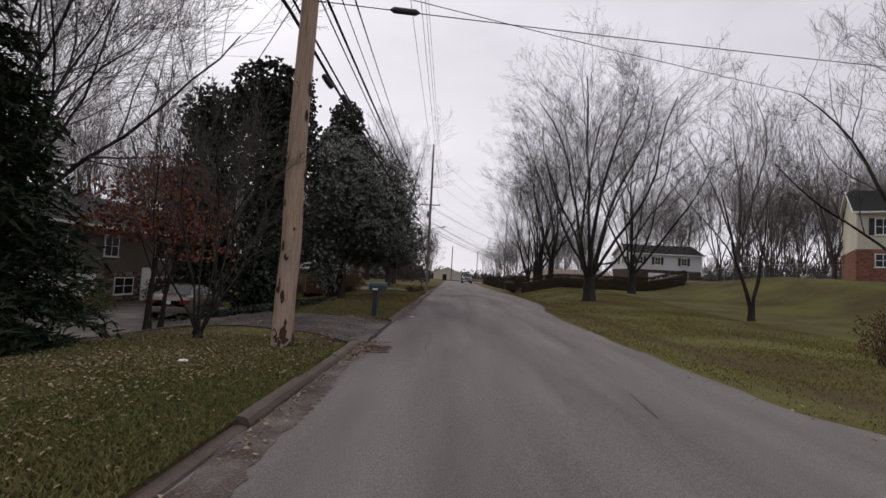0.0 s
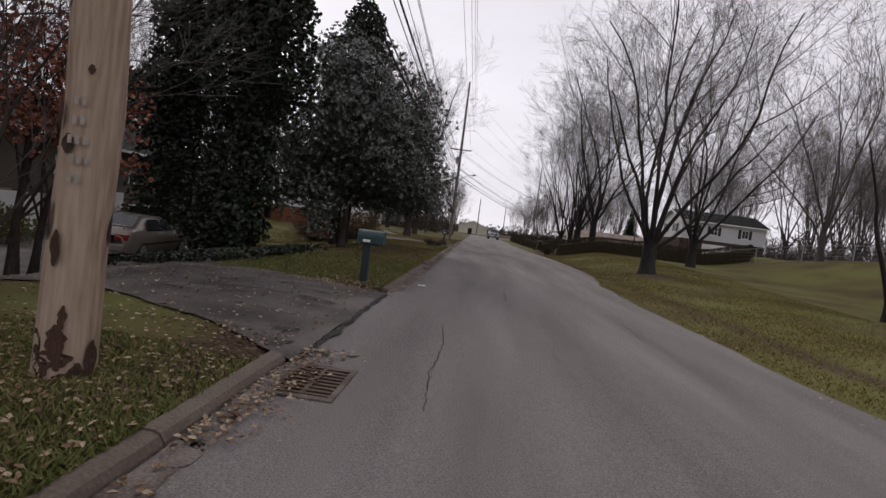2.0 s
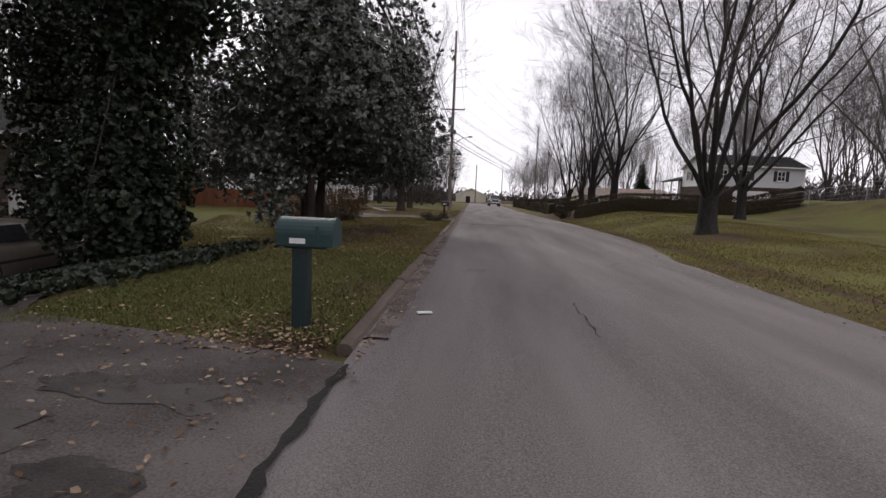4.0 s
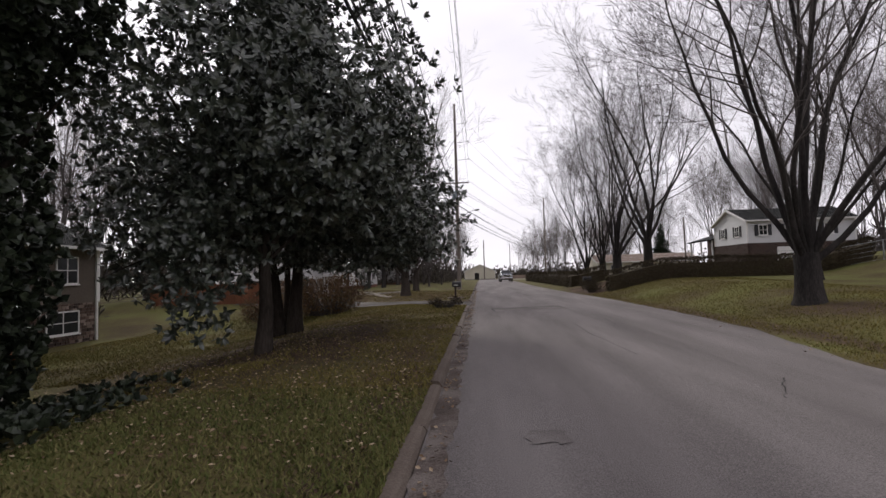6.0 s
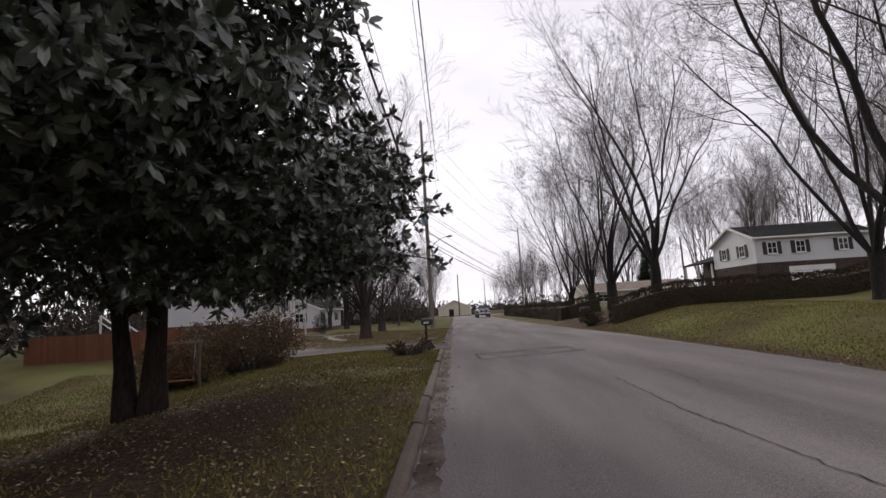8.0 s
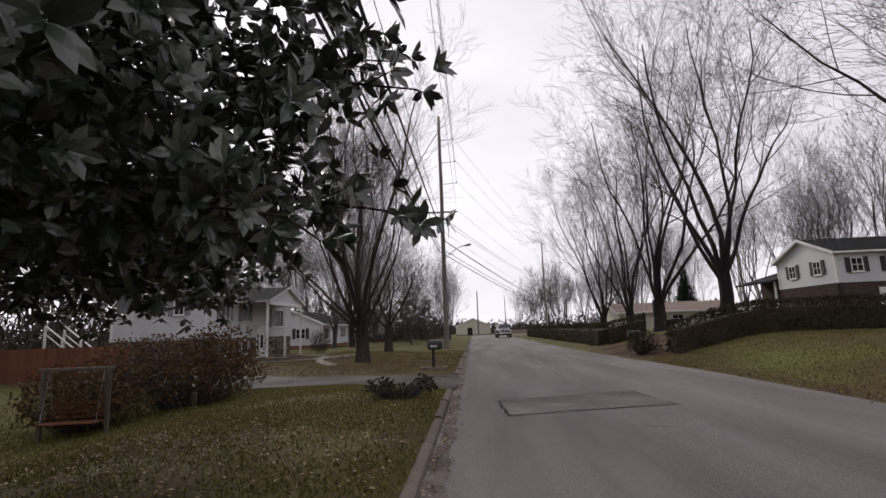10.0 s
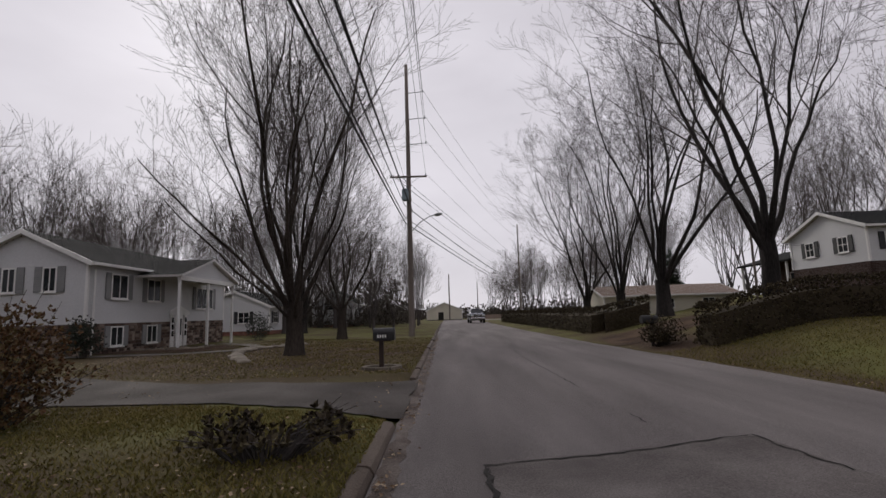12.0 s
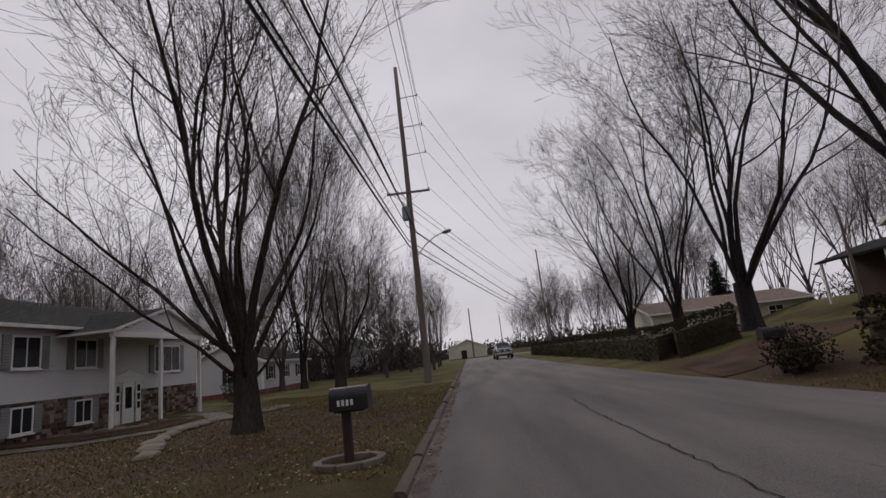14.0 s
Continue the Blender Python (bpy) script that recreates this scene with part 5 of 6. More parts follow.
boxed("door_glass", (0.07, 6.24, 0.75), (0.085, 6.6, 1.55), M["glass"], door, "dark glazed upper pane")
for y in (5.68, 6.88):
    boxed("sidelight", (0.02, y, 0.1), (0.07, y + 0.3, 1.72), M["white_paint"], door)
    for k in range(3):
        boxed("sidelight_pane", (0.066, y + 0.07, 0.7 + k * 0.33), (0.08, y + 0.23, 0.95 + k * 0.33), M["glass"], door)
boxed("door_head", (0.02, 5.55, 1.74), (0.12, 7.3, 1.92), M["white_paint"], door, bevel=0.01)
bm = bmesh.new()
V = [bm.verts.new(v) for v in ((0.02, 5.55, 1.93), (0.02, 7.3, 1.93), (0.02, 6.42, 2.2), (0.1, 5.55, 1.93), (0.1, 7.3, 1.93), (0.1, 6.42, 2.2))]
for f in ((0, 1, 2), (5, 4, 3), (0, 3, 4, 1), (1, 4, 5, 2), (2, 5, 3, 0)):
    bm.faces.new([V[i] for i in f])
part("pediment", bm, M["white_paint"], door)
porch = empty("porch")
porch.parent = hl
PX, P0, P1 = 1.85, 3.15, 8.5
part("porch_roof", roof_slab(roof_slab(bmesh.new(), (-2.3, P0 - 0.3, 3.45), (PX + 0.2, P0 - 0.3, 3.45), (PX + 0.2, (P0 + P1) / 2, 4.42), (-2.3, (P0 + P1) / 2, 4.42), 0.09), (-2.3, P1 + 0.3, 3.45), (PX + 0.2, P1 + 0.3, 3.45), (PX + 0.2, (P0 + P1) / 2, 4.42), (-2.3, (P0 + P1) / 2, 4.42), 0.09), M["white_paint"], porch)
part("porch_shingles", shingles(shingles(bmesh.new(), (-2.3, P0 - 0.3, 3.45), (PX + 0.2, P0 - 0.3, 3.45), (PX + 0.2, (P0 + P1) / 2, 4.42), (-2.3, (P0 + P1) / 2, 4.42), 5), (-2.3, P1 + 0.3, 3.45), (PX + 0.2, P1 + 0.3, 3.45), (PX + 0.2, (P0 + P1) / 2, 4.42), (-2.3, (P0 + P1) / 2, 4.42), 6), M["roof"], porch)
bm = bmesh.new()
siding(bm, (PX, P0), (PX, P1), 3.42, lambda t: 3.42 + 0.88 * (1 - abs(2 * t - 1)), 0.12)
part("porch_gable", bm, M["white_siding"], porch)
boxed("porch_beam", (PX - 0.12, P0 - 0.1, 3.22), (PX + 0.03, P1 + 0.1, 3.42), M["white_paint"], porch, bevel=0.006)
for y in (P0, P0 + 2.6, P1):
    bm = bmesh.new()
    box(bm, (PX - 0.11, y - 0.055, -0.05), (PX, y + 0.055, 3.24), 0.012)
    box(bm, (PX - 0.14, y - 0.085, -0.05), (PX + 0.03, y + 0.085, 0.16), 0.01)
    part("porch_post", bm, M["white_paint"], porch)
boxed("porch_slab", (0.05, P0 - 0.3, -0.1), (PX + 0.3, P1 + 0.3, 0.07), M["concrete"], porch, bevel=0.02)
bm = bmesh.new()
tube(bm, (0.12, 0.25, 0.1), (0.12, 0.25, 3.5), 0.035, 0.035, 8)
part("downpipe", bm, M["white_paint"], hl)
# deck stair beside the house
deck = empty("deck_stair", pose(-20.4, 47.5, 0.05), "white wooden deck with stair rails behind the house", "deck")
for i in range(6):
    boxed("tread", (i * 0.28, -0.5, 1.3 - i * 0.22), (i * 0.28 + 0.3, 0.5, 1.34 - i * 0.22), M["grey_wood"], deck)
for y in (-0.52, 0.52):
    bm = bmesh.new()
    tube(bm, (0, y, 2.2), (1.7, y, 0.95), 0.04, 0.04, 6)
    tube(bm, (0, y, 1.85), (1.7, y, 0.6), 0.03, 0.03, 6)
    part("handrail", bm, M["white_paint"], deck)
    for i in (0, 3, 6):
        boxed("rail_post", (i * 0.28 - 0.04, y - 0.04, 0), (i * 0.28 + 0.04, y + 0.04, 2.2 - i * 0.2), M["white_paint"], deck)

# white house up the slope, gable to the road
# Lower walls take the darkened brick, shade painted in
hr = gable_house("white_house", pose(20.0, 56.3, 0, 0, 0, -90), 8.2, 5.5, 1.2, 3.35, 5.2, 6.3, "white_siding", "brick_shaded", "roof", "white two-storey house with black shutters on a rise", over=0.3)
for x in (-3.9, -1.5):
    window(hr, (x, -0.022, 3.95), (1, 0), 0.7, 0.85, "shutter_black")
for y in (1.2, 3.2, 6.2):
    window(hr, (0.022, y, 3.95), (0, 1), 0.7, 0.85, "shutter_black")
boxed("garage_door", (0.02, 2.2, 1.6), (0.07, 5.4, 3.0), M["white_paint"], hr, bevel=0.01)
for i in range(1, 4):
    boxed("door_groove", (0.065, 2.25, 1.6 + i * 0.35 - 0.012), (0.076, 5.35, 1.6 + i * 0.35 + 0.012), M["shutter"], hr)
bm = roof_slab(bmesh.new(), (-5.6, -0.3, 4.05), (-5.6 - 5.2, -0.3, 4.05), (-5.6 - 5.2, 3.0, 4.95), (-5.6, 3.0, 4.95), 0.12)
part("porch_roof", bm, M["roof"], hr)
for x in (-6.0, -8.3, -10.6):
    boxed("porch_post", (x - 0.06, -0.1, 1.6), (x + 0.06, 0.02, 4.0), M["white_paint"], hr, bevel=0.008)
# Porch wall in the same darkened brick for the shade under its roof
boxed("porch_wall", (-10.7, 1.6, 1.2), (-5.55, 1.8, 4.3), M["brick_shaded"], hr)
window(hr, (-7.6, 1.58, 2.3), (1, 0), 0.9, 1.1, None)

# brick and cream house at the end of the lawn
hb = gable_house("brick_house", pose(26.9, 33.0, 0.95, 0, 0, -122), 11, 7.5, 1.2, 3.75, 6.35, 8.2, "cream_siding", "brick", "roof", "two-storey house with brick below and cream siding above", over=0.4, course=0.16)
for y in (1.35, 4.5, 8.0):
    window(hb, (0.022, y, 4.7), (0, 1), 0.85, 1.1, "shutter_black")
    window(hb, (0.022, y, 2.55), (0, 1), 0.85, 0.9, None)

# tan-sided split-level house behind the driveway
h1 = gable_house("tan_house", pose(-18.5, 17.0, -0.95), 18.9, 7.5, -0.2, 1.7, 4.2, 6.0, "shaded_tan_siding", "stone", "roof", "shaded tan split-level house with stone base and white window trim", over=0.5, course=0.2)
for y in (1.6, 4.6, 8.2, 12.6, 17.2):
    window(h1, (0.022, y, 2.5), (0, 1), 1.1, 1.15, None)
for y in (9.4, 13.0, 17.0):
    window(h1, (0.035, y, 0.45), (0, 1), 1.6, 0.95, None, panes=(2, 2))
boxed("garage_door", (0.03, 1.0, -0.2), (0.08, 4.0, 1.7), M["door_grey"], h1, bevel=0.01)
boxed("garage_wall", (0.03, 4.1, -0.2), (0.075, 7.2, 1.6), M["white_paint"], h1)
boxed("downpipe", (0.03, 18.7, -0.2), (0.1, 18.8, 4.1), M["white_paint"], h1)
boxed("entry_door", (0.03, 10.9, -0.15), (0.08, 11.8, 1.95), M["white_paint"], h1, bevel=0.01)

# smaller houses further off
h2 = gable_house("white_house", pose(-15.2, 70.5, 0), 9, 5.5, -0.1, 0.5, 2.4, 3.6, "white_siding", "brick", "roof", "distant low white house behind the trees", over=0.3)
for y in (1.2, 4.0, 7.0):
    window(h2, (0.022, y, 1.1), (0, 1), 0.9, 0.9, "shutter_black")
window(h2, (-2.0, -0.022, 1.1), (1, 0), 0.9, 0.9, "shutter_black")
h3 = gable_house("white_house", pose(-12.6, 92, 0), 6.5, 5, -0.1, 0.5, 3.0, 4.6, "white_siding", "brick", "roof", "distant white gabled house among bare trees", over=0.3)
for y in (1.5, 4.5):
    window(h3, (0.022, y, 1.4), (0, 1), 0.9, 1.0, "shutter_black")
window(h3, (-3.0, -0.022, 2.2), (1, 0), 1.0, 1.2, None)
h4 = gable_house("white_garage", pose(2.0, 136, -0.05), 8, 7.4, 0, 0.2, 2.1, 3.7, "cream_siding", None, "roof_tan", "cream gabled garage facing the end of the street", over=0.25)
# Flat dark plate in place of the open, shaded garage doorway
boxed("garage_door", (-5.0, -0.06, 0), (-3.9, -0.02, 1.7), M["dark"], h4)
bm = bmesh.new()
stones(bm, (3.2, 138), (17, 140), 0.0, 0.85, 7, (0.4, 0.8), 0.28, 0.05)
box(bm, (3.2, 138.05, -0.1), (10, 138.4, 0.86))
tagged(part("garden_wall", bm, M["roof_tan"]), "low tan stone wall beyond the side road", "wall")
h5 = gable_house("long_low_house", pose(12.4, 74.6, 0.7, 0, 0, -90), 11.5, 6, -0.2, 0.1, 1.75, 2.6, "cream_siding", None, "roof_tan", "long low house with a tan roof behind the hedge", over=0.4)
for y in (2.0, 5.5, 9.0):
    window(h5, (0.022, y, 0.6), (0, 1), 1.1, 0.8, None)
h6 = gable_house("shed", pose(33.0, 44.0, 0.9, 0, 0, -90), 5, 4, 0, 0.1, 1.7, 2.3, "shaded_tan_siding", None, "roof", "low grey shed behind the wire fence", over=0.3)
window(h6, (0.022, 2.5, 1.0), (0, 1), 0.9, 0.8, None)


# ---- roadside things ----
def arch_box(bm, w, h, L, m):
    """A mailbox body: flat sides and a round top, along local y."""
    n = 12
    ring = [(-w / 2, 0), (w / 2, 0)] + [(w / 2 * math.cos(math.pi * i / n), h - w / 2 + w / 2 * math.sin(math.pi * i / n)) for i in range(n + 1)]
    A = [bm.verts.new(m @ Vector((x, -L / 2, z))) for x, z in ring]
    B = [bm.verts.new(m @ Vector((x, L / 2, z))) for x, z in ring]
    k = len(ring)
    for i in range(k):
        bm.faces.new((A[i], A[(i + 1) % k], B[(i + 1) % k], B[i]))
    bm.faces.new(A[::-1])
    bm.faces.new(B)
    bmesh.ops.recalc_face_normals(bm, faces=bm.faces)
    return bm


def mailbox(m, body, post, height, post_r, label, w=0.24, h=0.26, L=0.52, bars=0, base_mat=None):
    """Its door looks along local +x, to the road."""
    mb = empty("mailbox", m, label, "mailbox")
    turn = Matrix.Translation((0.06, 0, height - h)) @ Matrix.Rotation(radians(-90), 4, "Z")
    bx = part("box", arch_box(bmesh.new(), w, h, L, turn), M[body], mb)
    part("door", arch_box(bmesh.new(), w + 0.02, h + 0.012, 0.03, Matrix.Translation((0.06 + L / 2 + 0.012, 0, height - h - 0.004)) @ Matrix.Rotation(radians(-90), 4, "Z")), M[body], mb)
    bm = bmesh.new()
    box(bm, (-post_r, -post_r, -0.1), (post_r, post_r, height - h), 0.01)
    part("post", bm, M[post], mb)
    bm = bmesh.new()
    box(bm, (-0.14, -0.09, height - h - 0.03), (0.26, 0.09, height - h - 0.002), 0.006)
    part("bracket", bm, M[post], mb)
    bm = bmesh.new()
    box(bm, (0.18, -w / 2 - 0.012, height - h + 0.06), (0.21, -w / 2 - 0.004, height - h + 0.2), 0.002)
    part("flag", bm, M[body], mb)
    for i in range(bars):
        x = -0.08 + 0.06 * i
        bm = bmesh.new()
        box(bm, (x, -w / 2 - 0.005, height - h + 0.06), (x + 0.035, -w / 2 - 0.001, height - h + 0.135), 0)
        part("number_bar", bm, M["plate_white"], mb)
    return mb


mb = mailbox(at(-2.62, 15.0), "mb_green", "mb_dark", 1.1, 0.075, "dark green plastic mailbox on a thick post beside the driveway", w=0.3, h=0.27, L=0.52)
boxed("number_plate", (-0.07, -0.156, 0.855), (0.08, -0.151, 0.905), M["plate_white"], mb)
mb = mailbox(at(-2.95, 44.0), "mb_black", "mb_post", 1.0, 0.055, "black metal mailbox with white numerals on a dark wooden post", w=0.28, h=0.3, L=0.5, bars=4)
planter = empty("mailbox_planter", at(-2.95, 44.0), "low ring of edging stones round a mailbox post", "stone ring")
rr_ = random.Random(9)
for i in range(9):
    a = 2 * math.pi * i / 9
    bm = bmesh.new()
    box(bm, (-0.15, -0.06, -0.03), (0.15, 0.06, 0.06), 0.02, Matrix.Translation((0.42 * math.cos(a), 0.36 * math.sin(a), 0.02)) @ Matrix.Rotation(a + math.pi / 2, 4, "Z"))
    part("stone", bm, M["pale_stone"], planter)
mailbox(pose(5.75, 48.9, ground_z(5.75, 48.9), 0, 0, 180), "mb_black", "mb_post", 1.05, 0.05, "black mailbox on a post sunk in a scrubby shrub", bars=0)

# storm drain by the kerb
drain = empty("storm_drain", pose(-1.6, 8.95, 0.012) @ Matrix.Diagonal((0.66, 0.68, 1, 1)), "rusty cast-iron storm drain grate in cracked concrete", "storm drain")
for lo, hi in (((-0.4, -0.62, -0.03), (0.42, -0.52, 0.012)), ((-0.4, 0.52, -0.03), (0.42, 0.62, 0.012)), ((0.34, -0.52, -0.03), (0.42, 0.52, 0.012)), ((-0.4, -0.52, -0.03), (-0.33, 0.52, 0.012))):
    boxed("concrete_collar", lo, hi, M["gutter"], drain, bevel=0.006)
# Shallow dark plate under the bars; the hole's shade is its colour
boxed("pit", (-0.33, -0.52, -0.02), (0.34, 0.52, -0.006), M["dark"], drain)
for i in range(9):
    y = -0.48 + 0.12 * i
    boxed("grate_bar", (-0.33, y - 0.022, -0.012), (0.34, y + 0.022, 0.016), M["iron"], drain, bevel=0.004)
boxed("grate_rib", (-0.02, -0.52, -0.012), (0.03, 0.52, 0.014), M["iron"], drain)

# flat stones edging the front bed and the path
rs = random.Random(21)


def edging(way, count, big):
    lens = [math.dist(a, b) for a, b in zip(way, way[1:])]
    for i in range(count):
        d = (i + 0.5) / count * sum(lens)
        k = 0
        while k < len(lens) - 1 and d > lens[k]:
            d -= lens[k]
            k += 1
        (x0, y0), (x1, y1) = way[k], way[k + 1]
        x, y = x0 + (x1 - x0) * d / lens[k] + rs.uniform(-0.06, 0.06), y0 + (y1 - y0) * d / lens[k]
        bm = bmesh.new()
        s = rs.uniform(*big)
        bmesh.ops.create_icosphere(bm, subdivisions=2, radius=1, matrix=Matrix.Diagonal((s * 1.2, s * 0.8, rs.uniform(0.06, 0.11), 1)))
        for v in bm.verts:
            v.co += Vector((noise.noise(v.co * 4 + Vector((i, 0, 0))), noise.noise(v.co * 4 + Vector((0, i, 0))), 0)) * 0.06
        ob = tagged(part("edging_stone", bm, M["pale_stone"]), "flat pale stone edging a flower bed", "stone", "stones edging the bed")
        ob.matrix_basis = pose(x, y, ground_z(x, y) + 0.03, 0, 0, math.degrees(math.atan2(y1 - y0, x1 - x0)) + rs.uniform(-25, 25))


edging([(-8.3, 56.2), (-8.8, 54.4), (-9.2, 52.8), (-9.2, 50.8), (-8.4, 48.4), (-7.3, 46.3)], 26, (0.2, 0.34))
edging([(-12.1, 54.8), (-12.3, 53.0), (-13.9, 52.85), (-14.7, 52.75)], 9, (0.16, 0.26))

# broken flakes of concrete where the kerb ends
for i in range(7):
    bm = bmesh.new()
    s = rs.uniform(0.02, 0.05)
    bmesh.ops.create_icosphere(bm, subdivisions=2, radius=1, matrix=Matrix.Diagonal((s * 1.3, s * 0.8, 0.008, 1)))
    for v in bm.verts:
        v.co += Vector((noise.noise(v.co * 14 + Vector((i, 0, 0))), noise.noise(v.co * 14 + Vector((0, i, 0))), 0)) * 0.03
    ob = tagged(part("concrete_flake", bm, M["pale_stone"]), "flat broken flake of pale kerb concrete", "rubble", "broken kerb concrete")
    ob.matrix_basis = pose(-1.68 + rs.uniform(-0.22, 0.22), 9.76 + rs.uniform(-0.07, 0.09), 0.025, 0, 0, rs.uniform(0, 180))

# wire fence with timber posts, wooden fence, garden swing
wf = empty("wooden_fence", pose(-21.5, 43.6, ground_z(-18, 43.6) - 0.05), "reddish-brown board fence behind the lawn", "fence")
bm = bmesh.new()
for i in range(50):
    pl = box(bmesh.new(), (i * 0.15 + 0.004, -0.012, 0), (i * 0.15 + 0.146, 0.012, 1.25), 0)
    part("board", pl, M["fence_wood"], wf)
for z in (0.3, 1.0):
    boxed("rail", (0, 0.014, z), (7.5, 0.05, z + 0.08), M["fence_wood"], wf)
bm.free()
swing = empty("garden_swing", at(-11.0, 37.6, 8), "wooden slatted swing bench hanging in a timber stand", "swing bench")
for x in (-0.75, 0.75):
    boxed("upright", (x - 0.04, -0.04, -0.05), (x + 0.04, 0.04, 1.56), M["grey_wood"], swing, bevel=0.006)
boxed("top_rail", (-0.85, -0.045, 1.56), (0.85, 0.045, 1.63), M["grey_wood"], swing, bevel=0.006)
for i in range(5):
    boxed("seat_slat", (-0.66, -0.32 + i * 0.1, 0.36), (0.66, -0.24 + i * 0.1, 0.385), M["fence_wood"], swing)
for i in range(4):
    boxed("back_slat", (-0.66, 0.19 + 0.02 * i, 0.44 + i * 0.1), (0.66, 0.215 + 0.02 * i, 0.52 + i * 0.1), M["fence_wood"], swing)
for x in (-0.62, 0.62):
    bm = bmesh.new()
    tube(bm, (x, -0.2, 0.38), (x, 0, 1.57), 0.008, 0.008, 5)
    tube(bm, (x, 0.2, 0.5), (x, 0, 1.57), 0.008, 0.008, 5)
    part("chain", bm, M["steel"], swing)
cf = empty("chain_link_fence", pose(0, 0, 0), "grey chain-link fence along the back of the lawn", "fence")
pts = [(19 + 2.2 * i, 46.5 - 1.9 * i) for i in range(6)]
for x, y in pts:
    bm = bmesh.new()
    tube(bm, (x, y, ground_z(x, y) - 0.1), (x, y, ground_z(x, y) + 1.15), 0.03, 0.03, 8)
    part("post", bm, M["steel"], cf)
for z in (0.05, 0.35, 0.6, 0.85, 1.12):
    bm = bmesh.new()
    for (x0, y0), (x1, y1) in zip(pts, pts[1:]):
        tube(bm, (x0, y0, ground_z(x0, y0) + z), (x1, y1, ground_z(x1, y1) + z), 0.014 if z > 1 else 0.006, 0.014 if z > 1 else 0.006, 5)
    part("rail", bm, M["steel"], cf)
for k, (x, y) in enumerate(((-17.2, 31.0), (-17.0, 30.3))):
    bm = bmesh.new()
    bmesh.ops.create_uvsphere(bm, u_segments=20, v_segments=10, radius=0.18)
    for v in bm.verts:
        a = math.atan2(v.co.y, v.co.x)
        f = 1 + 0.08 * abs(math.sin(a * 5))
        v.co = Vector((v.co.x * f, v.co.y * f, v.co.z * 0.8))
    pk = tagged(part("pumpkin", bm, M["pumpkin"], smooth=True), "orange pumpkin by the house wall", "pumpkin", "pumpkins by the wall")
    pk.matrix_basis = pose(x, y, ground_z(x, y) + 0.13)
bm = bmesh.new()
box(bm, (-0.09, -0.04, -0.008), (0.09, 0.04, 0.008), 0.004)
lit = tagged(part("litter", bm, M["paper"]), "scrap of white litter on the road", "litter")
lit.matrix_basis = pose(-1.5, 16.1, 0.03, 0, 0, 15)
bm = bmesh.new()
bmesh.ops.create_icosphere(bm, subdivisions=2, radius=0.06, matrix=Matrix.Diagonal((1.3, 0.9, 0.4, 1)))
lit = tagged(part("litter", bm, M["paper"]), "crumpled white litter on the lawn", "litter")
lit.matrix_basis = pose(-3.95, 6.3, ground_z(-3.95, 6.3) + 0.03)


# ---- vehicles ----
def loft(name, rows, mat, parent, label="", smooth=True):
    """A skin over cross-sections: rows of equal length, each a list of points."""
    vs = [tuple(p) for row in rows for p in row]
    k = len(rows[0])
    fs = []
    for i in range(len(rows) - 1):
        for j in range(k - 1):
            a = i * k + j
            fs.append((a, a + 1, a + k + 1, a + k))
    ob = mesh_object(name, vs, fs, mat, parent, label, smooth)
    return ob


def wheel(parent, x, y, r, w):
    wh = empty("wheel", pose(x, y, r, 0, 90, 0))
    wh.parent = parent
    bm = bmesh.new()
    bmesh.ops.create_cone(bm, cap_ends=True, segments=28, radius1=r, radius2=r, depth=w)
    bmesh.ops.bevel(bm, geom=[e for e in bm.edges if abs(e.verts[0].co.z - e.verts[1].co.z) < 0.01], offset=0.04, segments=2, affect="EDGES")
    part("tyre", bm, M["tyre"], wh)
    bm = bmesh.new()
    bmesh.ops.create_cone(bm, cap_ends=True, segments=20, radius1=r * 0.62, radius2=r * 0.62, depth=w + 0.02)
    for i in range(5):
        a = 2 * math.pi * i / 5
        for s in (-1, 1):
            box(bm, (-0.03, 0.05, -0.012), (0.03, r * 0.6, 0.012), 0, Matrix.Translation((0, 0, s * (w / 2 + 0.012))) @ Matrix.Rotation(a, 4, "Z"))
    part("rim", bm, M["rim"], wh)


def section(y, pts):
    """A half outline mirrored: pts of (half width, height) from the sill up to the middle."""
    return [Vector((-x, y, z)) for x, z in pts] + [Vector((x, y, z)) for x, z in pts[::-1]]


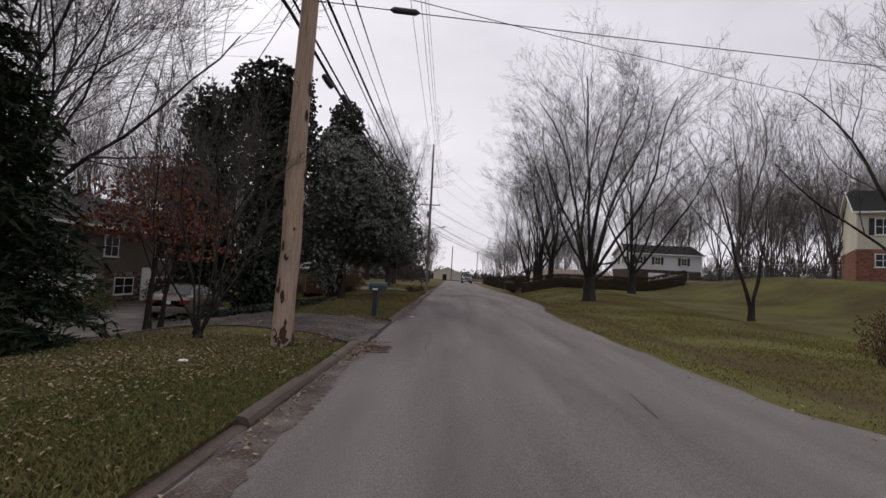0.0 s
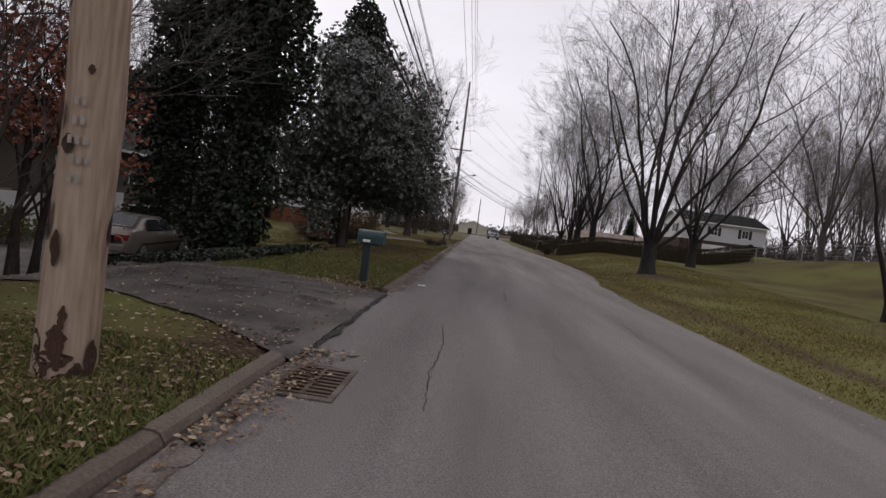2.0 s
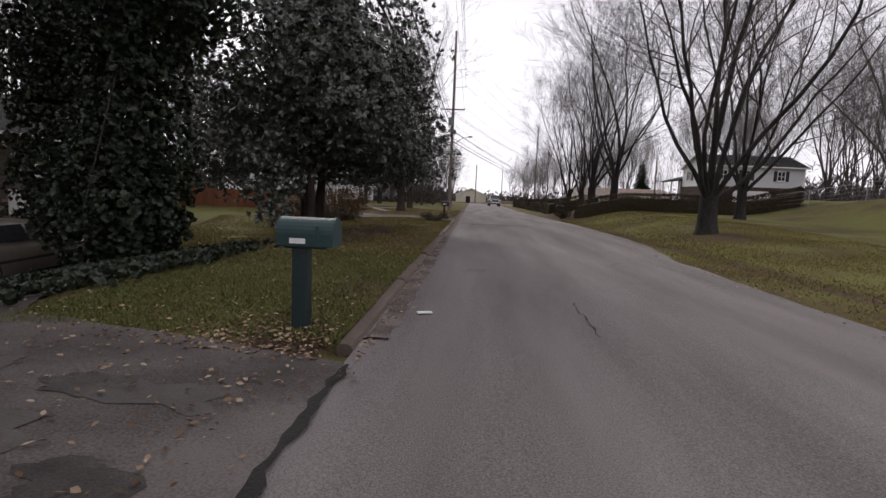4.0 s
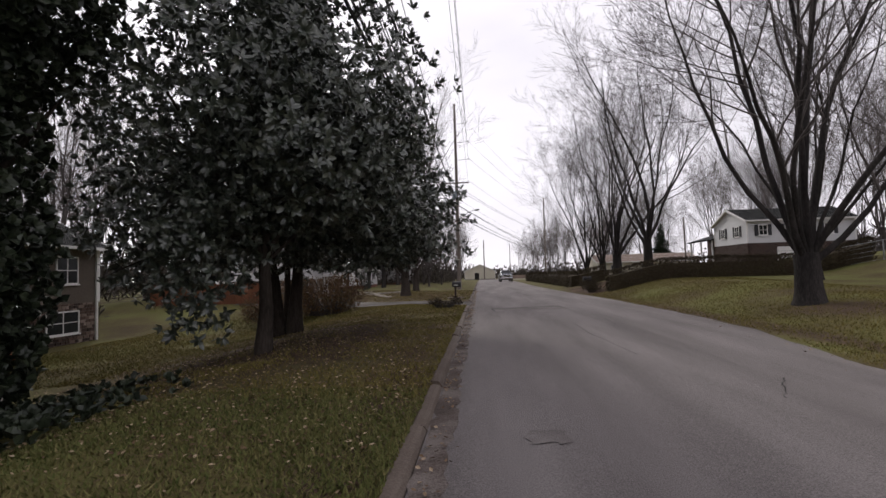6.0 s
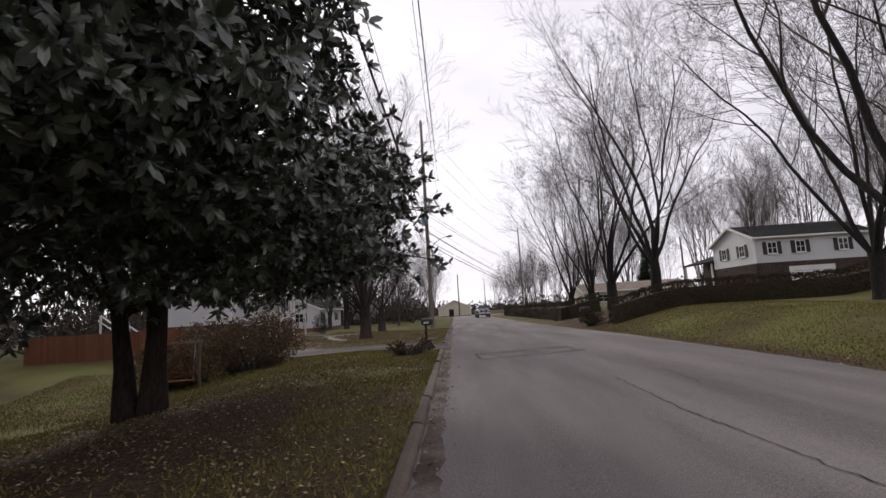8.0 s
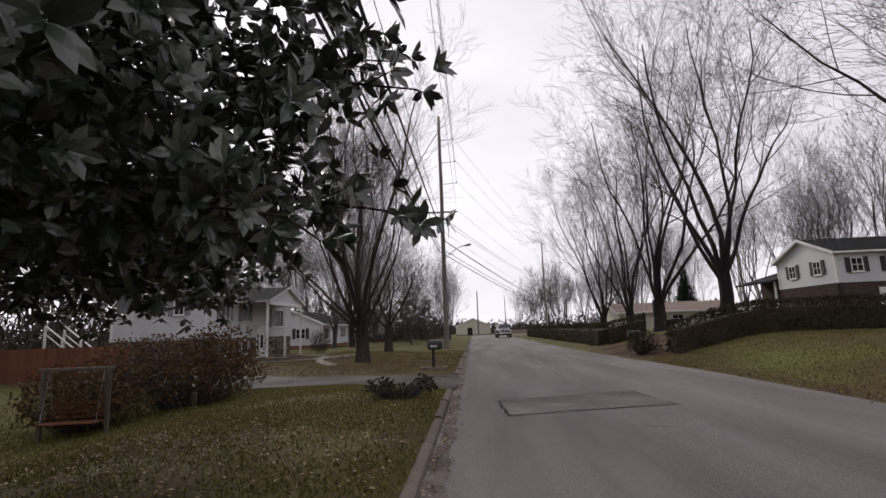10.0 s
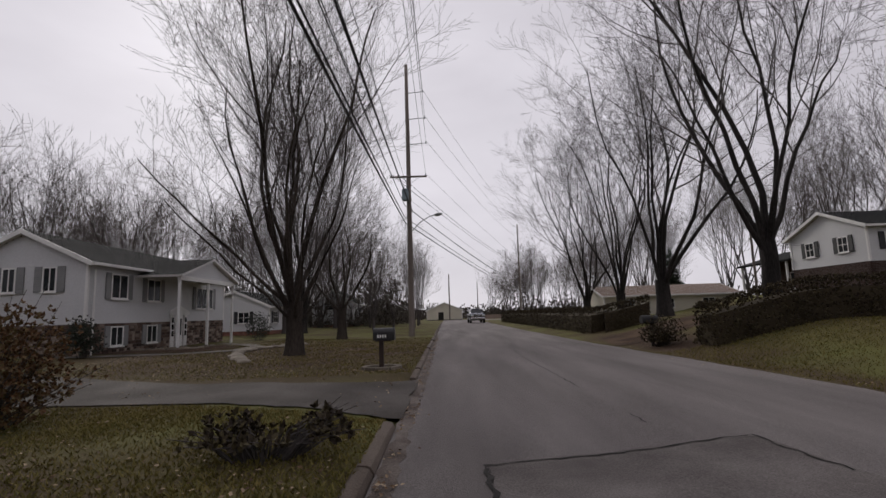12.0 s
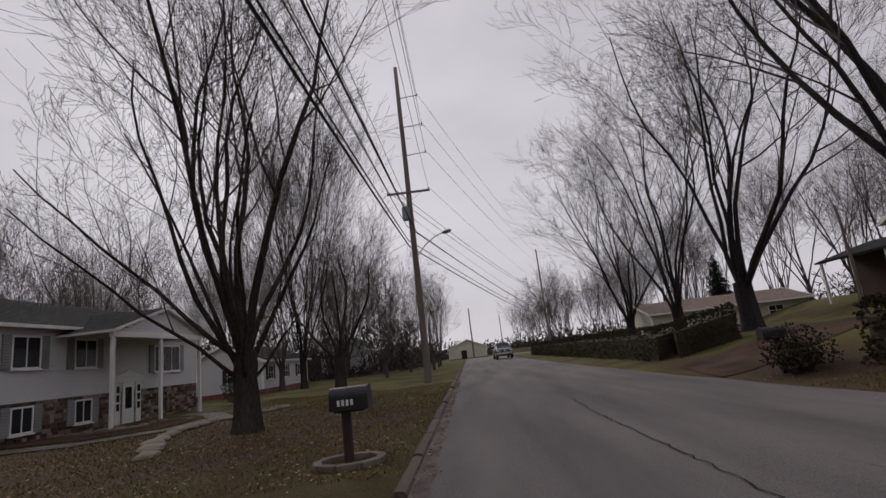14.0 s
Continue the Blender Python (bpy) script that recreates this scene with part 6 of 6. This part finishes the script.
def sedan(m):
    """Local -y is the rear."""
    c = empty("car", m, "champagne four-door sedan parked on the driveway", "car")
    S = []
    for y, w, sill, belt, top, tw in ((-2.28, 0.70, 0.42, 0.72, 0.80, 0.55), (-2.2, 0.82, 0.3, 0.84, 0.95, 0.66), (-1.9, 0.85, 0.24, 0.92, 1.0, 0.7), (-1.6, 0.86, 0.22, 0.93, 1.03, 0.70), (-1.0, 0.87, 0.22, 0.93, 1.36, 0.56), (-0.4, 0.87, 0.22, 0.92, 1.40, 0.55), (0.35, 0.87, 0.22, 0.91, 1.36, 0.56), (1.0, 0.86, 0.22, 0.89, 0.98, 0.68), (1.7, 0.84, 0.24, 0.78, 0.86, 0.66), (2.15, 0.78, 0.3, 0.66, 0.72, 0.6), (2.3, 0.62, 0.42, 0.58, 0.62, 0.5)):
        S.append(section(y, [(w * 0.92, sill), (w, sill + 0.18), (w, belt - 0.1), (w * 0.96, belt), (tw + (w - tw) * 0.25, belt + (top - belt) * 0.7), (tw * 0.85, top), (0, top + 0.015)]))
    loft("body", S, M["car_paint"], c)
    # windows lie just proud of the cabin
    for s in (-1, 1):
        for y0, y1, a, b in ((-0.95, -0.22, 0, 0), (-0.14, 0.62, 0, -0.28)):
            v = [(s * 0.853, y0 - (0.25 if y0 < -0.5 else 0), 0.95), (s * 0.853, y1, 0.94), (s * 0.66, y1 + b, 1.29), (s * 0.66, y0, 1.29)]
            ob = mesh_object("side_window", [tuple(p) for p in v], [(0, 1, 2, 3)], M["glass"], c)
        wm = mesh_object("mirror", *box_data((s * 0.88, 0.55, 0.95), (s * 1.02, 0.68, 1.07)), M["car_paint"], c)
    mesh_object("rear_window", [(-0.62, -1.66, 1.045), (0.62, -1.66, 1.045), (0.5, -1.05, 1.375), (-0.5, -1.05, 1.375)], [(0, 1, 2, 3)], M["glass"], c)
    mesh_object("windscreen", [(-0.64, 1.02, 1.0), (0.64, 1.02, 1.0), (0.5, 0.4, 1.385), (-0.5, 0.4, 1.385)], [(0, 1, 2, 3)], M["glass"], c)
    boxed("rear_bumper", (-0.8, -2.36, 0.32), (0.8, -2.16, 0.56), M["car_paint"], c, bevel=0.05)
    boxed("front_bumper", (-0.78, 2.14, 0.28), (0.78, 2.36, 0.52), M["car_paint"], c, bevel=0.05)
    for s in (-1, 1):
        boxed("tail_lamp", (min(s * 0.45, s * 0.82), -2.27, 0.66), (max(s * 0.45, s * 0.82), -2.12, 0.84), M["lamp_red"], c, bevel=0.02)
        boxed("head_lamp", (min(s * 0.4, s * 0.72), 2.12, 0.55), (max(s * 0.4, s * 0.72), 2.26, 0.68), M["lamp_clear"], c, bevel=0.02)
        boxed("rub_strip", (min(s * 0.865, s * 0.885), -1.3, 0.5), (max(s * 0.865, s * 0.885), 1.2, 0.56), M["tyre"], c)
    boxed("plate_bar", (-0.16, -2.31, 0.66), (0.16, -2.28, 0.8), M["plate_white"], c)
    bm = bmesh.new()
    tube(bm, (-0.66, -2.05, 1.08), (0.66, -2.05, 1.08), 0.03, 0.03, 8)
    tube(bm, (-0.6, -2.05, 0.95), (-0.6, -2.05, 1.08), 0.03, 0.02, 6)
    tube(bm, (0.6, -2.05, 0.95), (0.6, -2.05, 1.08), 0.03, 0.02, 6)
    part("spoiler", bm, M["car_paint"], c)
    for x in (-0.77, 0.77):
        for y in (-1.36, 1.36):
            wheel(c, x, y, 0.31, 0.2)
    return c


def box_data(lo, hi):
    (a, b, c), (d, e, f) = [min(p, q) for p, q in zip(lo, hi)], [max(p, q) for p, q in zip(lo, hi)]
    return [(a, b, c), (d, b, c), (d, e, c), (a, e, c), (a, b, f), (d, b, f), (d, e, f), (a, e, f)], [(3, 2, 1, 0), (4, 5, 6, 7), (0, 1, 5, 4), (1, 2, 6, 5), (2, 3, 7, 6), (3, 0, 4, 7)]


def pickup(m):
    """Local -y is the front."""
    c = empty("pickup_truck", m, "blue-grey pickup truck with a chrome crossbar grille on the road", "pickup truck")
    S = []
    for y, w, sill, belt, top, tw in ((-2.9, 0.84, 0.55, 1.02, 1.12, 0.66), (-2.78, 0.96, 0.5, 1.08, 1.2, 0.78), (-2.2, 0.99, 0.48, 1.14, 1.27, 0.8), (-1.35, 1.0, 0.48, 1.18, 1.33, 0.82), (-0.55, 1.0, 0.48, 1.2, 1.86, 0.66), (0.4, 1.0, 0.48, 1.2, 1.9, 0.68), (1.05, 1.0, 0.48, 1.2, 1.86, 0.68), (1.15, 1.0, 0.48, 1.18, 1.25, 0.9), (2.85, 0.99, 0.52, 1.18, 1.25, 0.9), (2.95, 0.95, 0.6, 1.14, 1.2, 0.86)):
        S.append(section(y, [(w * 0.93, sill), (w, sill + 0.22), (w, belt - 0.12), (w * 0.97, belt), (tw + (w - tw) * 0.25, belt + (top - belt) * 0.75), (tw * 0.86, top), (0, top + 0.02)]))
    loft("body", S, M["truck_paint"], c)
    mesh_object("windscreen", [(-0.78, -1.34, 1.35), (0.78, -1.34, 1.35), (0.6, -0.58, 1.875), (-0.6, -0.58, 1.875)], [(0, 1, 2, 3)], M["glass"], c)
    for s in (-1, 1):
        for y0, y1, k in ((-0.9, 0.0, 0.4), (0.08, 0.9, 0.0)):
            mesh_object("side_window", [(s * 0.965, y0 - 0.1, 1.24), (s * 0.965, y1, 1.24), (s * 0.79, y1, 1.74), (s * 0.79, y0 + k, 1.74)], [(0, 1, 2, 3)], M["glass"], c)
        boxed("mirror", (min(s * 1.0, s * 1.24), -0.95, 1.22), (max(s * 1.0, s * 1.24), -0.85, 1.48), M["tyre"], c, bevel=0.03)
        boxed("head_lamp", (min(s * 0.6, s * 0.93), -2.94, 0.9), (max(s * 0.6, s * 0.93), -2.8, 1.1), M["lamp_clear"], c, bevel=0.03)
    boxed("grille_shell", (-0.58, -2.97, 0.78), (0.58, -2.84, 1.16), M["chrome"], c, "chrome grille surround", bevel=0.04)
    for s in (-1, 1):
        for z in (0.82, 1.0):
            # Openings are dark plates on the shell, inner shade painted
            boxed("grille_opening", (min(s * 0.05, s * 0.52), -2.985, z), (max(s * 0.05, s * 0.52), -2.95, z + 0.125), M["dark"], c)
    boxed("front_bumper", (-0.97, -3.06, 0.5), (0.97, -2.84, 0.74), M["chrome"], c, "chrome front bumper", bevel=0.05)
    boxed("lower_valance", (-0.9, -2.98, 0.36), (0.9, -2.82, 0.5), M["tyre"], c, bevel=0.02)
    for x in (-0.86, 0.86):
        for y in (-1.85, 1.9):
            wheel(c, x, y, 0.39, 0.26)
    return c


sedan(pose(-11.8, 20.9, ground_z(-11.8, 20.9) + 0.03, 0, 0, 9))
pickup(pose(2.6, 98.0, 0.03, 0, 0, 2))


# ---- far woods ----
# Trunks and twigs use paler colours here to paint in distance haze
far_kinds = []
for i in range(4):
    far_kinds.append(bare_tree("bare_tree", pose(0, 0, -60), 200 + i, (2.0, 0.19), stems_fan(60 + i, 7, (4, 24), (9, 13), (0.06, 0.1), (1.0, 2.0)), (6, 6, 3), "leafless tree in the woods behind the houses", top=3, rmin=0.008, bark="twig", twig="twig_haze", group="bare trees behind the houses"))
rw = random.Random(77)
spots = []
for i in range(26):
    spots.append((rw.uniform(-46, -23), rw.uniform(36, 100)))
for i in range(14):
    spots.append((rw.uniform(-40, -28), rw.uniform(-2, 40)))
for i in range(20):
    spots.append((rw.uniform(26, 62), rw.uniform(62, 105)))
for i in range(22):
    spots.append((rw.uniform(34, 66), rw.uniform(40, 66)))
for i in range(14):
    spots.append((rw.uniform(-30, -14), rw.uniform(88, 140)))
for i in range(12):
    spots.append((rw.uniform(15, 28), rw.uniform(88, 118)))
for i in range(16):
    spots.append((rw.uniform(9, 34), rw.uniform(136, 165)))
for i in range(14):
    spots.append((rw.uniform(30, 52), rw.uniform(46, 64)))
for i in range(16):
    spots.append((rw.choice((-1, 1)) * rw.uniform(14, 70), rw.uniform(150, 210)))
spots += [(-17.5, 11.5), (-20.0, 13.5), (-22.5, 40.5), (-12.0, 4.5), (23.0, 19.5), (27, 27), (23.5, 41.0), (30.0, 39.0), (-24.5, 47.5), (-26, 54), (-25, 60.5), (-23.5, 66), (-27.5, 71), (-20, 76), (-17, 82), (-14.5, 72), (-22, 90), (-29, 44), (-31, 58), (-13.5, 86), (-30, 66)]
for i, (x, y) in enumerate(spots):
    k = far_kinds[i % 4]
    s = rw.uniform(0.75, 1.15)
    t = copy_thing(k, pose(x, y, ground_z(x, y), 0, 0, rw.uniform(0, 360)) @ Matrix.Diagonal((s, s, s * rw.uniform(0.9, 1.1), 1)))
for i in range(12):
    x, y = rw.uniform(-11, -4.6), rw.uniform(76, 118)
    s = rw.uniform(0.45, 0.75)
    copy_thing(far_kinds[i % 4], pose(x, y, ground_z(x, y), 0, 0, rw.uniform(0, 360)) @ Matrix.Diagonal((s, s, s, 1)))
for k in far_kinds:
    for o in (*k.children_recursive, k):
        bpy.data.objects.remove(o)
# undergrowth under the woods
under = []
rv = random.Random(18)
for i in range(7000):
    x, y = rv.uniform(-40, -6.5 - 2 * rv.random()), rv.uniform(86, 130)
    under.append((Vector((x, y, ground_z(x, y) + rv.uniform(0, 7) * rv.uniform(0.05, 1) ** 1.5)), Vector((rv.uniform(-1, 1), rv.uniform(-1, 1), 1))))
ru = random.Random(8)
for i in range(5200):
    x, y = ru.uniform(-45, -22), ru.uniform(5, 100)
    under.append((Vector((x, y, ground_z(x, y) + ru.uniform(0.1, 5.0) * ru.uniform(0.3, 1))), Vector((ru.uniform(-1, 1), ru.uniform(-1, 1), 1.2))))
# Undergrowth on the right, its colour paled to imitate haze
pale = []
for i in range(4200):
    x, y = ru.uniform(29, 68), ru.uniform(43, 82)
    pale.append((Vector((x, y, ground_z(x, y) + ru.uniform(0, 4.0) * ru.random() ** 1.6)), Vector((ru.uniform(-1, 1), ru.uniform(-1, 1), 1.2))))
tagged(leaf_mesh(pale, 0.9, M["twig_haze"], "undergrowth", None, "", 6, 0.1, 4), "leafless undergrowth behind the wire fence, haze painted into its pale colour", "undergrowth", kind="stuff")
tagged(leaf_mesh(under, 0.9, M["woods"], "undergrowth", None, "", 4, 0.13, 4), "grey-brown leafless undergrowth among the trees", "undergrowth", kind="stuff")
# a low band of distant thicket
bank = []
rb = random.Random(5)
for i in range(12000):
    a = rb.uniform(-1.2, 1.2)
    d = rb.uniform(150, 210)
    x, y = math.sin(a) * d, 20 + math.cos(a) * d
    if y < 146:
        continue
    bank.append((Vector((x, y, rb.uniform(0, 7.0) * rb.random() * (0.55 + 0.45 * step(4, 14, abs(x - 3))) + 0.1)), Vector((rb.uniform(-1, 1), rb.uniform(-1, 1), 1))))
for i in range(9000):
    a = rb.uniform(-1.2, 1.2)
    d = rb.uniform(128, 150)
    bank.append((Vector((math.sin(a) * d, 20 + math.cos(a) * d, rb.uniform(-0.3, 2.6) * rb.random())), Vector((rb.uniform(-1, 1), rb.uniform(-1, 1), 1))))
tagged(leaf_mesh(bank, 0.9, M["woods"], "thicket", None, "", 3, 0.4, 3), "grey-brown distant thicket along the horizon", "thicket", kind="stuff")


# ---- fallen leaves and grass ----
def scatter_leaves(name, spots, size, seed, label, mat="dead_leaf"):
    r = random.Random(seed)
    vs, fs = [], []
    for x, y, z in spots:
        s = size * r.uniform(0.55, 1.3)
        a = r.uniform(0, 6.283)
        m = Matrix.Translation((x, y, z + 0.012)) @ Matrix.Rotation(a, 4, "Z") @ Matrix.Rotation(r.uniform(-0.5, 0.5), 4, "X") @ Matrix.Rotation(r.uniform(-0.4, 0.4), 4, "Y")
        c = r.uniform(0.05, 0.35)
        b = len(vs)
        for px, py, pz in ((-0.5, 0, 0.1 * c), (-0.1, 0.32, c * 0.5), (0.05, 0.0, 0), (-0.1, -0.32, c * 0.5), (0.28, 0.2, c * 0.4), (0.28, -0.2, c * 0.4), (0.55, 0, c * 0.3)):
            q = m @ Vector((px * s, py * s, pz * s))
            vs.append((q.x, q.y, q.z))
        fs += [(b, b + 2, b + 1), (b, b + 3, b + 2), (b + 1, b + 2, b + 4), (b + 3, b + 5, b + 2), (b + 2, b + 6, b + 4), (b + 2, b + 5, b + 6)]
    return tagged(mesh_object(name, vs, fs, M[mat]), label, "fallen leaves", kind="stuff")


rl = random.Random(99)
ls = []
for i in range(16000):
    y = rl.uniform(-3, 62)
    x = -2.3 - abs(rl.gauss(0, 4.2))
    if x < -15 or (y > 38 and rl.random() < 0.6):
        continue
    if noise.noise((x * 0.35, y * 0.35, 5)) < rl.uniform(-0.5, 0.35):
        continue
    on_drive = (9.4 < y < 14.4 and x > -8) or (38.4 < y < 42.0 and x > -8)
    ls.append((x, y, drive_z(x, y) + 0.035 if on_drive else ground_z(x, y) + 0.015))
for i in range(34000):
    y = rl.uniform(-1, 9.5)
    x = rl.uniform(-13, -3.0)
    if noise.noise((x * 0.4, y * 0.4, 9)) - 0.14 * (x + 5) > rl.uniform(-0.3, 0.5):
        ls.append((x, y, ground_z(x, y) + 0.015))
for i in range(3200):
    y = rl.choice((rl.uniform(-3, 9), rl.uniform(13.5, 36), rl.uniform(30, 60)))
    x = -1.97 + abs(rl.gauss(0, 0.12)) * (1 + noise.noise((y, 0, 2)))
    if noise.noise((y * 1.3, 1, 4)) > rl.uniform(-0.3, 0.4):
        ls.append((x, y, 0.015))
for i in range(1500):
    x, y = -2.2 - abs(rl.gauss(0, 1.3)), rl.uniform(5.5, 10.2)
    ls.append((x, y, ground_z(x, y) + 0.016))
for i in range(420):
    x, y = -1.98 + abs(rl.gauss(0, 0.22)), rl.uniform(7.6, 9.9)
    ls.append((x, y, 0.03))
for i in range(700):
    x, y = -2.2 - abs(rl.gauss(0, 1.0)), 14.2 + abs(rl.gauss(0, 0.6))
    ls.append((x, y, ground_z(x, y) + 0.016))
for i in range(900):
    x, y = rl.uniform(-7.5, -2.1), rl.uniform(9.6, 14.4)
    ls.append((x, y, drive_z(x, y) + 0.036))
for i in range(900):
    y = rl.uniform(2, 50)
    x = right_edge(y) + rl.gauss(0.25, 0.4)
    ls.append((x, y, max(ground_z(x, y), 0.0) + 0.012))
for i in range(7500):
    x, y = rl.uniform(-10.5, -2.3), rl.uniform(19, 35)
    ls.append((x, y, ground_z(x, y) + 0.012))
for i in range(2600):
    x, y = rl.uniform(-16, -8), rl.uniform(24, 40)
    ls.append((x, y, ground_z(x, y) + 0.02))
for i in range(9000):
    x, y = rl.uniform(-12, -2.3), rl.uniform(43, 60)
    ls.append((x, y, ground_z(x, y) + 0.012))
scatter_leaves("fallen_leaves", ls, 0.046, 3, "tan and brown fallen leaves over lawn, kerb and driveway")


def grass_patch(name, n, area, seed, label, h=(0.025, 0.07), keep=None, mat="grass"):
    r = random.Random(seed)
    vs, fs = [], []
    x0, x1, y0, y1 = area
    while len(fs) < n:
        x, y = r.uniform(x0, x1), r.uniform(y0, y1)
        if keep and not keep(x, y, r):
            continue
        z = ground_z(x, y)
        a, hh = r.uniform(0, 6.283), r.uniform(*h)
        w = 0.007 + 0.006 * r.random()
        dx, dy = math.cos(a) * w, math.sin(a) * w
        lx, ly = r.gauss(0, 0.6) * hh, r.gauss(0, 0.6) * hh
        b = len(vs)
        vs += [(x - dx, y - dy, z), (x + dx, y + dy, z), (x + lx, y + ly, z + hh)]
        fs.append((b, b + 1, b + 2))
    return tagged(mesh_object(name, vs, fs, M[mat]), label, "grass", kind="stuff")


def left_lawn(x, y, r):
    if (9.2 < y < 14.6 and x > -9) or (38.35 + 0.4 * (-2.0 - x) < y < 41.9 + 0.22 * (-2.0 - x)) or (x < -5.8 and 14 < y < 20):
        return False
    if y < 9.5 and x < -4.6 + 1.2 * noise.noise((x, y, 3)) and r.random() < 0.8:
        return False
    if ((x + 6) / 4.6) ** 2 + ((y - 26.8) / 6.6) ** 2 + 0.8 * noise.noise((x, y, 6)) < r.uniform(0.1, 1.3) and r.random() < 0.9:
        return False
    return noise.noise((x * 0.5, y * 0.5, 1)) + 0.25 > r.uniform(-0.5, 0.5)


def right_lawn(x, y, r):
    if x < right_edge(y) + 0.05:
        return r.random() < 0.15 and x > right_edge(y) - 0.12
    return noise.noise((x * 0.4, y * 0.4, 1)) + 0.3 > r.uniform(-0.5, 0.5)


grass_patch("grass", 110000, (-7.5, -2.14, -1.5, 9.4), 1, "short patchy green and straw-coloured winter grass", h=(0.02, 0.055), keep=left_lawn)
grass_patch("grass", 50000, (-7.5, -2.14, 14.4, 21.5), 3, "short patchy green and straw-coloured winter grass", h=(0.02, 0.055), keep=left_lawn)
grass_patch("grass", 60000, (-8.5, -2.14, 21, 41), 4, "thin patchy winter grass among fallen leaves", h=(0.02, 0.055), keep=left_lawn, mat="grass_dry")
grass_patch("grass", 110000, (4.0, 13, 3, 47), 2, "short patchy olive winter grass", h=(0.02, 0.06), keep=right_lawn, mat="grass_dry")
grass_patch("grass", 60000, (-17, -8.5, 26, 41), 5, "thin patchy winter grass behind the magnolias", h=(0.03, 0.07), keep=left_lawn, mat="grass_dry")
grass_patch("grass", 34000, (-11, -2.14, 43, 62), 6, "thin patchy winter grass on the front lawn", h=(0.02, 0.06), keep=left_lawn, mat="grass_dry")
# ivy ground cover beside the car
iv = []
ri = random.Random(12)
for i in range(2600):
    x, y = ri.gauss(-7.4, 1.0), ri.gauss(18.6, 1.6)
    if x > -5.4 - 0.5 * ri.random() or y < 15.0:
        continue
    iv.append((Vector((x, y, ground_z(x, y) + 0.03 + 0.12 * ri.random())), Vector((ri.uniform(-1, 1), ri.uniform(-1, 1), 1.5))))
tagged(leaf_mesh(iv, 0.12, M["ivy"], "ivy", None, "", 7, 0.85, 4), "low carpet of dark green ivy beside the driveway", "ivy", kind="stuff")
